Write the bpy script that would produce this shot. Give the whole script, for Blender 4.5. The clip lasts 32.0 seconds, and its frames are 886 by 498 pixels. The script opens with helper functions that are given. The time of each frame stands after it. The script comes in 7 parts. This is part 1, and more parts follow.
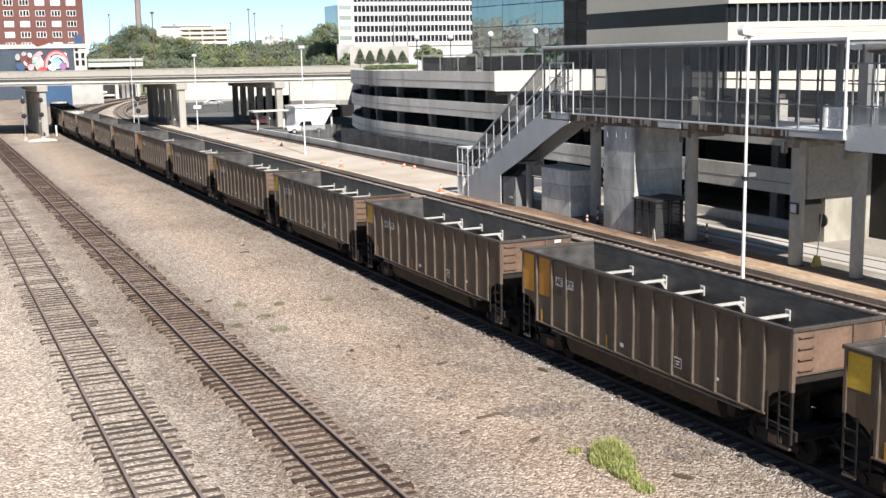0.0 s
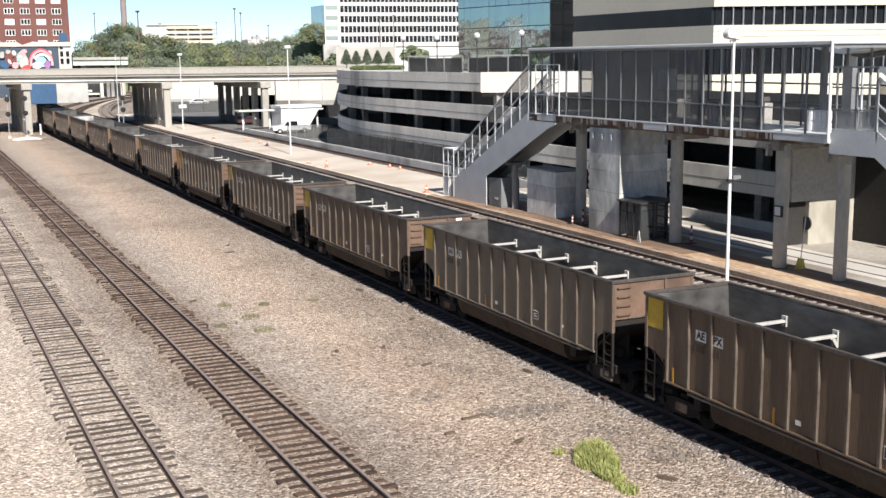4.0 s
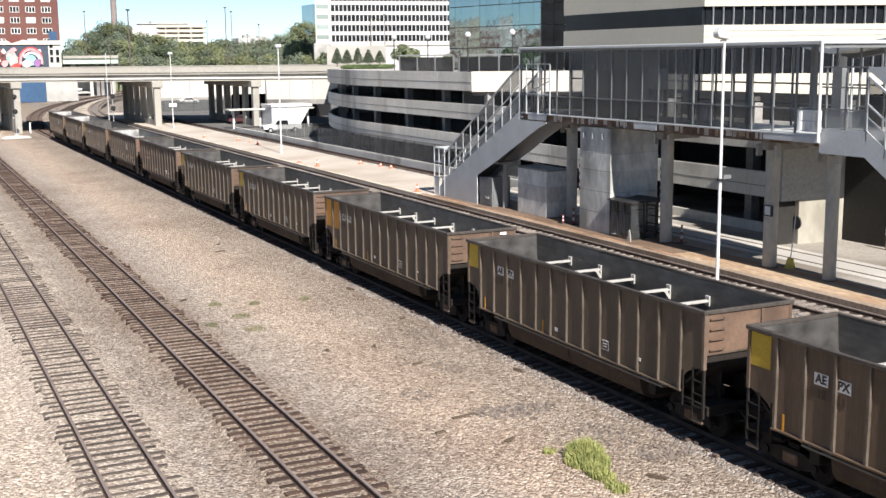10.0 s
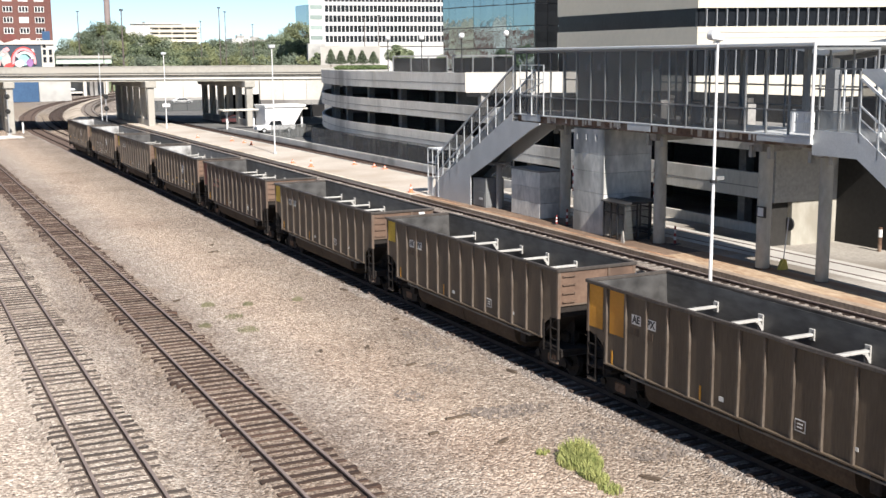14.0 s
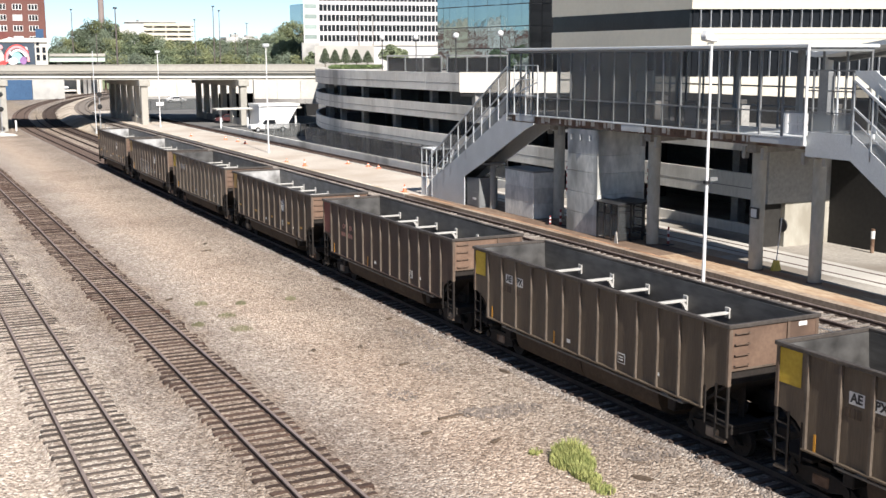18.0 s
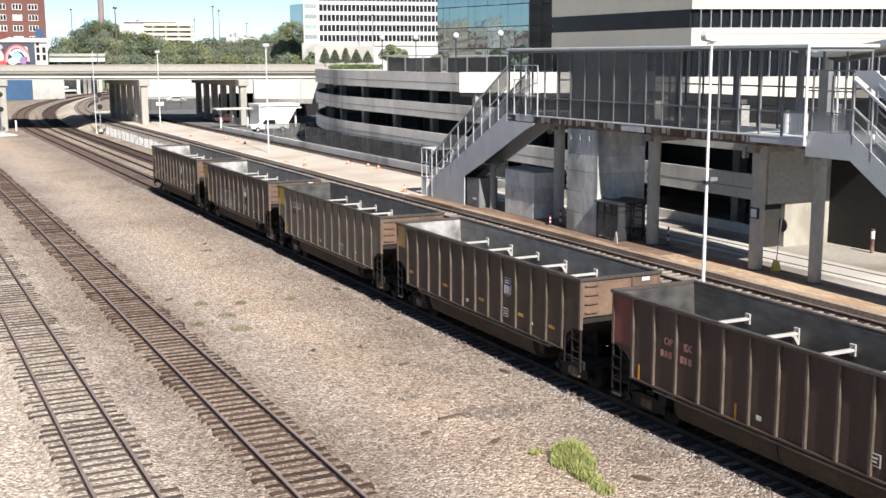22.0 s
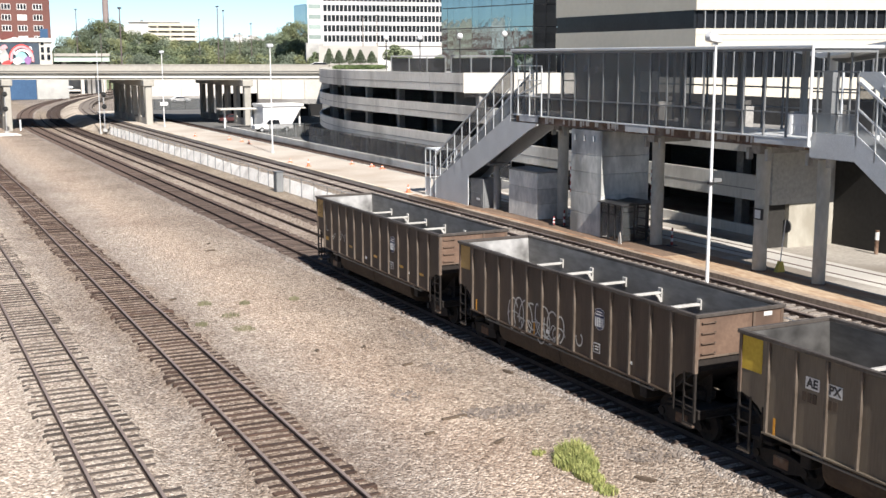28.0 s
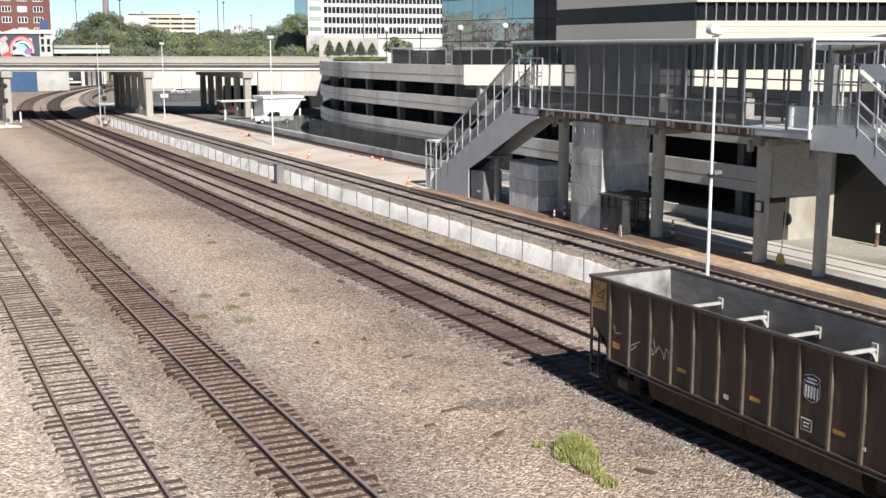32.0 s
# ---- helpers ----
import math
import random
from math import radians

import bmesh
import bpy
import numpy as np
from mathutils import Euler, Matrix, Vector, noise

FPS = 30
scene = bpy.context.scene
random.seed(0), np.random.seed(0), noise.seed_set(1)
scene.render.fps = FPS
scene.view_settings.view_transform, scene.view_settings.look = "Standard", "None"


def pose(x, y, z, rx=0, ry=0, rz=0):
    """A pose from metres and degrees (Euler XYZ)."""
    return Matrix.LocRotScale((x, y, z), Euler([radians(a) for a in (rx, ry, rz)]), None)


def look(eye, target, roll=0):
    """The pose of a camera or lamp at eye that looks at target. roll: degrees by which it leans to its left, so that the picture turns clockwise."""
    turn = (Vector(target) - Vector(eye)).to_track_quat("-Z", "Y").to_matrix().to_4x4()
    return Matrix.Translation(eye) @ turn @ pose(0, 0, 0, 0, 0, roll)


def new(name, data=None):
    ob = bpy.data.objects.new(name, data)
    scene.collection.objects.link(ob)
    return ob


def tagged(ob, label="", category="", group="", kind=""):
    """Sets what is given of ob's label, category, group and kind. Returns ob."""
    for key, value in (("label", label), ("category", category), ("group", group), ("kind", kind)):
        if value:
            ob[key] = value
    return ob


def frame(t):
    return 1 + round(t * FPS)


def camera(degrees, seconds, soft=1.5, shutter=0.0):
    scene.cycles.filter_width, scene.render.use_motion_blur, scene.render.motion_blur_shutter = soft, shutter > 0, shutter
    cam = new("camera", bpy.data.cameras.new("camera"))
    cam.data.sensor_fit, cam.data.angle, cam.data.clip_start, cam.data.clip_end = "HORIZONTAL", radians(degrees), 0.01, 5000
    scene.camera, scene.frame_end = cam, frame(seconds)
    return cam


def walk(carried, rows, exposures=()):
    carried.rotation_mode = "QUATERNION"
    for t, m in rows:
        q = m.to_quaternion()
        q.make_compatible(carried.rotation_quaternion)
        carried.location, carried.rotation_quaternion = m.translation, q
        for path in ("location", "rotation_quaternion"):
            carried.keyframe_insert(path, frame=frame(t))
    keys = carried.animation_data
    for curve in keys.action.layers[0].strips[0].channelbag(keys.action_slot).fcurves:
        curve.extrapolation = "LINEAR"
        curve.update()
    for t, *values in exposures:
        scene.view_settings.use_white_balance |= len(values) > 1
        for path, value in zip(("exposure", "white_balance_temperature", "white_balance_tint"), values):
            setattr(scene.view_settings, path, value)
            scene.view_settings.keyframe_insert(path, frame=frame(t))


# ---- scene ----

# The camera stands on a road bridge over the yard, eleven metres above the rails.
EYE = (0.0, 0.0, 11.003)
cam = camera(42.88, 32.0)
TURNS = (
    (0, 80.330, 1.087, -24.747), (0.5, 80.392, 1.047, -24.916), (1, 80.414, 0.916, -24.957), (1.5, 80.352, 0.811, -25.094), 
    (2, 80.367, 0.751, -25.318), (2.5, 80.398, 0.686, -25.402), (3, 80.385, 0.667, -25.403), (3.5, 80.363, 0.695, -25.438), 
    (5.5, 80.397, 0.673, -25.376), (6, 80.401, 0.676, -25.342), (6.5, 80.358, 0.678, -25.436), (7, 80.352, 0.732, -25.558), 
    (7.5, 80.320, 0.748, -25.712), (8, 80.354, 0.808, -25.723), (8.5, 80.342, 0.769, -25.644), (9, 80.350, 0.709, -25.687), 
    (9.5, 80.354, 0.664, -25.808), (10, 80.319, 0.588, -25.891), (10.5, 80.316, 0.609, -25.929), (11, 80.348, 0.554, -26.100), 
    (11.5, 80.358, 0.465, -26.281), (12, 80.311, 0.461, -26.277), (12.5, 80.290, 0.508, -26.241), (13, 80.302, 0.502, -26.240), 
    (13.5, 80.338, 0.446, -26.183), (14, 80.359, 0.445, -26.201), (14.5, 80.302, 0.394, -26.303), (16.5, 80.328, 0.408, -26.404), 
    (17, 80.312, 0.383, -26.480), (17.5, 80.357, 0.330, -26.503), (18, 80.347, 0.167, -26.488), (18.5, 80.300, 0.134, -26.579), 
    (19, 80.311, 0.261, -26.696), (19.5, 80.280, 0.255, -26.614), (20, 80.318, 0.204, -26.580), (20.5, 80.347, 0.171, -26.545), 
    (21, 80.351, 0.150, -26.530), (21.5, 80.347, 0.157, -26.543), (22, 80.347, 0.164, -26.490), (22.5, 80.348, 0.174, -26.406), 
    (23, 80.391, 0.169, -26.328), (23.5, 80.402, 0.143, -26.317), (24, 80.390, 0.152, -26.330), (24.5, 80.392, 0.188, -26.323), 
    (25, 80.394, 0.145, -26.283), (25.5, 80.380, 0.085, -26.317), (27.5, 80.375, 0.069, -26.358), (28, 80.368, 0.083, -26.289), 
    (28.5, 80.383, 0.070, -26.273), (29, 80.400, 0.051, -26.313), (29.5, 80.404, -0.039, -26.285), (30, 80.395, 0.042, -26.358), 
    (30.5, 80.308, 0.162, -26.555), (31, 80.200, 0.453, -26.525), (31.5, 80.154, 0.246, -26.408), (32, 79.976, 0.044, -26.263))
walk(cam, [(t, pose(*EYE, rx, ry, rz)) for t, rx, ry, rz in TURNS], [(0, 0.86), (6, 0.89), (22, 0.93), (29, 0.92), (30, 0.86), (31, 0.78), (32, 0.72)])

# ---- light ----
SUN_ELEV, SUN_AZ = 40.0, 185.2        # degrees; azimuth clockwise from +y
world = bpy.data.worlds.new("world")
scene.world = world
world.use_nodes = True
wn = world.node_tree
sky = wn.nodes.new("ShaderNodeTexSky")
sky.sky_type, sky.sun_disc = "NISHITA", False
sky.sun_elevation, sky.sun_rotation = radians(SUN_ELEV), radians(SUN_AZ)
sky.air_density, sky.dust_density, sky.ozone_density = 0.45, 0.1, 1.0
tint = wn.nodes.new("ShaderNodeMix")
tint.data_type, tint.blend_type = "RGBA", "MULTIPLY"
tint.inputs["Factor"].default_value = 1.0
tint.inputs["B"].default_value = (0.96, 0.99, 0.94, 1)
wn.links.new(sky.outputs[0], tint.inputs["A"])
wn.links.new(tint.outputs["Result"], wn.nodes["Background"].inputs[0])
wn.nodes["Background"].inputs[1].default_value = 0.084
sun = new("sun", bpy.data.lights.new("sun", "SUN"))
sun.data.energy, sun.data.angle, sun.data.color = 5.0, radians(0.55), (1.0, 0.94, 0.88)
_el, _az = radians(SUN_ELEV), radians(SUN_AZ)
sun.matrix_world = look((math.sin(_az) * math.cos(_el) * 90, math.cos(_az) * math.cos(_el) * 90, math.sin(_el) * 90), (0, 0, 0))

# ---- materials ----
def surf(name, c1, c2, scale=1.0, fine=12.0, rough=0.85, metal=0.0, bump=0.15, vary=0.0, stain=None, spec=0.4, world_space=False, bump_dist=0.02, stretch=(1, 1, 1)):
    """Two tones mixed by a coarse and a fine noise, with relief; vary: change from piece to piece; stain: a third tone in patches."""
    m = bpy.data.materials.new(name)
    m.use_nodes = True
    nt, N = m.node_tree, m.node_tree.nodes
    b = N["Principled BSDF"]
    b.inputs["Roughness"].default_value, b.inputs["Metallic"].default_value = rough, metal
    b.inputs["Specular IOR Level"].default_value = spec
    tc = N.new("ShaderNodeTexCoord")
    mp = N.new("ShaderNodeMapping")
    mp.inputs["Scale"].default_value = stretch
    src = tc.outputs["Object"]
    if world_space:
        src = N.new("ShaderNodeNewGeometry").outputs["Position"]
    nt.links.new(src, mp.inputs["Vector"])
    n1, n2 = N.new("ShaderNodeTexNoise"), N.new("ShaderNodeTexNoise")
    n1.inputs["Scale"].default_value, n1.inputs["Detail"].default_value = scale, 5
    n2.inputs["Scale"].default_value, n2.inputs["Detail"].default_value = fine, 4
    for n in (n1, n2):
        nt.links.new(mp.outputs[0], n.inputs["Vector"])
    add = N.new("ShaderNodeMath")
    add.operation = "ADD"
    half = N.new("ShaderNodeMath")
    half.operation, half.inputs[1].default_value = "MULTIPLY", 0.5
    nt.links.new(n1.outputs["Fac"], add.inputs[0])
    nt.links.new(n2.outputs["Fac"], add.inputs[1])
    nt.links.new(add.outputs[0], half.inputs[0])
    ramp = N.new("ShaderNodeValToRGB")
    ramp.color_ramp.elements[0].position, ramp.color_ramp.elements[1].position = 0.36, 0.64
    ramp.color_ramp.elements[0].color, ramp.color_ramp.elements[1].color = (*c1, 1), (*c2, 1)
    nt.links.new(half.outputs[0], ramp.inputs[0])
    col = ramp.outputs[0]
    if stain:
        n3 = N.new("ShaderNodeTexNoise")
        n3.inputs["Scale"].default_value, n3.inputs["Detail"].default_value = scale * 0.45, 6
        nt.links.new(mp.outputs[0], n3.inputs["Vector"])
        r3 = N.new("ShaderNodeValToRGB")
        r3.color_ramp.elements[0].position, r3.color_ramp.elements[1].position = 0.5, 0.66
        mix = N.new("ShaderNodeMix")
        mix.data_type = "RGBA"
        nt.links.new(n3.outputs["Fac"], r3.inputs[0])
        nt.links.new(r3.outputs[0], mix.inputs["Factor"])
        nt.links.new(col, mix.inputs["A"])
        mix.inputs["B"].default_value = (*stain, 1)
        col = mix.outputs["Result"]
    if vary:
        info = N.new("ShaderNodeObjectInfo")
        mr = N.new("ShaderNodeMapRange")
        mr.inputs["To Min"].default_value, mr.inputs["To Max"].default_value = 1 - vary, 1 + vary
        hsv = N.new("ShaderNodeHueSaturation")
        nt.links.new(info.outputs["Random"], mr.inputs["Value"])
        nt.links.new(mr.outputs[0], hsv.inputs["Value"])
        nt.links.new(col, hsv.inputs["Color"])
        col = hsv.outputs[0]
    nt.links.new(col, b.inputs["Base Color"])
    if bump:
        bp = N.new("ShaderNodeBump")
        bp.inputs["Strength"].default_value, bp.inputs["Distance"].default_value = bump, bump_dist
        nt.links.new(n2.outputs["Fac"], bp.inputs["Height"])
        nt.links.new(bp.outputs[0], b.inputs["Normal"])
    return m


def gravel(name, tones, cell=14.0, patch=0.12, patch_tone=None, bump=0.9, bands=None):
    """Loose stones: a cell pattern gives each stone a tone of its own and relief; slow noise shifts the mix over metres."""
    m = bpy.data.materials.new(name)
    m.use_nodes = True
    nt, N = m.node_tree, m.node_tree.nodes
    b = N["Principled BSDF"]
    b.inputs["Roughness"].default_value, b.inputs["Specular IOR Level"].default_value = 0.95, 0.2
    pos = N.new("ShaderNodeNewGeometry").outputs["Position"]
    warp = N.new("ShaderNodeTexNoise")
    warp.inputs["Scale"].default_value = 7.0
    nt.links.new(pos, warp.inputs["Vector"])
    wmix = N.new("ShaderNodeVectorMath")
    wmix.operation = "MULTIPLY_ADD"
    wmix.inputs[1].default_value = (0.10, 0.10, 0.10)
    nt.links.new(warp.outputs["Color"], wmix.inputs[0])
    nt.links.new(pos, wmix.inputs[2])
    vo = N.new("ShaderNodeTexVoronoi")
    vo.inputs["Scale"].default_value = cell
    nt.links.new(wmix.outputs[0], vo.inputs["Vector"])
    sep = N.new("ShaderNodeSeparateColor")
    nt.links.new(vo.outputs["Color"], sep.inputs[0])
    big = N.new("ShaderNodeTexNoise")
    big.inputs["Scale"].default_value, big.inputs["Detail"].default_value = patch, 7
    nt.links.new(pos, big.inputs["Vector"])
    mid = N.new("ShaderNodeTexNoise")
    mid.inputs["Scale"].default_value, mid.inputs["Detail"].default_value = 5.0, 3
    nt.links.new(pos, mid.inputs["Vector"])
    mm = N.new("ShaderNodeMath")
    mm.operation, mm.inputs[1].default_value = "MULTIPLY_ADD", 0.8
    nt.links.new(mid.outputs["Fac"], mm.inputs[0])
    nt.links.new(sep.outputs[0], mm.inputs[2])
    m2 = N.new("ShaderNodeMath")
    m2.operation, m2.inputs[1].default_value = "MULTIPLY", 0.575
    nt.links.new(mm.outputs[0], m2.inputs[0])
    ramp = N.new("ShaderNodeValToRGB")
    el = ramp.color_ramp.elements
    el[0].position, el[1].position = 0.05, 0.98
    el[0].color, el[1].color = (*tones[0], 1), (*tones[-1], 1)
    for i, c in enumerate(tones[1:-1]):
        e = el.new((i + 1) / (len(tones) - 1))
        e.color = (*c, 1)
    nt.links.new(m2.outputs[0], ramp.inputs[0])
    col = ramp.outputs[0]
    if patch_tone:
        r3 = N.new("ShaderNodeValToRGB")
        r3.color_ramp.elements[0].position, r3.color_ramp.elements[1].position = 0.47, 0.62
        mix = N.new("ShaderNodeMix")
        mix.data_type, mix.blend_type = "RGBA", "MULTIPLY"
        nt.links.new(big.outputs["Fac"], r3.inputs[0])
        nt.links.new(r3.outputs[0], mix.inputs["Factor"])
        nt.links.new(col, mix.inputs["A"])
        mix.inputs["B"].default_value = (*patch_tone, 1)
        col = mix.outputs["Result"]
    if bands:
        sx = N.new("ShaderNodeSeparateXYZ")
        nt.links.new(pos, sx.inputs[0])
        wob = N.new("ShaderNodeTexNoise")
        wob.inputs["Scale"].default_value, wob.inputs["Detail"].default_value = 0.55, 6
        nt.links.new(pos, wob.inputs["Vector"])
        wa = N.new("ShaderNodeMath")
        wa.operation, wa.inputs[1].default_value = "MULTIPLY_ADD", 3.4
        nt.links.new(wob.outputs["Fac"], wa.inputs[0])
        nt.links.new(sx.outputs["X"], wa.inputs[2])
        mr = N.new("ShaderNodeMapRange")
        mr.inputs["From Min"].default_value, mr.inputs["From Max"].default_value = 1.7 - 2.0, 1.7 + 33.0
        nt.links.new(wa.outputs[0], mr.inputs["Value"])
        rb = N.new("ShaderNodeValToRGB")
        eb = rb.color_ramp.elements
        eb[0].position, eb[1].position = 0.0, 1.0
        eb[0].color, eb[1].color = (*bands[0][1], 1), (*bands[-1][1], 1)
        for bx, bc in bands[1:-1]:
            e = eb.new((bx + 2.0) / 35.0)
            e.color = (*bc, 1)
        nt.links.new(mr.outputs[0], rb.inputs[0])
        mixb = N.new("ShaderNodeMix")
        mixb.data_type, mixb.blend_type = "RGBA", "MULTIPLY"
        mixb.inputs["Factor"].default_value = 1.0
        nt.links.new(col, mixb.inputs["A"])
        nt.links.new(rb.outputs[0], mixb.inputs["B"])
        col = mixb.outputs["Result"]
    nt.links.new(col, b.inputs["Base Color"])
    bp = N.new("ShaderNodeBump")
    bp.inputs["Strength"].default_value, bp.inputs["Distance"].default_value = bump, 0.1
    bp.invert = True
    nt.links.new(vo.outputs["Distance"], bp.inputs["Height"])
    nt.links.new(bp.outputs[0], b.inputs["Normal"])
    return m


def glass(name, tint, rough=0.05, clear=0.5):
    """A pane: part clear, part tinted gloss."""
    m = bpy.data.materials.new(name)
    m.use_nodes = True
    nt, N = m.node_tree, m.node_tree.nodes
    b = N["Principled BSDF"]
    b.inputs["Base Color"].default_value = (*tint, 1)
    b.inputs["Roughness"].default_value = rough
    tr = N.new("ShaderNodeBsdfTransparent")
    mix = N.new("ShaderNodeMixShader")
    mix.inputs[0].default_value = clear
    nt.links.new(b.outputs[0], mix.inputs[1])
    nt.links.new(tr.outputs[0], mix.inputs[2])
    nt.links.new(mix.outputs[0], N["Material Output"].inputs[0])
    return m


STONES = [(0.043, 0.035, 0.03), (0.33, 0.274, 0.229), (0.58, 0.51, 0.442), (1.0, 0.95, 0.87)]
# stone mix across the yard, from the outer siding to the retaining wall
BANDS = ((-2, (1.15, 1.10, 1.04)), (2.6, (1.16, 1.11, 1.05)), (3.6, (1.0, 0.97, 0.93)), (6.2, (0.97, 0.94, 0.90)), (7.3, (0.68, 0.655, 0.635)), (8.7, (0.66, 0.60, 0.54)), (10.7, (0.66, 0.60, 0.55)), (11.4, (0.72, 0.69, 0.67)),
         # tones near x 20.5 raised for lit gravel and to lift the train shadow
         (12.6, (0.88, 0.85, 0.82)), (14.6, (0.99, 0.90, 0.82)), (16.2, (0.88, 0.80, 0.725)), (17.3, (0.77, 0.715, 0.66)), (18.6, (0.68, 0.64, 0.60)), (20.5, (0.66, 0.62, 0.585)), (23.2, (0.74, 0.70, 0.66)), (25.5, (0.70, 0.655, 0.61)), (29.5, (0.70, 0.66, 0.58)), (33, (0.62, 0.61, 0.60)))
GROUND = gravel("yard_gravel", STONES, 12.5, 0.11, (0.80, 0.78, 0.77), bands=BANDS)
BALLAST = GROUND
# separate mix, close in tone to the yard gravel beside it
BEDBALLAST = gravel("bed_ballast", [(0.05, 0.042, 0.036), (0.22, 0.183, 0.154), (0.37, 0.322, 0.28), (0.62, 0.57, 0.51)], 12.5, 0.2, (0.82, 0.79, 0.77))
DARKBALLAST = gravel("oily_ballast", [(0.035, 0.027, 0.022), (0.12, 0.095, 0.077), (0.20, 0.163, 0.133), (0.35, 0.30, 0.25)], 11.0, 0.2, (0.7, 0.66, 0.63))
RAIL = surf("rail_steel", (0.05, 0.036, 0.03), (0.10, 0.07, 0.057), 2, 30, 0.85, 0.0, 0.1, spec=0.2)
RAILTOP = surf("worn_rail_head", (0.162, 0.128, 0.115), (0.257, 0.209, 0.189), 2, 30, 0.75, 0.0, 0.03, spec=0.2)
TIE = surf("weathered_sleeper", (0.024, 0.015, 0.012), (0.088, 0.054, 0.039), 2.0, 14, 0.92, 0, 0.5, 0.4, stretch=(1, 6, 6))
TIEGREY = surf("grey_sleeper", (0.039, 0.031, 0.026), (0.130, 0.104, 0.086), 2.0, 14, 0.92, 0, 0.5, 0.4, stretch=(1, 6, 6))
TIEMAIN = surf("creosoted_sleeper", (0.042, 0.030, 0.024), (0.121, 0.087, 0.072), 2.0, 14, 0.92, 0, 0.5, 0.4, stretch=(1, 6, 6))
TIEDARK = surf("dark_sleeper", (0.14, 0.122, 0.106), (0.30, 0.265, 0.235), 2.0, 14, 0.92, 0, 0.5, 0.3, stretch=(1, 6, 6))
CONC = surf("grey_concrete", (0.30, 0.30, 0.285), (0.44, 0.435, 0.41), 0.35, 5, 0.88, 0, 0.12, 0.06, (0.26, 0.255, 0.24))
CONCLIGHT = surf("pale_concrete", (0.46, 0.44, 0.395), (0.58, 0.555, 0.50), 0.3, 4, 0.88, 0, 0.1, 0.05, (0.41, 0.39, 0.355))
# darker, patchier mix than the grey concrete above
CONCDARK = surf("dark_patchy_concrete", (0.20, 0.195, 0.185), (0.33, 0.32, 0.30), 0.4, 5, 0.9, 0, 0.2, 0.06, (0.15, 0.14, 0.13))
SHAFT = surf("shuttered_concrete", (0.450, 0.457, 0.430), (0.741, 0.734, 0.688), 0.9, 4, 0.85, 0, 0.1, 0.1, (0.26, 0.262, 0.245), stretch=(1, 1, 0.45))
GARAGEC = surf("garage_concrete", (0.586, 0.568, 0.516), (0.738, 0.719, 0.662), 0.55, 5, 0.88, 0, 0.12, 0.05, (0.40, 0.385, 0.345), stretch=(1, 1, 0.28))
LIMESTONE = gravel("crushed_limestone", [(0.45, 0.43, 0.40), (0.72, 0.70, 0.66), (0.80, 0.78, 0.74), (0.92, 0.90, 0.86)], 16.0, 0.5, (0.62, 0.60, 0.57), 0.5)
WALLWHITE = surf("flaking_white_crust", (0.66, 0.63, 0.585), (0.84, 0.82, 0.775), 0.8, 7, 0.92, 0, 0.5, 0, (0.50, 0.475, 0.44), world_space=True)
PLATFORM = surf("platform_concrete", (0.446, 0.391, 0.330), (0.577, 0.521, 0.451), 0.25, 6, 0.92, 0, 0.12, 0.08, (0.41, 0.34, 0.27), world_space=True)
# rust stains, darkened further to carry the concourse shade
RUSTSHADE = surf("rust_and_shade_edge", (0.125, 0.078, 0.052), (0.25, 0.18, 0.125), 0.55, 5, 0.9, 0, 0.15, 0.04, (0.11, 0.07, 0.047), world_space=True, stretch=(1.7, 0.4, 1))
PAVE = surf("pale_paving", (0.25, 0.23, 0.20), (0.40, 0.37, 0.325), 0.3, 6, 0.92, 0, 0.12, 0.08, (0.20, 0.175, 0.145), world_space=True)
ASPHALT = surf("asphalt", (0.095, 0.093, 0.09), (0.17, 0.166, 0.158), 0.3, 12, 0.92, 0, 0.2, 0, world_space=True)
STEELGREY = surf("grey_painted_steel", (0.144, 0.150, 0.152), (0.203, 0.209, 0.211), 0.8, 12, 0.55, 0.1, 0.05, 0.04)
STEELPALE = surf("pale_grey_steel", (0.46, 0.48, 0.49), (0.56, 0.58, 0.59), 0.8, 12, 0.5, 0.1, 0.04, 0.03)
STEELDARK = surf("dark_steel", (0.025, 0.025, 0.027), (0.05, 0.05, 0.052), 1.0, 12, 0.5, 0.3, 0.05)
GALV = surf("galvanised_steel", (0.40, 0.41, 0.42), (0.52, 0.53, 0.54), 2.0, 20, 0.5, 0.6, 0.03)
WHITE = surf("white_paint", (0.60, 0.60, 0.595), (0.70, 0.70, 0.69), 0.8, 12, 0.5, 0, 0.03)
# near-black paint that stands for deep shade in openings
BLACK = surf("shade_black", (0.008, 0.008, 0.009), (0.015, 0.015, 0.016), 1.0, 8, 0.9, 0, 0)
CARSIDE = surf("dusty_brown_car_paint", (0.084, 0.062, 0.043), (0.126, 0.097, 0.067), 0.7, 9, 0.72, 0, 0.08, 0.09, (0.073, 0.056, 0.041), stretch=(1, 2.2, 0.25))
CARDARK = surf("dark_brown_car_paint", (0.043, 0.029, 0.020), (0.075, 0.051, 0.035), 0.7, 9, 0.65, 0, 0.08, 0.05, (0.035, 0.026, 0.018), stretch=(1, 2.6, 0.22))
CARRED = surf("faded_red_car_paint", (0.046, 0.030, 0.023), (0.071, 0.046, 0.035), 0.7, 9, 0.7, 0, 0.08, 0.05, (0.068, 0.042, 0.032), stretch=(1, 2.2, 0.25))
CARGREY = surf("silver_grey_car_paint", (0.112, 0.091, 0.067), (0.158, 0.131, 0.097), 0.7, 9, 0.65, 0.1, 0.08, 0.05, (0.105, 0.086, 0.067), stretch=(1, 2.2, 0.25))
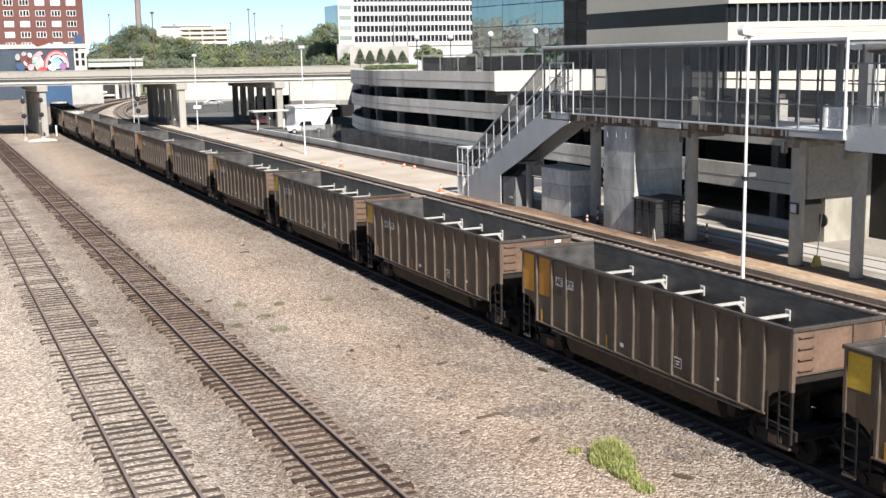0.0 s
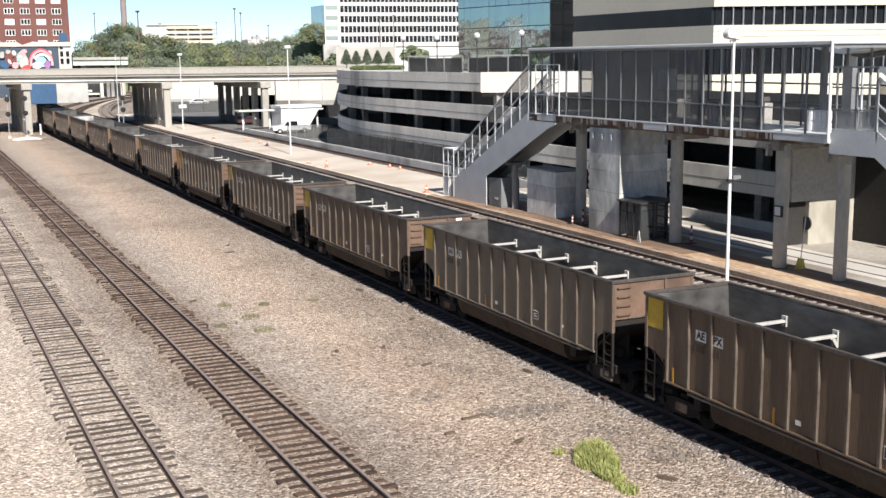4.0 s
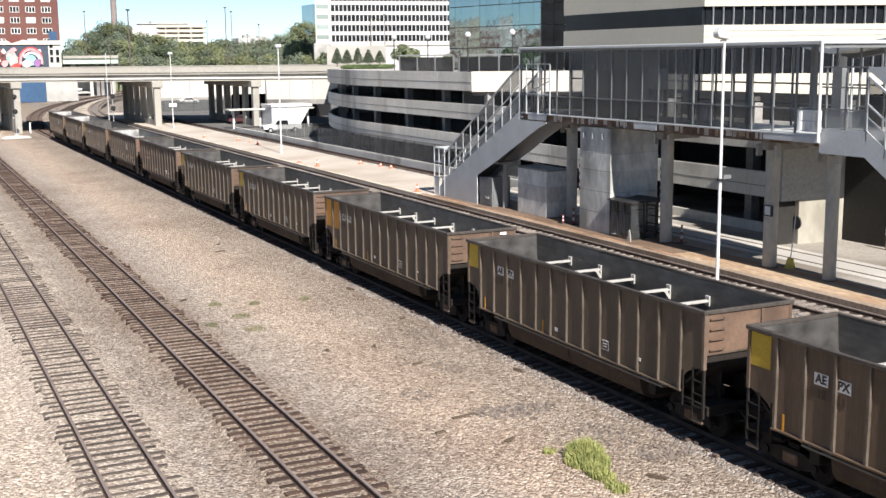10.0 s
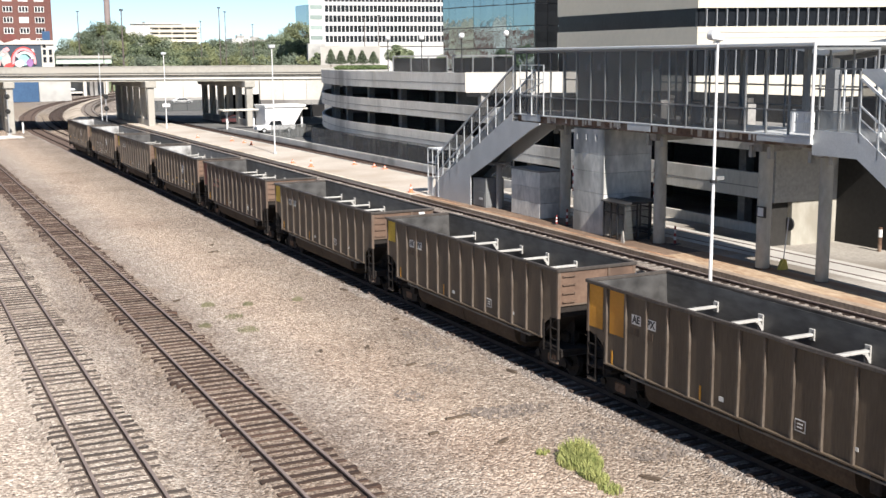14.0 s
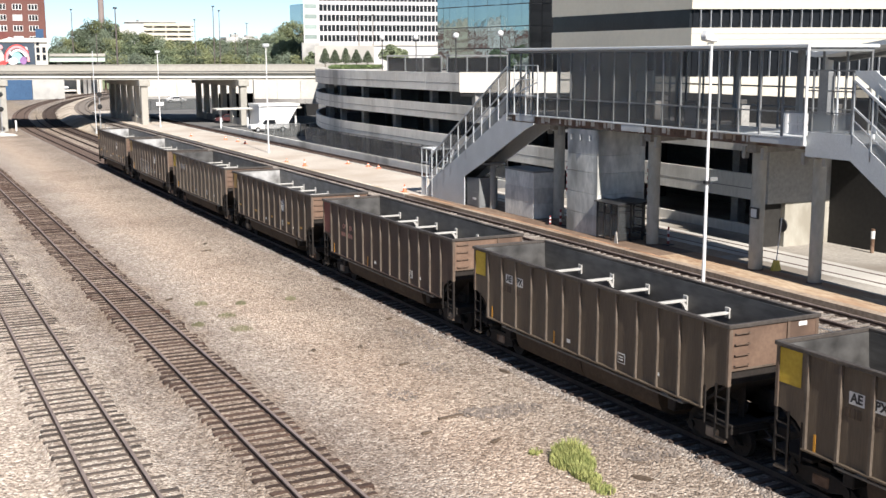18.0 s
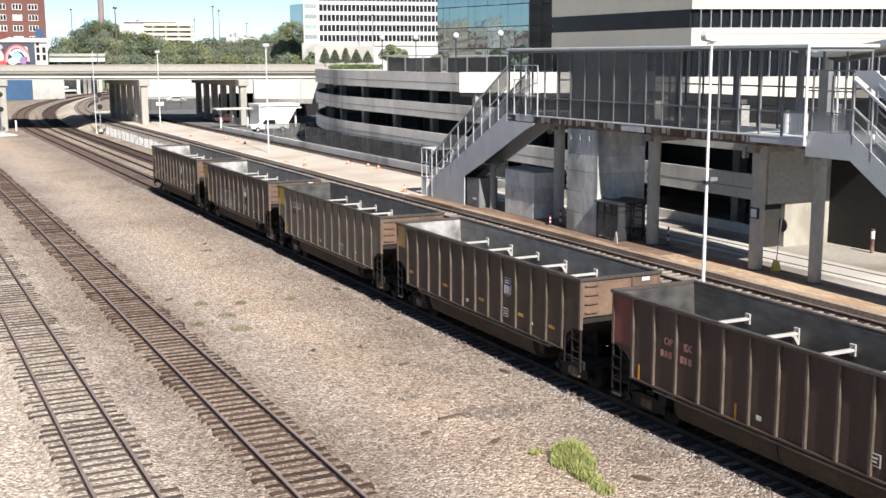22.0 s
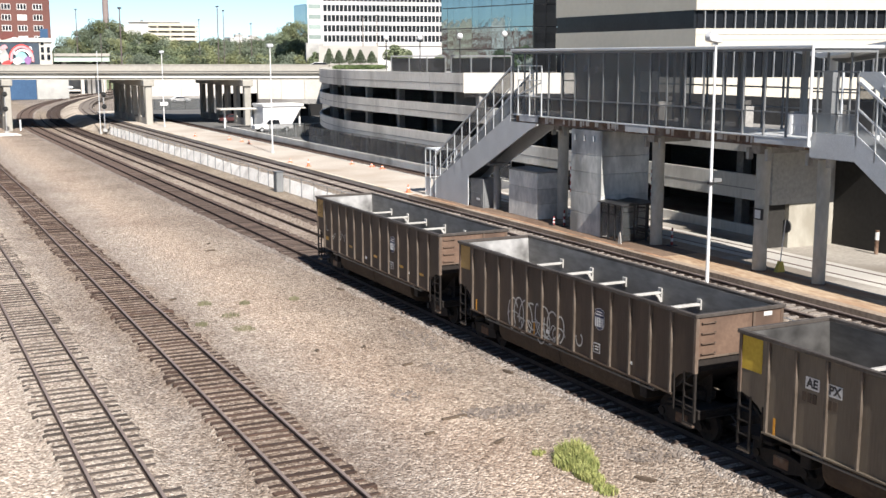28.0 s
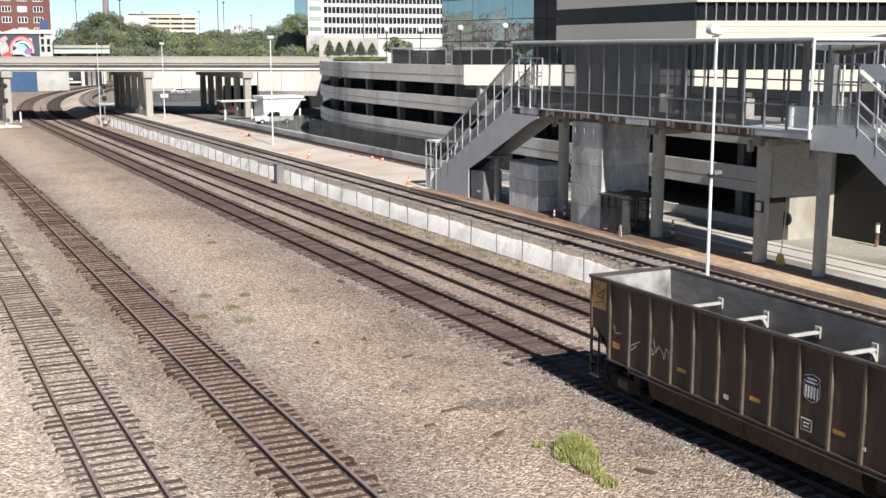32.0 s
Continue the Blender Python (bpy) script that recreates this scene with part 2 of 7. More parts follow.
RIB = surf("scuffed_side_post", (0.069, 0.053, 0.040), (0.145, 0.119, 0.095), 1.2, 10, 0.6, 0.1, 0.1, 0.12, (0.13, 0.08, 0.055), stretch=(1, 1, 0.5))
CAREND = surf("tan_car_end", (0.120, 0.074, 0.052), (0.171, 0.112, 0.078), 1.0, 9, 0.75, 0, 0.08, 0.14, (0.085, 0.055, 0.04))
CHORD = surf("grimy_top_chord", (0.045, 0.038, 0.033), (0.085, 0.074, 0.066), 1.5, 12, 0.6, 0.1, 0.06, 0.05)
INNER = surf("worn_inner_sheet", (0.075, 0.073, 0.070), (0.17, 0.166, 0.16), 0.5, 3, 0.45, 0.25, 0.06, 0.1, (0.07, 0.068, 0.065), stretch=(1, 0.5, 1.6))
SLOPE = surf("polished_slope_sheet", (0.032, 0.031, 0.03), (0.13, 0.127, 0.123), 0.75, 1.6, 0.45, 0.2, 0.05, 0, (0.04, 0.038, 0.037))
TUB = surf("dusty_tub", (0.050, 0.037, 0.027), (0.082, 0.061, 0.044), 0.8, 9, 0.9, 0, 0.08, 0.05, (0.05, 0.037, 0.028), spec=0.15)
# grime, taken down further to carry the shade under the cars
UNDER = surf("grimy_shade_black_gear", (0.010, 0.008, 0.007), (0.024, 0.019, 0.016), 1.5, 12, 0.85, 0.1, 0.1)
BRACE = surf("dusty_white_brace", (0.34, 0.335, 0.315), (0.46, 0.45, 0.425), 2, 16, 0.7, 0, 0.04)
YELLOW = surf("yellow_panel", (0.42, 0.28, 0.025), (0.55, 0.39, 0.045), 0.8, 9, 0.7, 0, 0.04, 0.10, (0.36, 0.24, 0.03))
ORANGE = surf("orange_panel", (0.50, 0.225, 0.02), (0.62, 0.30, 0.035), 0.8, 9, 0.65, 0, 0.04, 0.08, (0.42, 0.19, 0.025))
AMBER = surf("dull_amber_reflective_strip", (0.44, 0.23, 0.04), (0.58, 0.35, 0.075), 3, 20, 0.5, 0, 0.0, 0.2)
PLATE = surf("white_stencil", (0.55, 0.55, 0.54), (0.68, 0.68, 0.66), 3, 25, 0.7, 0, 0)
BLUE = surf("blue_shield", (0.016, 0.022, 0.06), (0.026, 0.034, 0.085), 3, 25, 0.6, 0, 0)
REDPANEL = surf("dull_red_panel", (0.12, 0.035, 0.03), (0.17, 0.055, 0.045), 0.8, 9, 0.7, 0, 0.04)
REDMARK = surf("dull_red_stencil", (0.32, 0.16, 0.13), (0.42, 0.22, 0.18), 3, 25, 0.7, 0, 0)
SPRAY = surf("pale_spray_paint", (0.42, 0.41, 0.39), (0.56, 0.55, 0.52), 4, 25, 0.8, 0, 0)
CONE = surf("orange_cone", (0.60, 0.15, 0.07), (0.70, 0.21, 0.10), 3, 20, 0.6, 0, 0)
SAFETY = surf("yellow_plastic", (0.62, 0.48, 0.10), (0.70, 0.56, 0.13), 3, 20, 0.6, 0, 0)
BRICK = surf("red_brick", (0.118, 0.052, 0.044), (0.165, 0.076, 0.063), 0.06, 1.5, 0.9, 0, 0, 0, world_space=True)
BEIGE = surf("cream_cladding", (0.50, 0.465, 0.385), (0.56, 0.52, 0.43), 0.12, 2, 0.8, 0, 0.02, 0.02)
TOWERWHITE = surf("white_tower_panel", (0.47, 0.465, 0.452), (0.54, 0.535, 0.52), 0.06, 1, 0.8, 0, 0, 0)
BLUEWALL = surf("blue_painted_wall", (0.03, 0.07, 0.14), (0.045, 0.10, 0.19), 0.2, 2, 0.8, 0, 0)
BRIDGEC = surf("bridge_concrete", (0.295, 0.283, 0.250), (0.394, 0.377, 0.336), 0.15, 2.5, 0.9, 0, 0.1, 0, (0.36, 0.34, 0.30), world_space=True)
GIRDER = surf("girder_paint", (0.344, 0.328, 0.287), (0.426, 0.410, 0.361), 0.2, 3, 0.7, 0, 0.05, 0, (0.26, 0.23, 0.19), world_space=True)
WINDARK = surf("dark_window", (0.012, 0.014, 0.017), (0.022, 0.025, 0.03), 0.3, 3, 0.15, 0, 0, 0.3, spec=0.14)
WINPALE = surf("pale_window", (0.55, 0.55, 0.53), (0.68, 0.68, 0.66), 0.3, 3, 0.4, 0, 0, 0.15)
TEAL = surf("teal_mirror_glass", (0.29, 0.37, 0.375), (0.32, 0.40, 0.405), 0.02, 0.45, 0.02, 0.95, 0.3, 0.02, bump_dist=0.04)
# leaf tones paled and greyed to carry the distance haze
LEAF = surf("foliage", (0.10, 0.13, 0.07), (0.22, 0.255, 0.15), 0.12, 0.9, 0.8, 0, 0, 0.18, world_space=True)
LEAFOLIVE = surf("olive_foliage", (0.10, 0.12, 0.055), (0.235, 0.25, 0.13), 0.12, 0.9, 0.8, 0, 0, 0.18, world_space=True)
LEAFHAZE = surf("haze_grey_foliage", (0.095, 0.12, 0.085), (0.20, 0.235, 0.165), 0.12, 0.9, 0.8, 0, 0, 0.18, world_space=True)
LEAFDARK = surf("dark_foliage", (0.045, 0.064, 0.039), (0.098, 0.120, 0.071), 0.3, 2, 0.8, 0, 0, 0.15, world_space=True)
GRASS = surf("yellow_green_weed", (0.15, 0.19, 0.055), (0.40, 0.40, 0.15), 2.0, 9, 0.8, 0, 0, 0, world_space=True)
BARK = surf("bark", (0.07, 0.05, 0.035), (0.12, 0.09, 0.065), 2, 12, 0.9, 0, 0.4)
PANE = glass("smoked_screen", (0.085, 0.092, 0.092), 0.35, 0.62)
DECKEDGE = surf("stained_deck_edge", (0.42, 0.38, 0.32), (0.62, 0.60, 0.56), 1.1, 5, 0.85, 0, 0.1, 0, (0.30, 0.22, 0.15), world_space=True)
RUSTBEAM = surf("corroded_steel", (0.075, 0.045, 0.03), (0.19, 0.115, 0.075), 1.4, 7, 0.9, 0, 0.2, 0, (0.30, 0.25, 0.20), world_space=True)
# shade painted into the concrete inside the parking decks
DECKSHADE = surf("shade_dark_deck_concrete", (0.055, 0.053, 0.05), (0.10, 0.097, 0.092), 0.4, 5, 0.9, 0, 0.2, 0.06)
PARAPET = surf("cream_parapet_concrete", (0.504, 0.479, 0.421), (0.576, 0.551, 0.497), 0.3, 4, 0.88, 0, 0.1, 0.04)
PANELOW = glass("dark_low_screen", (0.06, 0.064, 0.064), 0.35, 0.42)
DARKMESH = glass("dark_stair_mesh", (0.02, 0.021, 0.022), 0.5, 0.5)
PALEMESH = glass("pale_stair_mesh", (0.30, 0.32, 0.32), 0.5, 0.42)
RED = surf("red_paint", (0.22, 0.035, 0.03), (0.30, 0.05, 0.045), 2, 12, 0.5, 0, 0)
TYRE = surf("tyre_rubber", (0.015, 0.015, 0.015), (0.03, 0.03, 0.03), 3, 20, 0.9, 0, 0)
# plaster taken to near-black so yard wall and doorway read as shaded
YARDWALL = surf("shade_dark_plaster", (0.018, 0.017, 0.015), (0.029, 0.027, 0.025), 0.25, 4, 0.9, 0, 0.1)
SIGNAL = surf("signal_black", (0.01, 0.01, 0.01), (0.02, 0.02, 0.02), 3, 20, 0.6, 0, 0)
MURALPINK = surf("mural_pink", (0.70, 0.25, 0.28), (0.78, 0.38, 0.38), 0.4, 2, 0.8, 0, 0)
MURALTEAL = surf("mural_teal", (0.20, 0.45, 0.45), (0.35, 0.58, 0.56), 0.4, 2, 0.8, 0, 0)
MURALRED = surf("mural_red", (0.50, 0.05, 0.05), (0.62, 0.09, 0.08), 0.4, 2, 0.8, 0, 0)


# ---- mesh helpers ----
def box(bm, x0, x1, y0, y1, z0, z1):
    v = [bm.verts.new(p) for p in ((x0, y0, z0), (x1, y0, z0), (x1, y1, z0), (x0, y1, z0), (x0, y0, z1), (x1, y0, z1), (x1, y1, z1), (x0, y1, z1))]
    for f in ((3, 2, 1, 0), (4, 5, 6, 7), (0, 1, 5, 4), (1, 2, 6, 5), (2, 3, 7, 6), (3, 0, 4, 7)):
        bm.faces.new([v[i] for i in f])
    return bm


def prism(bm, pts, axis, a, b):
    """A flat outline pushed along an axis from a to b; pts are the two other coordinates in x, y, z order."""
    def at3(p, d):
        q = list(p)
        q.insert(axis, d)
        return q
    lo = [bm.verts.new(at3(p, a)) for p in pts]
    hi = [bm.verts.new(at3(p, b)) for p in pts]
    n = len(pts)
    bm.faces.new(lo[::-1])
    bm.faces.new(hi)
    for i in range(n):
        bm.faces.new((lo[i], lo[(i + 1) % n], hi[(i + 1) % n], hi[i]))
    bmesh.ops.recalc_face_normals(bm, faces=bm.faces[:])
    return bm


def bar(bm, p, q, r, r2=None, n=8):
    """A round bar from p to q."""
    p, q = Vector(p), Vector(q)
    d = (q - p).normalized()
    u = d.orthogonal().normalized()
    w = d.cross(u)
    r2 = r if r2 is None else r2
    A = [bm.verts.new(p + (u * math.cos(k * math.tau / n) + w * math.sin(k * math.tau / n)) * r) for k in range(n)]
    B = [bm.verts.new(q + (u * math.cos(k * math.tau / n) + w * math.sin(k * math.tau / n)) * r2) for k in range(n)]
    for k in range(n):
        bm.faces.new((A[k], A[(k + 1) % n], B[(k + 1) % n], B[k]))
    bm.faces.new(A[::-1])
    bm.faces.new(B)
    return bm


def beam(bm, p, q, w, h):
    """A square bar from p to q, w wide across and h deep in the upright plane."""
    p, q = Vector(p), Vector(q)
    d = (q - p).normalized()
    s = d.cross(Vector((0, 0, 1)))
    s = s.normalized() if s.length > 1e-3 else Vector((1, 0, 0))
    u = s.cross(d).normalized()
    A = [bm.verts.new(p + s * a * w / 2 + u * b * h / 2) for a, b in ((-1, -1), (1, -1), (1, 1), (-1, 1))]
    B = [bm.verts.new(q + s * a * w / 2 + u * b * h / 2) for a, b in ((-1, -1), (1, -1), (1, 1), (-1, 1))]
    for k in range(4):
        bm.faces.new((A[k], A[(k + 1) % 4], B[(k + 1) % 4], B[k]))
    bm.faces.new(A[::-1])
    bm.faces.new(B)
    bmesh.ops.recalc_face_normals(bm, faces=bm.faces[:])
    return bm


def chamfer(bm, w=0.02):
    bmesh.ops.bevel(bm, geom=bm.edges[:], offset=w, segments=1, affect="EDGES")
    return bm


def mesh_of(bm, name, material):
    me = bpy.data.meshes.new(name)
    bm.to_mesh(me)
    bm.free()
    me.materials.append(material)
    return me


def part(name, bm, material, parent=None, label=""):
    ob = new(name, mesh_of(bm, name, material))
    ob.parent = parent
    if label:
        ob["label"] = label
    return ob


def piece(name, me, parent, m=None):
    """One more object on a shared mesh."""
    ob = new(name, me)
    ob.parent = parent
    if m is not None:
        ob.matrix_basis = m
    return ob


def thing(name, label, category, m=None, group="", kind=""):
    ob = new(name)
    ob.empty_display_size = 0.3
    if m is not None:
        ob.matrix_basis = m
    return tagged(ob, label, category, group, kind)


def solid(name, bm, material, label, category, group="", kind=""):
    return tagged(part(name, bm, material), label, category, group, kind)


def pol(az, d, z=0.0):
    """A place by bearing (degrees clockwise from +y) and distance from the camera's bridge."""
    return Vector((math.sin(radians(az)) * d, math.cos(radians(az)) * d, z))


def rise(el, d):
    return EYE[2] + d * math.tan(radians(el))


def B():
    return bmesh.new()

# hedge green taken down for the shade it stands in
HEDGE = surf("shade_dulled_hedge", (0.075, 0.115, 0.04), (0.15, 0.20, 0.08), 0.5, 3, 0.8, 0, 0, 0, world_space=True)
MURALPURPLE = surf("mural_purple", (0.20, 0.10, 0.24), (0.30, 0.16, 0.34), 0.4, 2, 0.8, 0, 0)
BOOTHGLASS = glass("clear_booth_glass", (0.10, 0.105, 0.105), 0.1, 0.76)
# stained paving with the concourse shade mixed into its brown
SHADEPAVE = surf("stained_shade_paving", (0.22, 0.165, 0.12), (0.38, 0.305, 0.235), 0.4, 6, 0.92, 0, 0.12, 0.08, (0.19, 0.13, 0.085), world_space=True)
DARKSCREEN = glass("dark_mesh_screen", (0.014, 0.014, 0.015), 0.3, 0.42)
COLUMNC = surf("column_concrete", (0.36, 0.345, 0.295), (0.50, 0.48, 0.42), 0.8, 4, 0.85, 0, 0.06, 0.08, (0.27, 0.25, 0.205), stretch=(1, 1, 0.5))
YARDMESH = glass("grey_fence_mesh", (0.20, 0.205, 0.205), 0.6, 0.72)
INNERPALE = surf("scoured_inner_sheet", (0.12, 0.118, 0.114), (0.25, 0.246, 0.24), 0.5, 3, 0.5, 0.2, 0.06, 0.1, (0.11, 0.108, 0.105), stretch=(1, 0.5, 1.6))
# pale patches in the colour: scouring and painted sun glints
SLOPEPALE = surf("scoured_glint_slope_sheet", (0.05, 0.049, 0.047), (0.44, 0.435, 0.425), 0.6, 1.4, 0.45, 0.2, 0.05, 0, (0.06, 0.058, 0.056))
OCHRE = surf("faded_ochre_panel", (0.33, 0.21, 0.07), (0.43, 0.29, 0.11), 0.8, 9, 0.75, 0, 0.04, 0.1, (0.27, 0.17, 0.06))
DULLRED = surf("dull_red_car_paint", (0.050, 0.012, 0.013), (0.075, 0.020, 0.020), 2, 12, 0.5, 0, 0)
RUSTPALE = surf("cream_rust_stained_edge", (0.27, 0.165, 0.095), (0.56, 0.45, 0.315), 0.55, 5, 0.9, 0, 0.15, 0.04, (0.30, 0.17, 0.095), world_space=True, stretch=(1.7, 0.4, 1))
CARBROWN = surf("red_brown_car_paint", (0.085, 0.058, 0.038), (0.133, 0.092, 0.060), 0.7, 9, 0.72, 0, 0.08, 0.1, (0.067, 0.047, 0.033), stretch=(1, 2.6, 0.22))

# ---- ground, tracks, walls ----
rnd = random.Random(7)
GZ = -0.30
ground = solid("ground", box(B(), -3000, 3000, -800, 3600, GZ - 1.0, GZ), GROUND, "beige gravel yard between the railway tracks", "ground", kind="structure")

T_X, R_Y0, R_RAD = 21.62, 179.0, 484.0        # the train's track: straight, then a wide bend


def track_at(s, off=0.0, x0=T_X):
    """Place and heading on a track that bends after R_Y0, s metres from the camera's bridge."""
    r = R_RAD - (x0 - T_X)
    if s <= R_Y0:
        return x0 + off, s, 0.0
    a = (s - R_Y0) / r
    return x0 + r - (r - off) * math.cos(a), R_Y0 + (r - off) * math.sin(a), -math.degrees(a)


def rail_bm(x0, off, z, s0, s1, bend, head):
    """One rail: foot, web and head swept along the line."""
    prof = [(-0.045, -0.045), (0.045, -0.045), (0.045, 0.0), (-0.045, 0.0)] if head else [(-0.07, -0.18), (0.07, -0.18), (0.07, -0.165), (0.018, -0.15), (0.018, -0.06), (0.038, -0.046), (-0.038, -0.046), (-0.018, -0.06), (-0.018, -0.15), (-0.07, -0.165)]
    stops = [s0]
    if bend and s1 > R_Y0:
        k = R_Y0
        while k < s1:
            stops.append(k)
            k += 8.0
    stops.append(s1)
    bm, last = bmesh.new(), None
    for s in stops:
        x, y, h = track_at(s, off, x0) if bend else (x0 + off, s, 0.0)
        c, sn = math.cos(radians(h)), math.sin(radians(h))
        ring = [bm.verts.new((x + u * c, y + u * sn, z + w)) for u, w in prof]
        if last:
            n = len(ring)
            for i in range(n):
                bm.faces.new((last[i], last[(i + 1) % n], ring[(i + 1) % n], ring[i]))
        last = ring
    bmesh.ops.recalc_face_normals(bm, faces=bm.faces[:])
    return bm


def ballast_bed(name, x0, z, s0, s1, bend, material, label, half=1.75, foot=2.6, sink=0.2):
    prof = [(-foot, GZ - 0.05 if z < 0.5 else z - 0.5), (-half, z - sink), (half, z - sink), (foot, GZ - 0.05 if z < 0.5 else z - 0.5)]
    bm, last = bmesh.new(), None
    n = max(2, int((s1 - s0) / 0.8))
    for i in range(n + 1):
        s = s0 + (s1 - s0) * i / n
        x, y, h = track_at(s, 0, x0) if bend else (x0, s, 0.0)
        c, sn = math.cos(radians(h)), math.sin(radians(h))
        ring = []
        for k, (u, w) in enumerate(prof):
            j = rnd.uniform(-0.22, 0.22) if k in (0, 3) else rnd.uniform(-0.08, 0.08)
            ring.append(bm.verts.new((x + (u + j) * c, y + (u + j) * sn, w + (rnd.uniform(-0.01, 0.006) if k in (1, 2) else 0))))
        if last:
            for i2 in range(3):
                bm.faces.new((last[i2], last[i2 + 1], ring[i2 + 1], ring[i2]))
        last = ring
    bmesh.ops.recalc_face_normals(bm, faces=bm.faces[:])
    return solid(name, bm, material, label, "ballast", kind="structure")


def railway(x0, z, s0, s1, bend, tie_mat, label, tie_lift=-0.13, near=(6, 120), pitch=0.53, messy=0.04, ties=True, half=1.3, head=None):
    t = thing("railway_track", label, "railway track", kind="structure")
    for off in (-0.7525, 0.7525):
        r = part("rail", rail_bm(x0, off, z, s0, s1, bend, False), RAIL, t)
        part("rail_head", rail_bm(x0, off, z, s0, s1, bend, True), head or RAILTOP, r, "worn running surface")
    if not ties:
        return t
    shapes = []
    for k in range(5):
        w, l = rnd.uniform(0.085, 0.115), half + rnd.uniform(-0.06, 0.06)
        bm = box(B(), -l, l, -w, w, -0.17, 0.0)
        for v in bm.verts:
            v.co += Vector((rnd.uniform(-0.03, 0.03), rnd.uniform(-0.012, 0.012), rnd.uniform(-0.012, 0.012)))
        chamfer(bm, 0.02)
        shapes.append(mesh_of(bm, "sleeper", tie_mat))
    far = bmesh.new()
    s = s0
    while s < s1:
        jitter = rnd.uniform(-0.05, 0.05)
        x, y, h = track_at(s, 0, x0) if bend else (x0, s, 0.0)
        zz = z - 0.045 + tie_lift + rnd.uniform(-0.022, 0.012)
        if near[0] <= s <= near[1]:
            piece("sleeper", shapes[rnd.randrange(5)], t, pose(x + rnd.uniform(-messy, messy), y + jitter, zz, 0, rnd.uniform(-0.6, 0.6), h + rnd.uniform(-1.6, 1.6)))
        else:
            m = pose(x + rnd.uniform(-messy, messy), y + jitter, zz, 0, 0, h)
            n0 = len(far.verts)
            box(far, -half, half, -0.115, 0.115, -0.15, 0)
            far.verts.ensure_lookup_table()
            for v in far.verts[n0:]:
                v.co = m @ v.co
        s += pitch
    tagged(part("distant_sleepers", far, tie_mat, t), kind="stuff")
    return t


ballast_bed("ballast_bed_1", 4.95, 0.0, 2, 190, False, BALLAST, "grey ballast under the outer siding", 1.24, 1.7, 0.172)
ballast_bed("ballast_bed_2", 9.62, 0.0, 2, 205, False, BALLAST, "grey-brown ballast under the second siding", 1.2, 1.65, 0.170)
ballast_bed("ballast_bed_3", T_X, 0.0, -20, 420, True, BEDBALLAST, "grey ballast under the coal train's track", 1.46, 1.9, 0.2)
ballast_bed("oily_ballast_3", T_X, 0.0, -20, 420, True, DARKBALLAST, "dark oily ballast between the rails", 0.78, 0.86, 0.188)
ballast_bed("oily_ballast_4", 26.95, 0.0, -20, 420, True, DARKBALLAST, "dark brown ballast between the far rails", 0.9, 1.0, 0.186)
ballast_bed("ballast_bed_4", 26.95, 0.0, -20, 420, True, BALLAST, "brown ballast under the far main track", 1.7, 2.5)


# walls and station ground
STX, SZ = 30.35, 0.72
PZ = 0.95


def along(o0, o1, s0, s1, z0, z1):
    """A slab beside the station track that follows its bend; o0 to o1 metres to the side of its centre line."""
    bm, last = bmesh.new(), None
    stops = [s0] + [R_Y0 + 6.0 * k for k in range(40) if s0 < R_Y0 + 6.0 * k < s1] + [s1]
    for s in stops:
        a, b = track_at(s, o0, 33.38), track_at(s, o1, 33.38)
        ring = [bm.verts.new(p) for p in ((a[0], a[1], z0), (a[0], a[1], z1), (b[0], b[1], z1), (b[0], b[1], z0))]
        if last:
            for i in range(4):
                bm.faces.new((last[i], last[(i + 1) % 4], ring[(i + 1) % 4], ring[i]))
        else:
            bm.faces.new(ring)
        last = ring
    bm.faces.new(last[::-1])
    bmesh.ops.recalc_face_normals(bm, faces=bm.faces[:])
    return bm


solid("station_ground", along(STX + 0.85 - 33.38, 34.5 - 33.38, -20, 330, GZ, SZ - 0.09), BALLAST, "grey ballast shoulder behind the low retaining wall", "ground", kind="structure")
SAND = surf("pale_sand", (0.36, 0.30, 0.235), (0.54, 0.47, 0.385), 0.35, 7, 0.95, 0, 0.2, 0, (0.27, 0.225, 0.175), world_space=True)
bm, last = bmesh.new(), None
for k in range(64):
    a_ = k / 63
    s_ = 176 + 154 * a_
    w_ = 1.0 + 1.4 * min(1, a_ * 8) + 0.25 * math.sin(k * 1.3)
    ring = [bm.verts.new((*track_at(s_, o, 33.38)[:2], z)) for o, z in ((-2.7 - w_, GZ - 0.02), (-2.7 - w_ * 0.4, 0.35 + rnd.uniform(-0.05, 0.05)), (-2.6, SZ - 0.05), (-1.5, SZ - 0.07))]
    if last:
        for q in range(3):
            bm.faces.new((last[q], last[q + 1], ring[q + 1], ring[q]))
    last = ring
bmesh.ops.recalc_face_normals(bm, faces=bm.faces[:])
solid("sandy_bank", bm, SAND, "pale sandy bank beside the curving tracks", "bank", kind="structure")
# white face sloped back so that the grazing sun lights it
face, shoulder, last, lip = bmesh.new(), bmesh.new(), None, 0.68
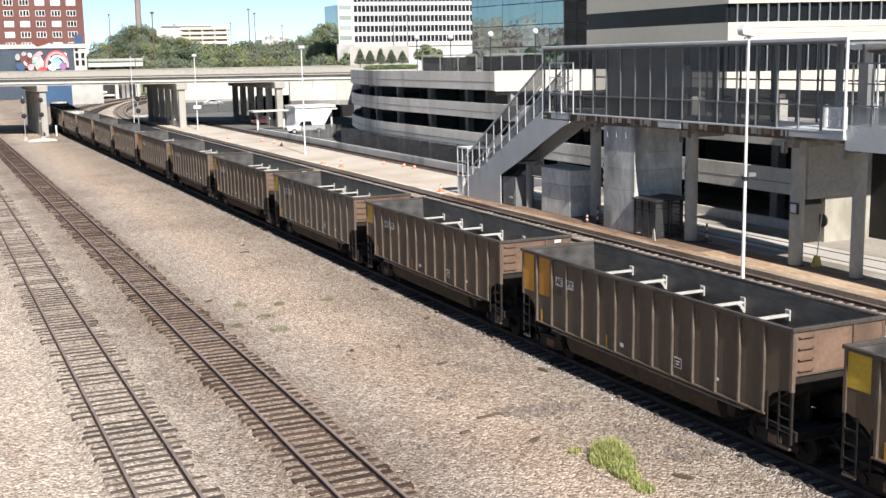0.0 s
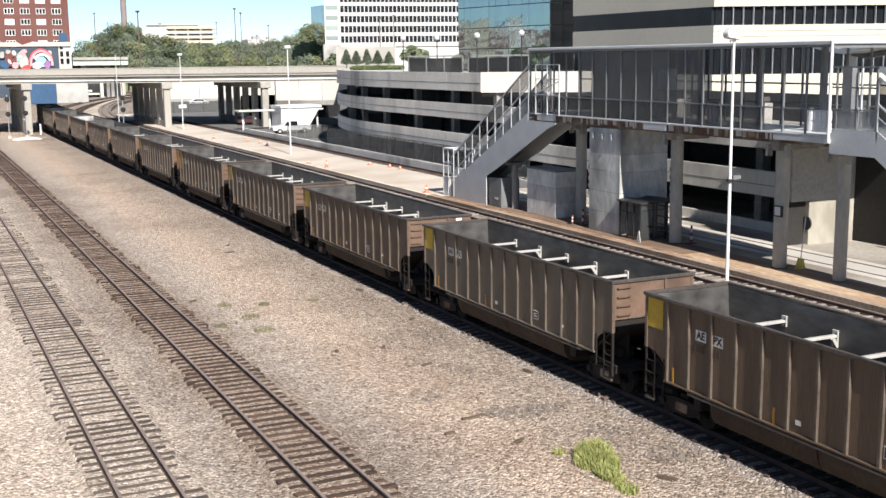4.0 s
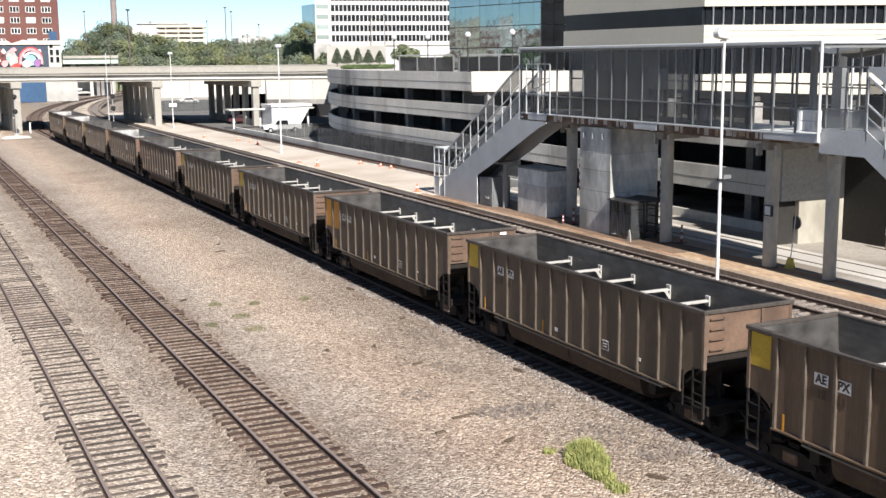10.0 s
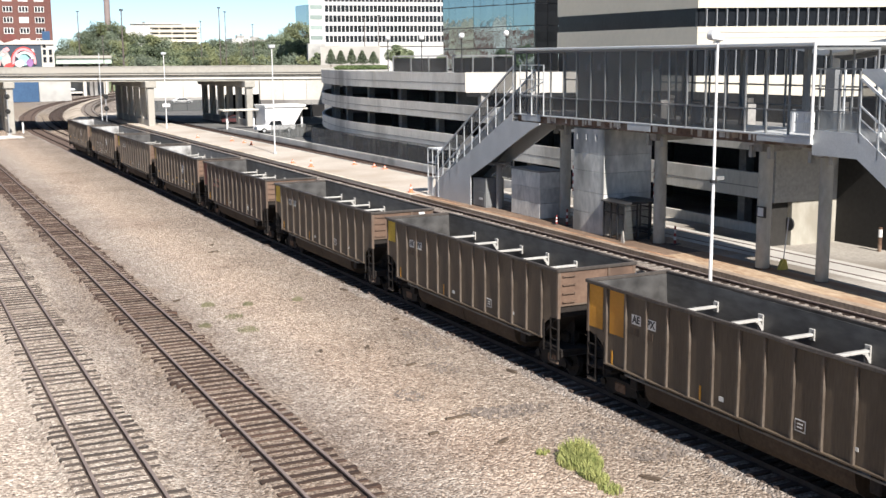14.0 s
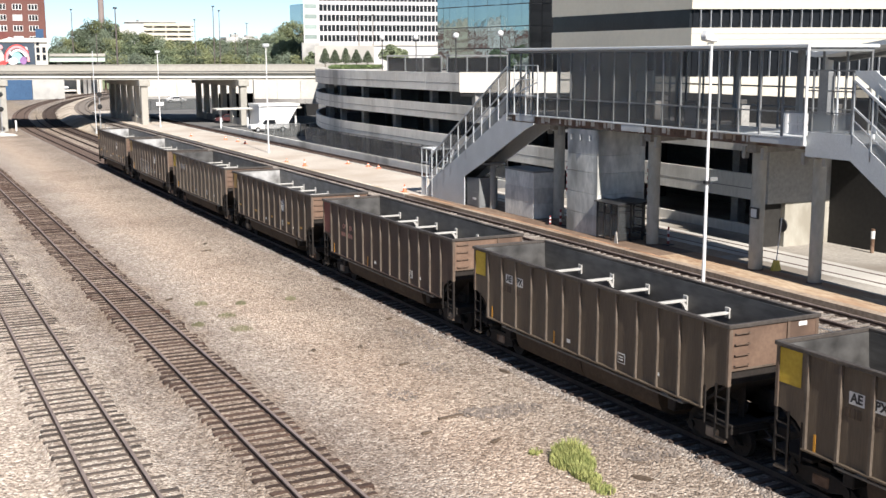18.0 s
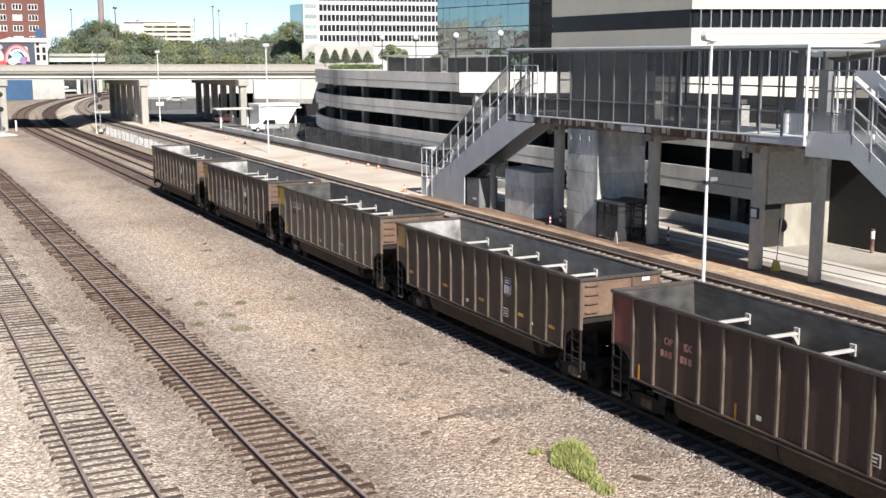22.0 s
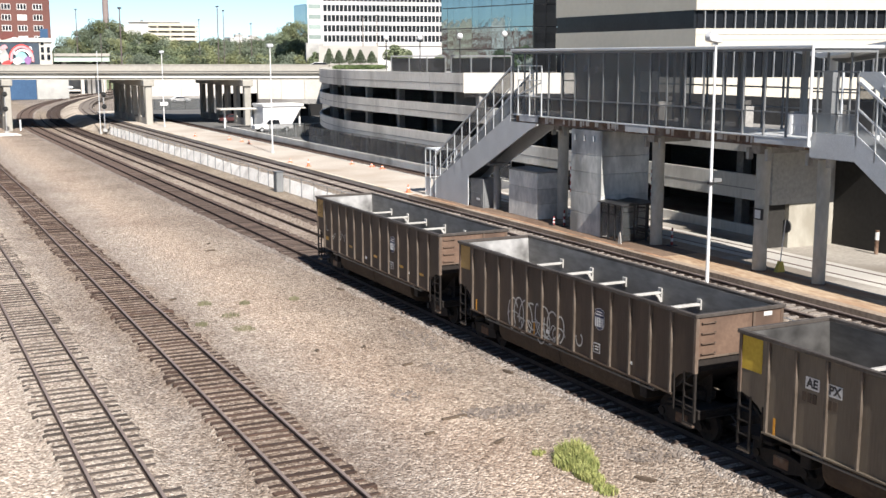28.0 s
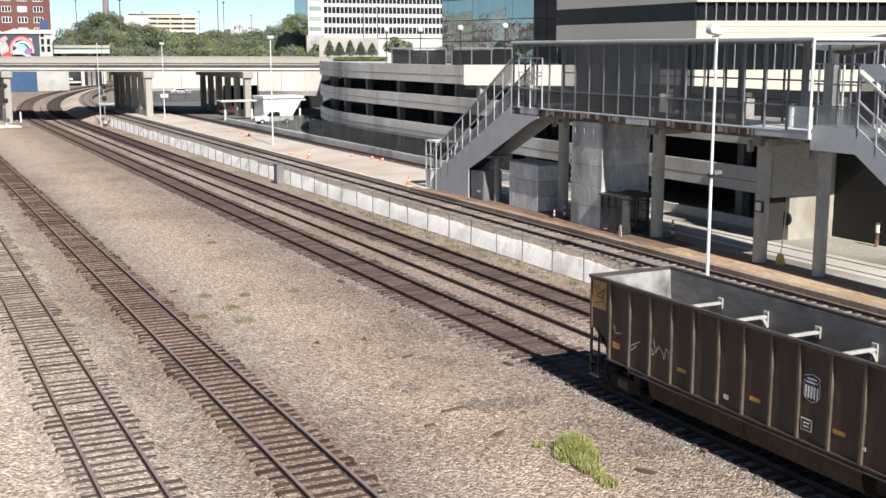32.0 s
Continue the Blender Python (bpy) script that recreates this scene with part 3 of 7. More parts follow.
for k in range(640):
    y = 18 + k * 0.25
    lip = min(0.76, max(0.57, lip + rnd.uniform(-0.03, 0.03)))
    j = rnd.uniform(-0.012, 0.012)
    ring = [face.verts.new(p) for p in ((STX + 0.08 + j, y, GZ - 0.05), (STX + 0.24, y, 0.0), (STX + 0.42 - j, y, 0.33), (STX + 0.58, y, lip - 0.04), (STX + 0.64 + j, y, lip))]
    top = [shoulder.verts.new(p) for p in ((STX + 0.62 + j, y, lip - 0.012), (STX + 0.8 + j, y, max(0.66, lip - 0.03)), (STX + 1.4, y, 0.645))]
    if last:
        for q in range(4):
            face.faces.new((last[0][q], last[0][q + 1], ring[q + 1], ring[q]))
        for q in range(2):
            shoulder.faces.new((last[1][q], last[1][q + 1], top[q + 1], top[q]))
    last = (ring, top)
for bm in (face, shoulder):
    bmesh.ops.recalc_face_normals(bm, faces=bm.faces[:])
solid("leaned_white_bank", face, WALLWHITE, "low white bank with ragged top, leaned back to catch the sun", "wall", kind="structure")
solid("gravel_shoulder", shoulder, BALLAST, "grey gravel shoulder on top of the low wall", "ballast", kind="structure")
solid("stained_platform_edge", along(1.24, 1.72, 46, 75.9, 0.2, PZ + 0.008), SHADEPAVE, "rust-stained concrete edge, darkened for the shade under the concourse", "platform edge", kind="structure")
solid("cream_platform_edge", along(1.24, 1.72, 8, 45.99, 0.2, PZ + 0.008), SHADEPAVE, "cream concrete platform edge streaked with rust", "platform edge", kind="structure")
solid("platform_edge", along(1.24, 1.72, 76, 226, 0.2, PZ + 0.008), PLATFORM, "worn concrete edge of the station platform", "platform edge", kind="structure")
# rust and shade in the colour here; the sunlit south part is paler
solid("rusty_platform", box(B(), 35.1, 37.6, 46, 74.5, 0.2, PZ), RUSTSHADE, "rust-brown platform, darkened for the shade under the concourse", "platform", kind="structure")
solid("cream_platform", box(B(), 35.1, 37.6, 8, 45.99, 0.2, PZ), RUSTPALE, "cream concrete platform streaked with rust", "platform", kind="structure")
solid("platform", along(1.72, 7.62, 74.5, 226, 0.2, PZ), PLATFORM, "sunlit buff concrete station platform", "platform", kind="structure")
solid("station_apron", box(B(), 37.6, 41.0, 8, 44.49, 0.2, PZ - 0.002), PAVE, "pale concrete platform south of the columns", "platform", kind="structure")
# darker copy of the paving where shade lies; the sunlit apron stays pale
solid("station_platform", box(B(), 37.6, 41.0, 44.5, 74.5, 0.2, PZ - 0.002), SHADEPAVE, "platform between columns and flush track, browned for the shade there", "platform", kind="structure")
solid("station_paving", box(B(), 41.0, 80, -10, 76, 0.2, PZ - 0.006), PAVE, "pale concrete paving around the second tram track", "paving", kind="structure")
solid("second_trackbed", along(7.62, 9.92, 76, 330, 0.2, PZ - 0.2), DARKBALLAST, "dark trackbed between platform and low wall", "trackbed", kind="structure")
solid("parking_lot", prism(B(), [(43.3, 122), (150, 122), (150, 286), (55.5, 286), (51.5, 265), (48.0, 245), (45.2, 222), (43.8, 200), (43.3, 180)], 2, 0.1, PZ - 0.05), ASPHALT, "grey asphalt yard and parking lot behind the platform", "asphalt", kind="structure")
# orange holds both rust and the thin sunlit rim before the shade
RIMLINE = surf("rust_and_sun_line", (0.26, 0.13, 0.065), (0.50, 0.31, 0.19), 1.2, 6, 0.9, 0, 0.1, 0, (0.15, 0.085, 0.05), world_space=True)
bm = B()
for k in range(24):
    y0 = 45 + k * 1.29
    box(bm, 34.98, 35.16 + 0.05 * math.sin(k * 1.7), y0, y0 + 1.29, PZ + 0.01, PZ + 0.018)
solid("rust_and_sun_streak", bm, RIMLINE, "orange strip along the platform edge, rust and painted sunlit rim", "stain", kind="structure")
bm = B()
for k in range(66):
    y0 = 76 + k * 1.9
    box(bm, 34.64, 34.9, y0 + 0.02, y0 + 1.86, PZ + 0.012, PZ + 0.02)
solid("platform_line", bm, surf("worn_edge_line", (0.62, 0.54, 0.42), (0.74, 0.67, 0.55), 0.8, 8, 0.9, 0, 0, 0, (0.42, 0.32, 0.2), world_space=True), "worn pale warning line along the platform edge", "line marking", kind="structure")

solid("platform_back_line", along(7.25, 7.58, 76, 222, PZ - 0.1, PZ + 0.012), CONCLIGHT, "pale edge strip along the back of the platform", "line marking", kind="structure")
railway(4.95, 0.0, 3, 190, False, TIEGREY, "outer siding with half-buried grey wooden sleepers", -0.112, (6, 112), 0.54, 0.09)
railway(9.62, 0.0, 3, 205, False, TIE, "second siding with brown wooden sleepers", -0.095, (6, 125), 0.53, 0.05)
railway(T_X, 0.0, -15, 420, True, TIEMAIN, "main track carrying the coal train", -0.096, (14, 110), 0.52, 0.06, True, 1.46, RAIL)
railway(26.95, 0.0, -10, 420, True, TIEMAIN, "far main track with brown sleepers", -0.108, (30, 120), 0.52, 0.05, head=RAIL)
railway(33.38, 0.84, 10, 330, True, TIEDARK, "station track beside the platform", -0.11, (30, 110), 0.62, 0.03)
railway(40.35, 0.975, 10, 76, False, TIE, "tram track set flush into the paving", ties=False)
railway(42.1, 0.93, 76, 330, True, TIE, "second station track beyond the platform", -0.1, (0, 0), 0.62)
bm = B()
box(bm, 40.1 - 1.15, 40.35 - 0.7525 - 0.09, 10, 76, PZ - 0.01, PZ + 0.004)
box(bm, 40.35 - 0.66, 40.35 + 0.66, 10, 76, PZ - 0.01, PZ + 0.004)
box(bm, 40.35 + 0.84, 40.35 + 1.4, 10, 76, PZ - 0.01, PZ + 0.004)
solid("track_slab", bm, CONCLIGHT, "pale concrete strips between the flush rails", "track slab", kind="structure")
spare = thing("spare_rail", "long rusty rail lying loose between the two main tracks", "rail")
part("rail_bar", rail_bm(24.5, 0, -0.13, 12, 240, True, False), RAIL, spare)
part("rail_head", rail_bm(24.5, 0, -0.13, 12, 240, True, True), RAIL, spare)

# chain-link fence in front of the retaining wall
fence = thing("chain_link_fence", "low galvanised chain-link fence along the retaining wall", "fence")
post_me = mesh_of(bar(B(), (0, 0, GZ - 0.2), (0, 0, 1.28), 0.035), "post", STEELGREY)
for k in range(52):
    piece("post", post_me, fence, pose(30.2, 24.8 + k * 2.97 + rnd.uniform(-0.08, 0.08), 0, rnd.uniform(-1, 1), rnd.uniform(-1.5, 1.5), 0))
part("top_rail", bar(B(), (30.2, 24.8, 1.22), (30.2, 176, 1.22), 0.022), GALV, fence)
bm = B()
for k in range(505):
    y = 24.8 + k * 0.3
    for sgn in (1, -1):
        a = Vector((30.2, y, 0.0 if sgn > 0 else 1.2))
        bar(bm, a, a + Vector((0, 1.2, 1.2 * sgn)), 0.0016, n=3)
tagged(part("wire_mesh", bm, GALV, fence), kind="stuff")
# grey electrical cabinet at the fence
cab = thing("signal_cabinet", "grey steel signal cabinet standing at the fence", "cabinet", pose(29.9, 92.3, 0))
part("cabinet_body", chamfer(box(B(), -0.3, 0.3, -0.45, 0.45, GZ, 1.4), 0.03), STEELGREY, cab)
part("cabinet_roof", chamfer(box(B(), -0.34, 0.34, -0.5, 0.5, 1.4, 1.46), 0.02), STEELGREY, cab)
part("door", box(B(), -0.315, -0.3, -0.38, 0.38, 0.0, 1.3), STEELGREY, cab)

# ---- parking garage ----
GX, GC, GR = 44.0, (119.0, 106.9), 75.0
GSOUTH, GCORNER = 46.0, 85.2


def garage_line(inset, s0, s1, n):
    """Points of the garage's face, from south to north: straight, then a wide bend; inset pushes inwards."""
    out = []
    for i in range(n + 1):
        s = s0 + (s1 - s0) * i / n
        if s <= GC[1]:
            out.append((GX + inset, s))
        else:
            a = (s - GC[1]) / GR
            out.append((GC[0] - (GR - inset) * math.cos(a), GC[1] + (GR - inset) * math.sin(a)))
    return out


def band_bm(line_a, line_b, z0, z1):
    bm, last = bmesh.new(), None
    for (ax, ay), (bx, by) in zip(line_a, line_b):
        ring = [bm.verts.new(p) for p in ((ax, ay, z0), (ax, ay, z1), (bx, by, z1), (bx, by, z0))]
        if last:
            for i in range(4):
                bm.faces.new((last[i], last[(i + 1) % 4], ring[(i + 1) % 4], ring[i]))
        else:
            bm.faces.new(ring)
        last = ring
    bm.faces.new(last[::-1])
    bmesh.ops.recalc_face_normals(bm, faces=bm.faces[:])
    return bm


garage = thing("parking_garage", "grey concrete parking garage with open decks and a rounded corner", "parking garage")
END = GC[1] + GR * 0.62
LEVELS = ((0.3, 1.5, GSOUTH), (2.98, 4.40, GSOUTH), (5.68, 7.0, GSOUTH), (8.12, 9.7, GCORNER))
for z0, z1, start in LEVELS:
    s = start
    while s < END - 0.5:
        e = min(s + 6.6, END)
        if not (z0 < 1 and s > 76):
            p = part("spandrel_panel", band_bm(garage_line(0, s + 0.012, e - 0.012, 6), garage_line(0.28, s + 0.012, e - 0.012, 6), z0, z1), GARAGEC, garage)
            part("panel_groove", band_bm(garage_line(-0.012, s + 0.05, e - 0.05, 6), garage_line(0.02, s + 0.05, e - 0.05, 6), z0 + 0.42 * (z1 - z0), z0 + 0.42 * (z1 - z0) + 0.05), CONCDARK, p)
        s = e
    if z0 > 1:
        part("deck_slab", band_bm(garage_line(0.28, start, END, 40), garage_line(9, start, END, 40), z0 + 0.1, z0 + 0.35), DECKSHADE, garage)
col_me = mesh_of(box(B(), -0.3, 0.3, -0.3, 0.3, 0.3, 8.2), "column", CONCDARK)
s = GSOUTH + 5.9
while s < END:
    x, y = garage_line(1.5, s, s, 1)[0]
    piece("column", col_me, garage, pose(x, y, 0, 0, 0, -math.degrees(max(0, s - GC[1]) / GR)))
    s += 8.25
inner_me = mesh_of(bar(B(), (0, 0, 0.3), (0, 0, 8.2), 0.35), "inner_column", DECKSHADE)
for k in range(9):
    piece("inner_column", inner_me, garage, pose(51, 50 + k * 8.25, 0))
part("back_wall", band_bm(garage_line(8.6, GSOUTH, END, 40), garage_line(9, GSOUTH, END, 40), 0.3, 8.4), DECKSHADE, garage)
part("ground_slab", band_bm(garage_line(0.3, GSOUTH, END, 40), garage_line(13, GSOUTH, END, 40), 0.2, 0.9), DECKSHADE, garage)
# unseen walls added to keep sunlight and bright views out of the decks
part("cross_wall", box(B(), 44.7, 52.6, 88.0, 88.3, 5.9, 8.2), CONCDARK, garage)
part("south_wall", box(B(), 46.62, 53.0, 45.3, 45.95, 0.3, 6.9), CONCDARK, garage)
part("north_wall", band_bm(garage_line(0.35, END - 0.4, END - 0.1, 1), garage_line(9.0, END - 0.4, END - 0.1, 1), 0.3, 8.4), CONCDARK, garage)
# the sunlit return of the top deck's parapet
p0, p1 = Vector((44.0, 85.2, 0)), Vector((53.5, 78.28, 0))
for k in range(2):
    a, b = p0.lerp(p1, k / 2), p0.lerp(p1, (k + 1) / 2)
    d = (b - a).normalized()
    nrm = Vector((-d.y, d.x, 0)) * -0.3
    a, b = a + d * 0.012, b - d * 0.012
    part("parapet_panel", band_bm([(a.x, a.y), (b.x, b.y)], [(a.x - nrm.x, a.y - nrm.y), (b.x - nrm.x, b.y - nrm.y)], 8.05, 9.75), PARAPET, garage, "sunlit cream parapet panel")
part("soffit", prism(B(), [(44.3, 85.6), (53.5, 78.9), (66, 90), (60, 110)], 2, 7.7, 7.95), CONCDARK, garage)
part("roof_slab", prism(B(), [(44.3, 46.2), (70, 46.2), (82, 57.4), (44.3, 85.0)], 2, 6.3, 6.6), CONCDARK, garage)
# south end wall with a recessed doorway
part("end_wall", box(B(), 41.6, 46.0, 45.19, 45.98, 3.3, 7.3), CONC, garage)
part("end_wall_low", box(B(), 42.85, 46.0, 45.2, 45.98, 0.9, 3.29), COLUMNC, garage, "sunlit pale wall beside the dark doorway")
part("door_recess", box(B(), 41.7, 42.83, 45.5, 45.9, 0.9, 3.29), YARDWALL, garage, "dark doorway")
part("door_valve", bar(B(), (42.74, 45.3, 2.1), (42.83, 45.3, 2.1), 0.36, n=16), STEELDARK, garage, "round dark valve cover")
# overhang slab, its depth set so its shadow covers the upper end wall
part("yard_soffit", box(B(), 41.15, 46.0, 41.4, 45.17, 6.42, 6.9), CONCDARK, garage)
part("yard_wall", box(B(), 46.0, 46.6, 14, 45.98, 0.9, 6.9), YARDWALL, garage, "long yard wall, near-black to stand for shade")

# low wall and dark fence beyond the second track
lw = thing("low_wall", "grey concrete kerb wall with a dark mesh fence beyond the far track", "wall", kind="structure")
for k in range(18):
    y0 = 76 + k * 4.5
    part("wall_panel", chamfer(box(B(), 43.3, 43.55, y0 + 0.01, y0 + 4.49, 0.3, 1.5), 0.015), GARAGEC, lw)
mesh_fence = thing("mesh_fence", "dark steel mesh fence on the low wall", "fence")
pm = mesh_of(box(B(), -0.03, 0.03, -0.03, 0.03, 1.5, 3.3), "post", STEELDARK)
for k in range(22):
    piece("post", pm, mesh_fence, pose(43.42, 76 + k * 2.2, 0))
bm = B()
for z in (1.55, 3.28):
    box(bm, 43.4, 43.44, 76, 122.2, z, z + 0.035)
tagged(part("rail_grid", bm, STEELDARK, mesh_fence), kind="stuff")
for k in range(21):
    part("mesh_panel", box(B(), 43.41, 43.43, 76.04 + k * 2.2, 78.16 + k * 2.2, 1.59, 3.27), YARDMESH, mesh_fence)

# ---- station concourse over the platform ----
WX0, WX1, WY0, WY1, WZ = 35.75, 39.6, 36.8, 62.5, 7.5
con = thing("station_concourse", "raised steel and glass station concourse over the platform", "station concourse")
part("deck", chamfer(box(B(), WX0, WX1, WY0, WY1, WZ - 0.09, WZ), 0.02), STEELPALE, con)
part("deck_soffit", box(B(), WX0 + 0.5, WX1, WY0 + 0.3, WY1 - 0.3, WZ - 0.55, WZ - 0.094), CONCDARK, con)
part("edge_beam", box(B(), WX0 + 0.12, WX0 + 0.48, WY0 + 0.3, WY1 - 0.3, WZ - 0.5, WZ - 0.096), RUSTBEAM, con, "rust-brown corroded edge beam")
er = random.Random(31)
y = WY0 + 3.6
while y < WY1 - 1.0:
    w = er.uniform(0.12, 0.42)
    if er.random() < 0.62:
        part("edge_flake", box(B(), WX0 + 0.10, WX0 + 0.118, y, y + w, WZ - er.uniform(0.34, 0.47), WZ - 0.1), DECKEDGE, con)
    y += w + er.uniform(0.02, 0.2)
for y0, y1, z0 in ((WY0 - 0.1, 40.2, 0.36), (48.3, 50.3, 0.42), (59.4, 61.6, 0.42)):
    part("edge_channel", chamfer(box(B(), WX0 + 0.01, WX0 + 0.09, y0, y1, WZ - z0, WZ - 0.1), 0.01), STEELPALE, con, "pale grey steel edge channel")
part("roof", chamfer(box(B(), WX0 - 0.12, WX1 + 0.25, WY0 - 0.15, WY1 + 0.1, 11.36, 11.52), 0.03), STEELPALE, con, "pale metal roof")
part("fascia", box(B(), WX0 - 0.02, WX0 + 0.08, WY0, WY1, 11.24, 11.356), STEELGREY, con)
mul_me = mesh_of(chamfer(box(B(), -0.045, 0.045, -0.045, 0.045, WZ, 11.356), 0.008), "mullion", STEELGREY)
NB = 18
step = (WY1 - WY0) / NB
pane_me = mesh_of(box(B(), -0.01, 0.01, 0.045, step - 0.045, 8.62, 11.24), "pane", PANE)
low_me = mesh_of(box(B(), -0.01, 0.01, 0.045, step - 0.045, WZ + 0.02, 8.54), "low_pane", PANELOW)
for k in range(NB + 1):
    piece("mullion", mul_me, con, pose(WX0 + 0.06, WY0 + k * step, 0))
    piece("mullion", mul_me, con, pose(WX1 - 0.06, WY0 + k * step, 0))
    if 6 <= k < NB - 4:
        piece("pane", pane_me, con, pose(WX0 + 0.06, WY0 + k * step, 0))
    if 3 <= k < NB:
        piece("low_pane", low_me, con, pose(WX0 + 0.06, WY0 + k * step, 0))
for x in (WX0 + 0.02, WX1 - 0.1):
    part("transom", box(B(), x, x + 0.08, WY0, WY1, 8.55, 8.61), STEELGREY, con)
part("transom", box(B(), WX1 - 0.1, WX1 - 0.02, WY0, WY1, 9.5, 9.58), STEELGREY, con)
part("lift_housing", box(B(), 36.05, 39.2, 52.7, 55.85, WZ, 11.2), CONC, con)
for y in (53.4, 54.6, 55.6):
    part("wall_lamp", chamfer(box(B(), 35.93, 36.04, y - 0.09, y + 0.09, 10.2, 10.55), 0.015), STEELPALE, con)
nb = thing("notice_board", "white notice board on two posts inside the concourse", "notice board", pose(38.15, 51.55, WZ))
part("panel", box(B(), -0.03, 0.03, -0.8, 0.75, 1.6, 2.75), WHITE, nb)
for y in (-0.7, 0.65):
    part("post", box(B(), -0.03, 0.03, y - 0.03, y + 0.03, 0, 1.595), STEELGREY, nb)
for y in (40.2, 44.6, 49.2, 58.5):
    part("roof_column", box(B(), 38.55, 38.8, y - 0.12, y + 0.12, WZ, 11.356), STEELGREY, con)
part("corner_post", bar(B(), (WX0 - 0.08, WY0 - 0.12, WZ - 0.3), (WX0 - 0.08, WY0 - 0.12, 11.5), 0.065, n=12), WHITE, con, "white round corner post")
for y in (WY0, WY1):
    part("end_fascia", box(B(), WX0 + 0.09, WX1, y - 0.05, y + 0.05, 11.2, 11.356), STEELGREY, con)
for y, x in ((47.3, 38.0), (39.4, 37.4), (38.6, 39.1)):
    b = tagged(thing("litter_bin", "pale drum litter bin standing on the concourse floor", "bin", pose(x, y, WZ), "concourse bins"))
    part("drum", bar(B(), (0, 0, 0), (0, 0, 0.95), 0.3, n=16), WHITE, b)
    part("lid", bar(B(), (0, 0, 0.95), (0, 0, 1.05), 0.32, 0.2, n=16), STEELGREY, b)
gate = thing("white_gate", "small white slatted gate at the end of the concourse", "gate", pose(WX0 - 0.02, WY0 - 0.1, WZ + 0.12))
for z in (0.0, 0.44, 0.88):
    part("gate_rail", box(B(), -0.03, 0.03, -0.1, 1.05, z, z + 0.06), WHITE, gate)
for k in range(11):
    part("slat", box(B(), -0.025, 0.025, -0.1 + k * 0.105, -0.06 + k * 0.105, 0.062, 0.878), WHITE, gate)

# columns, lift shaft and store room below
for y, x, r in ((59.8, 37.9, 0.34), (49.05, 37.1, 0.33), (40.82, 36.98, 0.335), (37.05, 37.05, 0.29)):
    c = thing("concourse_column", "round grey concrete column carrying the concourse", "column", pose(x, y, PZ), "concourse columns")
    part("shaft", bar(B(), (0, 0, 0.06), (0, 0, WZ - 0.55 - PZ), r, n=28), COLUMNC, c)
    part("base_ring", bar(B(), (0, 0, 0), (0, 0, 0.06), r + 0.05, n=28), RUSTBEAM, c, "rust-stained base")
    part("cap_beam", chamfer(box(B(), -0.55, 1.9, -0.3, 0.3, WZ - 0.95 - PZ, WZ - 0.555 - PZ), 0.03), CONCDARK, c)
    for s in (-0.62, 0.62):
        part("bracket", box(B(), -0.45, -0.2, s - 0.1, s + 0.1, WZ - 1.25 - PZ, WZ - 0.7 - PZ), CONC, c)
shaft = thing("lift_shaft", "square lift tower of shuttered concrete under the concourse", "lift shaft")
for z0, z1 in ((PZ, 2.1), (2.108, 3.3), (3.308, 4.5), (4.508, 5.5), (5.508, WZ - 0.56)):
    part("concrete_lift", chamfer(box(B(), 35.95, 39.2, 52.7, 55.85, z0, z1), 0.02), SHAFT, shaft)
for k in range(3):
    part("wall_lamp", chamfer(box(B(), 35.82, 35.94, 53.4 + k * 0.95, 53.54 + k * 0.95, 6.28, 6.62), 0.02), GALV, shaft)
for y, x in ((56.3, 36.3), (52.5, 39.35)):
    s_ = thing("warning_strip", "tall narrow sign striped in red and white", "sign", pose(x, y, 0), "striped signs")
    for k in range(9):
        part("stripe", box(B(), -0.04, 0.04, -0.12, 0.12, 2.9 + k * 0.22, 3.11 + k * 0.22), RED if k % 2 else WHITE, s_)
    part("post", bar(B(), (0, 0, PZ), (0, 0, 4.9), 0.03), STEELDARK, s_)
store = thing("store_room", "plain concrete block store room on the platform", "store room")
for z0, z1 in ((PZ, 1.9), (1.91, 2.85), (2.86, 3.85)):
    part("concrete_course", chamfer(box(B(), 36.35, 38.0, 60.3, 63.9, z0, z1), 0.025), SHAFT, store)
part("roof_edge", box(B(), 36.3, 38.05, 60.25, 63.95, 3.85, 3.95), CONCDARK, store)

sh = thing("waiting_booth", "black steel and glass waiting booth beside the lift shaft", "booth")
for x0, x1 in ((35.72, 37.08), (37.12, 38.52)):
    xm = (x0 + x1) / 2
    part("roof_panel", prism(B(), [(x0, 2.98), (x1, 2.98), (x1, 3.03), (xm, 3.13), (x0, 3.03)], 1, 50.36, 52.66), STEELDARK, sh)
for x, y in ((35.85, 50.5), (35.85, 51.15), (35.85, 51.8), (35.85, 52.5), (36.7, 50.5), (37.5, 50.5), (38.35, 50.5), (38.35, 51.5), (38.35, 52.5)):
    part("post", box(B(), x - 0.04, x + 0.04, y - 0.04, y + 0.04, PZ, 2.98), STEELDARK, sh)
for y0, y1 in ((50.54, 51.11), (51.19, 51.76), (51.84, 52.46)):
    part("pane", box(B(), 35.84, 35.86, y0, y1, PZ + 0.12, 2.9), BOOTHGLASS, sh)
    for z in (PZ + 0.06, 2.4):
        part("glazing_bar", box(B(), 35.82, 35.88, y0, y1, z, z + 0.05), STEELDARK, sh)
for x0, x1 in ((35.89, 36.66), (36.74, 37.46)):
    part("pane", box(B(), x0, x1, 50.49, 50.51, PZ + 0.12, 2.9), BOOTHGLASS, sh)
    for z in (PZ + 0.06, 2.6):
        part("glazing_bar", box(B(), x0, x1, 50.47, 50.53, z, z + 0.05), STEELDARK, sh)
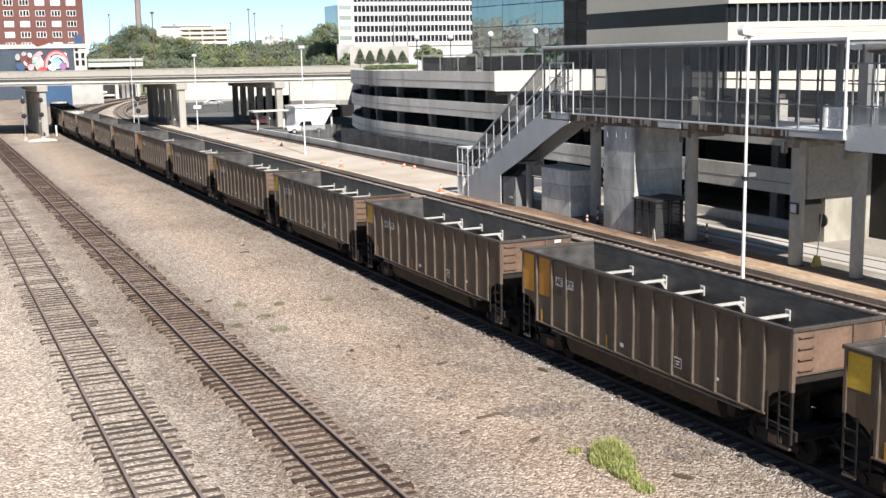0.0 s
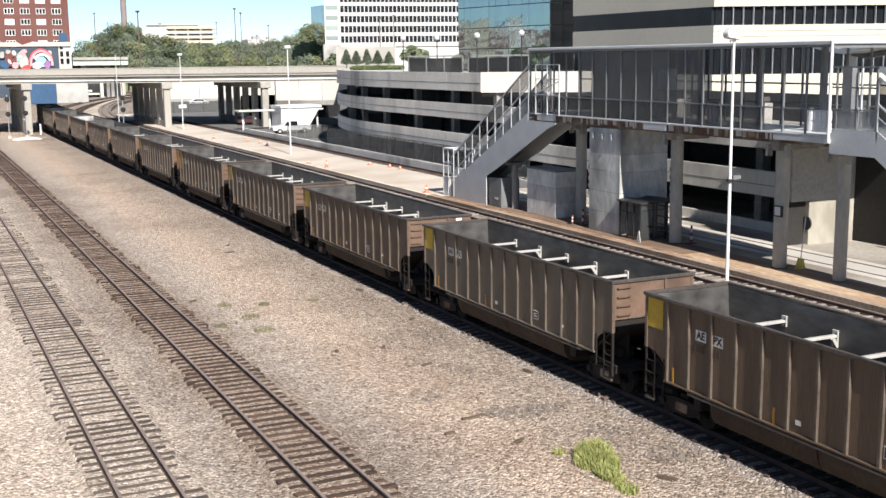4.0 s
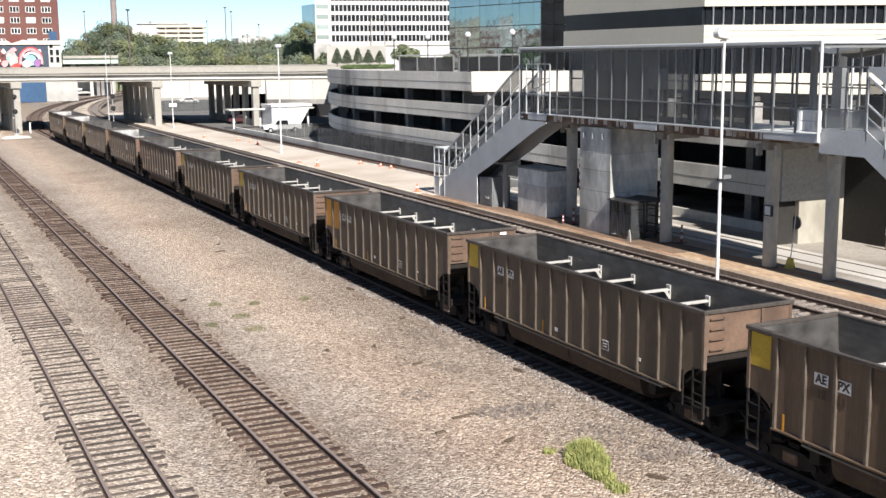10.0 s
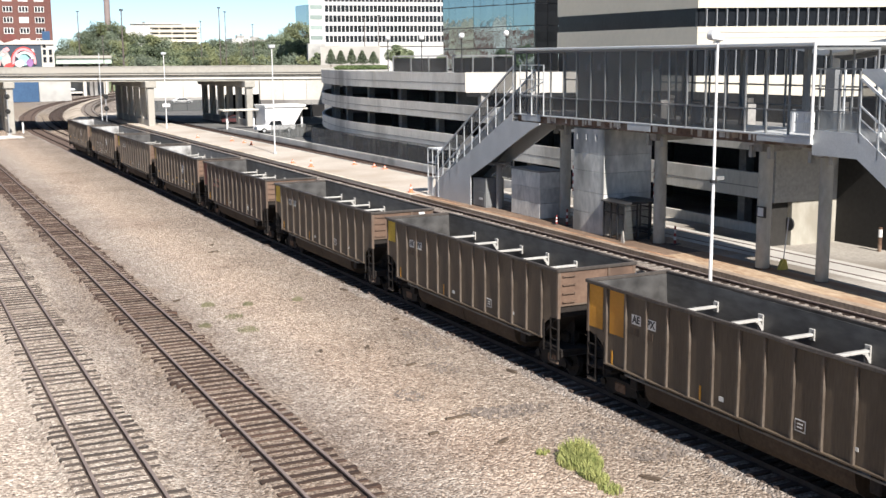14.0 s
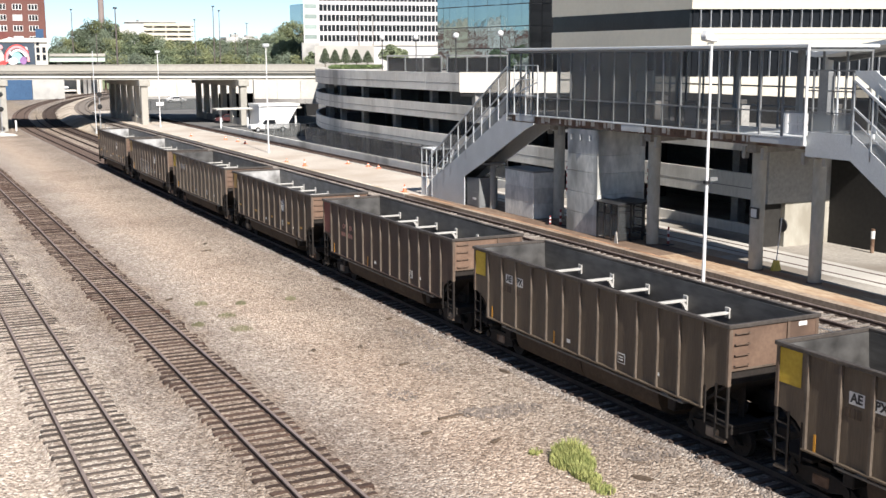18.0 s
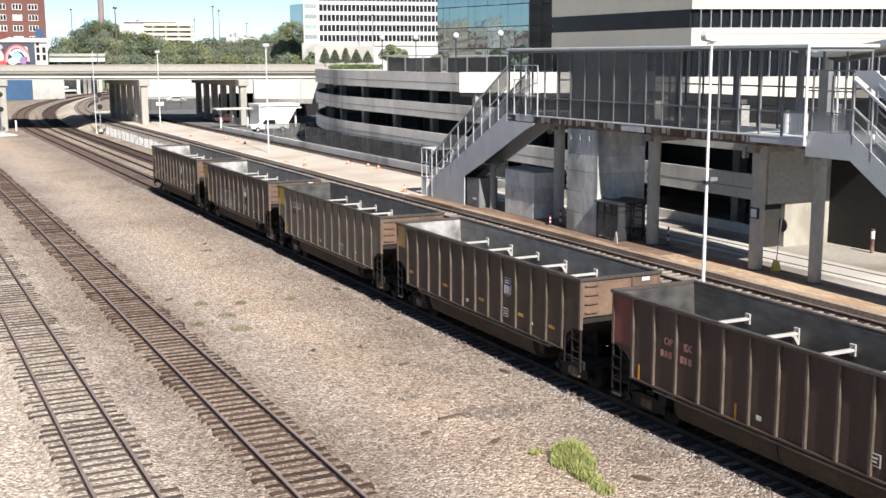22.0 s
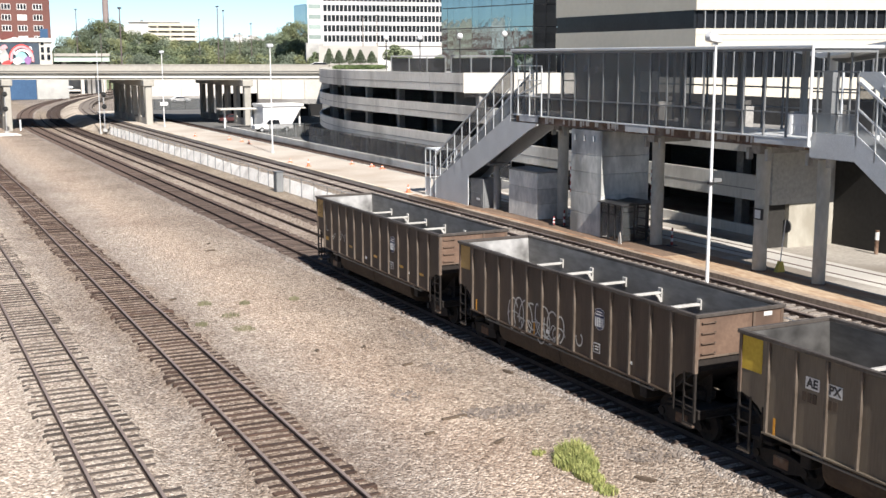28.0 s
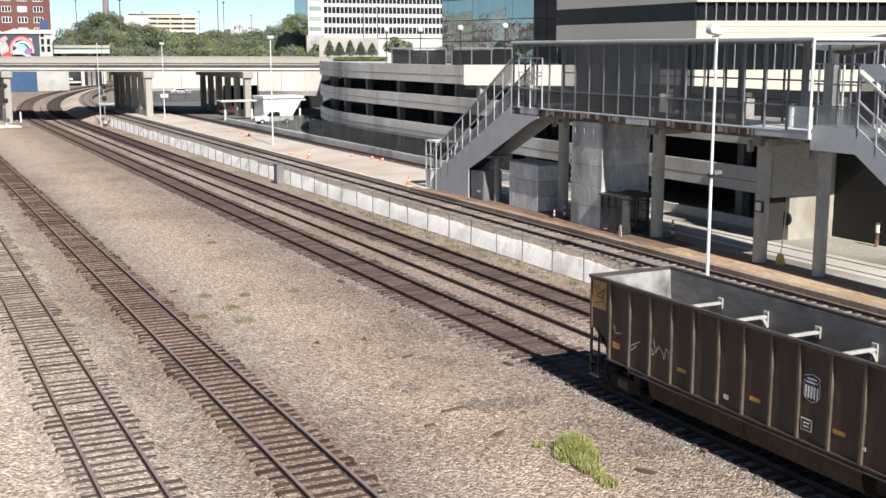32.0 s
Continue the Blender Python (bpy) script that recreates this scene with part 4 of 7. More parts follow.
for z in (PZ + 0.12, PZ + 0.55, PZ + 1.0, 2.55):
    part("side_rail", box(B(), 38.32, 38.38, 50.54, 51.46, z, z + 0.06), STEELDARK, sh)
    part("side_rail", box(B(), 38.32, 38.38, 51.54, 52.46, z, z + 0.06), STEELDARK, sh)
part("bench", chamfer(box(B(), 37.6, 38.3, 50.6, 52.4, PZ + 0.42, PZ + 0.47), 0.01), STEELDARK, sh)

# ---- stairs ----
def stair(name, label, y_top, y_bot, ztop, zbot, x0, x1, plate, guard):
    """A straight steel flight with plate stringers, treads, posts, rails and mesh; plate: outline of the stringer; guard: height of the top rail."""
    st = thing(name, label, "staircase")
    run, h = y_bot - y_top, ztop - zbot
    n = int(round(abs(h) / 0.17))
    for x, xx in ((x0, x0 + 0.06), (x1 - 0.06, x1)):
        part("stringer", prism(B(), plate, 0, x, xx), STEELPALE, st)
    part("soffit", prism(B(), [(y_top, ztop - 0.6), (y_bot - run * 0.12, zbot + h * 0.12 - 0.6), (y_bot - run * 0.12, zbot + h * 0.12 - 0.7), (y_top, ztop - 0.7)], 0, x0 + 0.07, x1 - 0.07), STEELGREY, st)
    tread = mesh_of(box(B(), x0 + 0.07, x1 - 0.07, -abs(run) / n / 2, abs(run) / n / 2, -0.05, 0), "tread", STEELGREY)
    for k in range(n):
        f = (k + 0.5) / n
        piece("tread", tread, st, pose(0, y_top + run * f, ztop - h * f))
    for x, tall in ((x0 + 0.03, guard), (x1 - 0.03, guard * 0.92)):
        m = 10
        for k in range(m + 1):
            f = k / m
            y, z = y_top + run * f, ztop - h * f
            part("baluster", box(B(), x - 0.03, x + 0.03, y - 0.03, y + 0.03, z - 0.1, z + tall), STEELPALE, st)
        for dz, r in ((tall, 0.05), (tall * 0.56, 0.035), (tall * 0.36, 0.02)):
            part("rail", beam(B(), (x, y_top, ztop + dz), (x, y_bot, zbot + dz), r * 1.6, r * 2), STEELPALE, st)
        part("upper_screen", prism(B(), [(y_top, ztop + tall * 0.6), (y_bot, zbot + tall * 0.6), (y_bot, zbot + tall * 0.97), (y_top, ztop + tall * 0.97)], 0, x + 0.005, x + 0.015), DARKMESH, st, "dark mesh infill")
        part("lower_screen", prism(B(), [(y_top, ztop + 0.2), (y_bot, zbot + 0.2), (y_bot, zbot + tall * 0.34), (y_top, ztop + tall * 0.34)], 0, x + 0.005, x + 0.015), PALEMESH, st, "pale mesh infill")
    return st


stair("north_stair", "pale grey steel staircase from the concourse to the platform", WY1 + 0.2, 74.0, WZ, PZ, WX0, WX0 + 1.7,
      [(62.7, 7.5), (73.5, 2.26), (74.5, 1.5), (74.5, PZ), (68.5, PZ), (68.5, 2.95), (65.8, 4.09), (60.4, 6.55), (59.4, 6.9), (59.4, 7.0), (62.7, 7.0)], 2.9)
lan = thing("stair_landing_cage", "grey steel guard cage at the foot of the stair", "guard rail")
for y in (73.6, 74.5, 75.3):
    for x in (WX0, WX0 + 1.7):
        part("post", box(B(), x - 0.03, x + 0.03, y - 0.03, y + 0.03, PZ, PZ + 3.5), STEELPALE, lan)
for z in (PZ + 1.3, PZ + 2.4, PZ + 3.45):
    for x in (WX0, WX0 + 1.7):
        part("rail", box(B(), x - 0.025, x + 0.025, 73.6, 75.3, z, z + 0.05), STEELPALE, lan)
    part("rail", box(B(), WX0, WX0 + 1.7, 75.28, 75.33, z, z + 0.05), STEELPALE, lan)
part("side_panel", box(B(), WX0 - 0.01, WX0 + 0.01, 74.52, 75.3, PZ + 0.02, PZ + 1.3), STEELPALE, lan)
part("top_plate", box(B(), WX0 + 0.05, WX0 + 1.65, 73.65, 75.25, PZ + 3.4, PZ + 3.44), STEELPALE, lan)
top = thing("stair_top_landing", "steel landing with railings at the head of the stair", "landing")
part("plate", box(B(), WX0 + 0.07, WX0 + 1.63, WY1 + 0.02, WY1 + 0.2, WZ - 0.2, WZ - 0.002), STEELGREY, top)
for y in (58.9, 60.3, 61.7):
    part("post", box(B(), WX0 - 0.06, WX0, y - 0.03, y + 0.03, WZ - 0.05, WZ + 3.0), STEELPALE, top)
for z in (1.15, 2.1, 2.97):
    part("rail", box(B(), WX0 - 0.055, WX0 - 0.005, 58.9, 61.7, WZ + z, WZ + z + 0.05), STEELPALE, top)
part("brace_rail", beam(B(), (WX0 - 0.03, 58.95, WZ + 2.0), (WX0 - 0.03, 61.65, WZ + 1.2), 0.05, 0.06), STEELPALE, top)
part("support_leg", bar(B(), (36.6, 66.0, PZ), (36.6, 66.0, 3.9), 0.2, n=14), CONC, top)
part("cross_head", box(B(), 35.9, 37.3, 65.6, 66.5, 3.9, 4.05), CONCDARK, top)
bx = thing("stair_cupboard", "pale steel cupboard under the stair", "cupboard")
part("body", prism(B(), [(66.6, PZ), (68.45, PZ), (68.45, 2.85), (66.6, 2.95)], 0, 35.9, 37.3), STEELGREY, bx)
part("louvre_door", box(B(), 35.88, 35.9, 66.75, 68.3, PZ + 0.1, 1.95), STEELGREY, bx)
part("notice", box(B(), 35.865, 35.879, 67.0, 67.5, 1.45, 1.6), WHITE, bx)
part("side_door", box(B(), 36.0, 37.2, 66.57, 66.6, PZ + 0.1, 2.0), STEELGREY, bx)
stair("south_stair", "pale grey steel staircase down from the south end of the concourse", 34.2, 24.1, WZ, PZ, WX0 + 0.1, WX0 + 1.5,
      [(34.2, 7.84), (24.3, 1.4), (24.3, PZ), (25.4, PZ), (34.2, 6.7)], 2.5)
sl = thing("south_landing", "steel landing with mesh railings at the south end", "landing")
part("landing_deck", box(B(), WX0 + 0.1, WX0 + 1.6, 34.2, WY0 - 0.02, WZ - 0.78, WZ + 0.28), STEELPALE, sl)
for y in (34.3, 35.35, 36.5):
    part("post", box(B(), WX0 + 0.1, WX0 + 0.17, y - 0.035, y + 0.035, WZ + 0.29, WZ + 2.9), STEELGREY, sl)
for z in (1.1, 2.02, 2.87):
    part("rail", box(B(), WX0 + 0.1, WX0 + 0.17, 34.2, WY0, WZ + z, WZ + z + 0.06), STEELGREY, sl)
part("mesh_panel", box(B(), WX0 + 0.13, WX0 + 0.14, 34.3, WY0 - 0.05, WZ + 0.3, WZ + 1.08), PALEMESH, sl)
for y in (34.35, 36.5):
    part("post", box(B(), WX0 + 1.5, WX0 + 1.58, y - 0.04, y + 0.04, WZ + 0.285, WZ + 2.9), STEELPALE, sl)
part("thick_post", box(B(), WX0 + 1.3, WX0 + 1.7, 36.85, 37.4, WZ, WZ + 2.9), STEELGREY, sl)
part("stair_roof_panel", prism(B(), [(35.6, 10.38), (34.4, 10.40), (29.0, 6.6), (29.0, 6.2), (35.6, 10.30)], 0, 37.2, 37.26), STEELPALE, sl, "pale sloping side panel")
can = thing("butterfly_canopy", "white folded canopy roof on a round column", "canopy")
# wings widened along x so they shade the garage end wall
part("wing", prism(B(), [(44.25, 11.25), (42.44, 10.95), (42.44, 11.2), (44.25, 11.46)], 0, 41.7, 47.2), STEELPALE, can)
part("wing", prism(B(), [(42.44, 10.95), (40.1, 11.26), (37.5, 11.6), (37.5, 11.82), (40.1, 11.5), (42.44, 11.2)], 0, 41.7, 47.2), STEELPALE, can)
part("canopy_column", bar(B(), (43.6, 43.4, 6.9), (43.6, 43.4, 11.0), 0.24, n=16), STEELPALE, can)
part("canopy_beam", prism(B(), [(44.2, 11.0), (42.44, 10.70), (38.6, 11.2), (38.6, 11.35), (42.44, 10.93), (44.2, 11.22)], 0, 43.4, 43.8), STEELGREY, can)

part("roof_terrace", prism(B(), [tuple(pol(a_, d_)[:2]) for a_, d_ in ((20.5, 131), (22.0, 124), (24.0, 116), (26.5, 108), (28.0, 104), (31.5, 108), (31.5, 160), (26.2, 185), (20.35, 185))], 2, 8.3, 8.9), CONCDARK, garage)

# ---- coal train ----
SPACING, SPEED, TAIL32 = 16.4, 6.39, 29.95
HALF, RIM, SILL, HW = 7.3, 3.84, 1.36, 1.56
TOPZ = RIM - 0.06


def text_mesh(words, size, material):
    cu = bpy.data.curves.new("text", "FONT")
    cu.body, cu.size, cu.align_x, cu.align_y, cu.extrude = words, size, "CENTER", "CENTER", 0.003
    cu.offset = 0.012
    ob = bpy.data.objects.new("text", cu)
    scene.collection.objects.link(ob)
    bpy.context.view_layer.update()
    me = bpy.data.meshes.new_from_object(ob.evaluated_get(bpy.context.evaluated_depsgraph_get()))
    bpy.data.objects.remove(ob)
    me.materials.clear()
    me.materials.append(material)
    return me


SIDE = pose(0, 0, 0, 90, 0, -90)        # lettering upright on the car's side that faces the camera


def on_side(y, z, out=0.012):
    return Matrix.Translation((-HW - out, y, z)) @ SIDE


def side_outline():
    return [(-HALF, 2.2), (-6.9, 2.12), (-6.55, 1.96), (-6.3, 1.72), (-6.26, SILL), (6.26, SILL), (6.3, 1.72), (6.55, 1.96), (6.9, 2.12), (HALF, 2.2), (HALF, TOPZ), (-HALF, TOPZ)]


wheel_bm = B()
for x in (-0.75, 0.75):
    bar(wheel_bm, (x - 0.065, 0, 0), (x + 0.065, 0, 0), 0.455, n=20)
    bar(wheel_bm, (x - (0.085 if x < 0 else -0.085) * -1 - 0.01, 0, 0), (x - (0.085 if x < 0 else -0.085) * -1 + 0.01, 0, 0), 0.47, n=20)
for k in range(6):
    a = k * math.tau / 6
    for x in (-0.82, 0.82):
        bar(wheel_bm, (x, 0.3 * math.cos(a), 0.3 * math.sin(a)), (x + (0.012 if x > 0 else -0.012), 0.3 * math.cos(a), 0.3 * math.sin(a)), 0.05, n=6)
bar(wheel_bm, (-1.0, 0, 0), (1.0, 0, 0), 0.08, n=10)
WHEEL_ME = mesh_of(wheel_bm, "wheelset", UNDER)
fr = prism(B(), [(-1.2, 0.42), (-0.9, 0.62), (-0.35, 0.72), (0.35, 0.72), (0.9, 0.62), (1.2, 0.42), (0.85, 0.36), (0.35, 0.22), (-0.35, 0.22), (-0.85, 0.36)], 0, -0.07, 0.07)
FRAME_ME = mesh_of(chamfer(fr, 0.015), "side_frame", UNDER)
SPRING_ME = mesh_of(chamfer(box(B(), -0.1, 0.1, -0.28, 0.28, 0.3, 0.6), 0.03), "spring_nest", RUSTBEAM)
CAP_ME = mesh_of(bar(B(), (-0.05, 0, 0), (0.05, 0, 0), 0.13, 0.11, 12), "bearing_cap", UNDER)
BOLSTER_ME = mesh_of(box(B(), -0.95, 0.95, -0.2, 0.2, 0.4, 0.85), "bolster", UNDER)
RIB_ME = {}


def rib_mesh(material):
    if material.name not in RIB_ME:
        bm = prism(B(), [(-0.06, 0.0), (0.06, 0.0), (0.042, -0.062), (-0.042, -0.062)][::-1], 2, SILL - 0.02, TOPZ)
        for v in bm.verts:
            v.co.x, v.co.y = v.co.y, v.co.x
        bmesh.ops.recalc_face_normals(bm, faces=bm.faces[:])
        RIB_ME[material.name] = mesh_of(bm, "side_post", material)
    return RIB_ME[material.name]


def scrawl(seed, y0, y1, z0, z1, w=0.035, wide=0.24):
    """Loopy sprayed strokes on the side sheet."""
    r = random.Random(seed)
    bm = B()
    n = int((y1 - y0) / 0.42)
    for k in range(n):
        cy, cz = y0 + (y1 - y0) * (k + 0.5) / n, (z0 + z1) / 2 + r.uniform(-0.1, 0.1)
        h, wd = (z1 - z0) / 2 * r.uniform(0.7, 1.1), wide * r.uniform(0.7, 1.2)
        a0, sweep, turn = r.uniform(0, 6), r.uniform(3.5, 6.5), r.uniform(-0.5, 0.5)
        last = None
        for i in range(15):
            a = a0 + sweep * i / 14
            y, z = cy + wd * math.cos(a) + turn * (i / 14 - 0.5), cz + h * math.sin(a)
            if last:
                dy, dz = y - last[0], z - last[1]
                l = math.hypot(dy, dz) or 1
                py, pz = -dz / l * w / 2, dy / l * w / 2
                x = -HW - 0.012
                v = [bm.verts.new(p) for p in ((x, last[0] + py, last[1] + pz), (x, y + py, z + pz), (x, y - py, z - pz), (x, last[0] - py, last[1] - pz))]
                bm.faces.new(v)
            last = (y, z)
    return bm


def strokes(pts, w):
    """One sprayed line through points on the side sheet."""
    bm = B()
    for (y0, z0), (y1, z1) in zip(pts, pts[1:]):
        l = math.hypot(y1 - y0, z1 - z0)
        py, pz, x = -(z1 - z0) / l * w / 2, (y1 - y0) / l * w / 2, -HW - 0.012
        bm.faces.new([bm.verts.new(p) for p in ((x, y0 + py, z0 + pz), (x, y1 + py, z1 + pz), (x, y1 - py, z1 - pz), (x, y0 - py, z0 - pz))])
    return bm


AE, PX = text_mesh("AE", 0.31, STEELDARK), text_mesh("PX", 0.31, STEELDARK)
OP, SX = text_mesh("OP", 0.30, REDMARK), text_mesh("SX", 0.30, REDMARK)
PLATE_ME = mesh_of(box(B(), -0.008, 0.0, -0.235, 0.235, -0.155, 0.155), "plate", PLATE)


def bars(parent, name, y, z, n, w, h, material, label):
    bm = B()
    for k in range(n):
        box(bm, -HW - 0.014, -HW - 0.006, y + (k - n / 2) * w * 1.35, y + (k - n / 2) * w * 1.35 + w, z - h / 2, z + h / 2)
    part(name, bm, material, parent, label)


def coal_car(label, paint, end_paint, style, seed):
    car = thing("coal_gondola", label, "freight car", group="coal train")
    r = random.Random(seed)
    inner, slope = (INNERPALE, SLOPEPALE) if "shield" in style else (INNER, SLOPE)
    for sx in (-1, 1):
        part("side_sheet", prism(B(), side_outline(), 0, sx * HW, sx * (HW - 0.03)), paint, car)
        part("inner_sheet", prism(B(), [(-HALF + 0.05, 2.3), (-6.2, 2.1), (-5.9, SILL + 0.03), (5.9, SILL + 0.03), (6.2, 2.1), (HALF - 0.05, 2.3), (HALF - 0.05, TOPZ), (-HALF + 0.05, TOPZ)], 0, sx * (HW - 0.034), sx * (HW - 0.06)), inner, car)
        lo, hi = sorted((sx * (HW - 0.05), sx * (HW + 0.07)))
        part("side_sill", chamfer(box(B(), lo, hi, -6.3, 6.3, SILL - 0.07, SILL - 0.004), 0.015), paint, car)
        lo, hi = sorted((sx * (HW - 0.05), sx * (HW + 0.09)))
        bm = box(B(), lo, hi, -HALF - 0.04, HALF + 0.04, TOPZ, RIM + 0.04)
        bmesh.ops.subdivide_edges(bm, edges=[e for e in bm.edges if abs(e.verts[0].co.y - e.verts[1].co.y) > 5], cuts=13)
        for v in bm.verts:
            if abs(v.co.y) < HALF - 0.3:
                v.co.x += r.uniform(-0.012, 0.012)
                v.co.z += r.uniform(-0.01, 0.01)
        part("top_chord", chamfer(bm, 0.012), CHORD, car)
        for k in range(13):
            lean = r.uniform(-0.5, 0.5)
            piece("side_post", rib_mesh(RIB), car, Matrix.Translation((sx * HW, -6.2 + 12.4 * k / 12 + r.uniform(-0.012, 0.012), 0)) @ pose(0, 0, 0, lean, 0, 0 if sx < 0 else 180))
    for sy in (-1, 1):
        y = sy * HALF

        def across(name, x0, x1, a, b, z0, z1, material, worn=0.0, label="", parent=None):
            """A cross piece at this end, from a to b metres outwards of the end sheet."""
            bm = box(B(), x0, x1, min(y + sy * a, y + sy * b), max(y + sy * a, y + sy * b), z0, z1)
            return part(name, chamfer(bm, worn) if worn else bm, material, parent or car, label)
        across("end_chord", -HW - 0.09, HW + 0.09, -0.07, 0.05, TOPZ, RIM + 0.05, CHORD, 0.012)
        across("end_sheet", -HW + 0.07, HW - 0.07, -0.04, 0.0, 2.62, TOPZ, end_paint)
        # apron and lower sheet near-black instead of car paint, for shade there
        across("end_apron", -HW + 0.07, HW - 0.07, -0.12, -0.05, 2.2, 2.615, UNDER)
        across("end_rail", -HW + 0.04, HW - 0.04, -0.05, 0.012, 2.585, 2.64, RIB)
        for k in range(4):
            g = across("grab_iron", -1.42, -0.92, 0.06, 0.078, 2.72 + k * 0.3, 2.742 + k * 0.3, RIB)
            for x in (-1.42, -0.94):
                across("standoff", x, x + 0.02, 0.0, 0.06, 2.71 + k * 0.3, 2.742 + k * 0.3, STEELDARK, parent=g)
        part("slope_sheet", prism(B(), [(y - sy * 0.05, TOPZ), (y - sy * 0.05, 2.65), (sy * 5.3, 1.18), (sy * 5.2, 1.26), (y - sy * 0.18, 2.85), (y - sy * 0.10, TOPZ)], 0, -HW + 0.065, HW - 0.065), slope, car)
        for x in (-HW + 0.02, HW - 0.02):
            across("corner_post", x - 0.06, x + 0.06, -0.1, 0.014, 2.16, TOPZ, RIB, 0.01)
            across("end_stile", x - 0.035, x + 0.035, -0.07, 0.0, 0.72, 2.16, UNDER)
        across("end_platform", -1.5, 1.5, -1.3, 0.12, 1.0, 1.1, UNDER, 0.02)
        across("end_sill", -1.5, 1.5, 0.02, 0.12, 0.82, 1.0, UNDER, 0.02)
        lad = across("ladder", -HW - 0.02, -HW + 0.03, -0.52, -0.46, 0.6, 2.14, UNDER)
        across("ladder_stile", -HW - 0.02, -HW + 0.03, -0.98, -0.93, 0.9, 1.98, UNDER, parent=lad)
        for k in range(4):
            across("rung", -HW - 0.02, -HW + 0.02, -0.46, -0.07, 0.62 + k * 0.38, 0.66 + k * 0.38, UNDER, parent=lad)
        across("step_plate", -HW - 0.03, -HW + 0.06, -0.5, -0.05, 0.56, 0.615, RIB, label="worn pale step", parent=lad)
        part("lower_end_sheet", prism(B(), [(y - sy * 0.05, 2.2), (sy * 6.0, 1.25), (sy * 5.95, 1.3), (y - sy * 0.1, 2.26)], 0, -HW + 0.06, HW - 0.06), UNDER, car)
        across("end_post", 0.42, 0.5, 0.0, 0.05, 2.62, TOPZ, RIB)
        if seed % 2:
            across("end_plate", 0.85, 1.15, 0.002, 0.014, TOPZ - 0.17, TOPZ - 0.05, PLATE)
        # webs added to block the view to sunlit ground beyond the cars
        for x in (-0.75, 0.45):
            part("slope_web", prism(B(), [(y - sy * 0.25, 1.1), (sy * 5.4, 1.1), (sy * 5.55, 1.22), (y - sy * 0.25, 2.05)], 0, x, x + 0.03), UNDER, car)
        across("brake_gear", 0.15, 0.75, -0.75, -0.25, 1.1, 1.75, UNDER, 0.04)
        across("brake_cylinder", -0.9, -0.35, -0.95, -0.45, 1.1, 1.5, UNDER, 0.08)
        across("brake_rod", 1.02, 1.07, -0.3, -0.25, 1.1, 2.5, STEELDARK)
        part("brake_wheel", bar(B(), (1.05, y + sy * 0.03, 2.45), (1.05, y + sy * 0.07, 2.45), 0.26, n=16), UNDER, car)
        across("cut_lever", -1.3, -0.2, 0.2, 0.225, 0.86, 0.885, STEELDARK)
        part("coupler", chamfer(box(B(), -0.16, 0.16, min(y, sy * 8.2), max(y, sy * 8.2), 0.72, 1.02), 0.03), UNDER, car)
        part("air_hose", beam(B(), (-0.35, sy * 7.45, 0.85), (-0.3, sy * 8.0, 0.45), 0.05, 0.05), STEELDARK, car)
        truck = new("truck")
        truck.parent = car
        truck.location = (0, sy * 6.12, 0)
        for x in (-0.99, 0.99):
            f = piece("side_frame", FRAME_ME, truck, Matrix.Translation((x, 0, 0)))
            piece("spring_nest", SPRING_ME, f)
            for a in (-0.89, 0.89):
                piece("bearing_cap", CAP_ME, f, Matrix.Translation((0.09 if x > 0 else -0.09, a, 0.457)))
        piece("bolster", BOLSTER_ME, truck)
        for a in (-0.89, 0.89):
            w = piece("wheelset", WHEEL_ME, truck, Matrix.Translation((0, a, 0.457)))
            WHEELS.append((w, a))
    for y0, y1 in ((-7.25, -4.2), (4.35, 7.25)):
        part("center_sill", box(B(), -0.4, 0.4, y0, y1, 0.6, 1.1), UNDER, car)
    for y in (-4.75, 4.85):
        part("body_bolster", chamfer(box(B(), -HW + 0.08, HW - 0.08, y - 0.18, y + 0.18, 0.78, 1.28), 0.03), UNDER, car)
    part("air_reservoir", bar(B(), (-0.75, 5.0, 0.92), (-0.75, 5.75, 0.92), 0.2, n=14), UNDER, car)
    part("floor_sheet", box(B(), -HW + 0.07, HW - 0.07, -5.3, 5.3, 1.12, 1.175), INNER, car)
    for y0, y1 in ((-4.1, 0.03), (0.08, 4.3)):
        tub_side = [(HW - 0.1, SILL - 0.08), (HW - 0.12, 0.98), (HW - 0.17, 0.74), (HW - 0.29, 0.54), (HW - 0.5, 0.42), (HW - 0.8, 0.36)]
        part("tub", prism(B(), tub_side + [(-x, z) for x, z in tub_side[::-1]], 1, y0, y1), TUB, car)
    for k, y in enumerate((4.6, 2.55, 0.45, -1.6, -3.65)):
        br = part("cross_brace", chamfer(box(B(), -HW + 0.07, HW - 0.07, y - 0.08, y + 0.08, 3.13, 3.21), 0.012), BRACE, car, "white cross brace")
        tall = 0.46 if k % 2 else 0.3
        part("gusset", chamfer(box(B(), HW - 0.12, HW - 0.066, y - 0.11, y + 0.11, 3.3 - tall, 3.34), 0.012), BRACE, br)
        if k % 2:
            part("knee", beam(B(), (HW - 0.14, y - 0.1, 2.9), (HW - 0.3, y - 0.1, 3.14), 0.1, 0.1), BRACE, br)
        for dz in (3.05, 3.25):
            part("bolt", bar(B(), (HW - 0.13, y - 0.05, dz), (HW - 0.118, y - 0.05, dz), 0.025, n=6), STEELDARK, br)
    # markings
    st = style
    if "yellow" in st or "orange" in st:
        m = OCHRE if "shield" in st else YELLOW if "yellow" in st else ORANGE
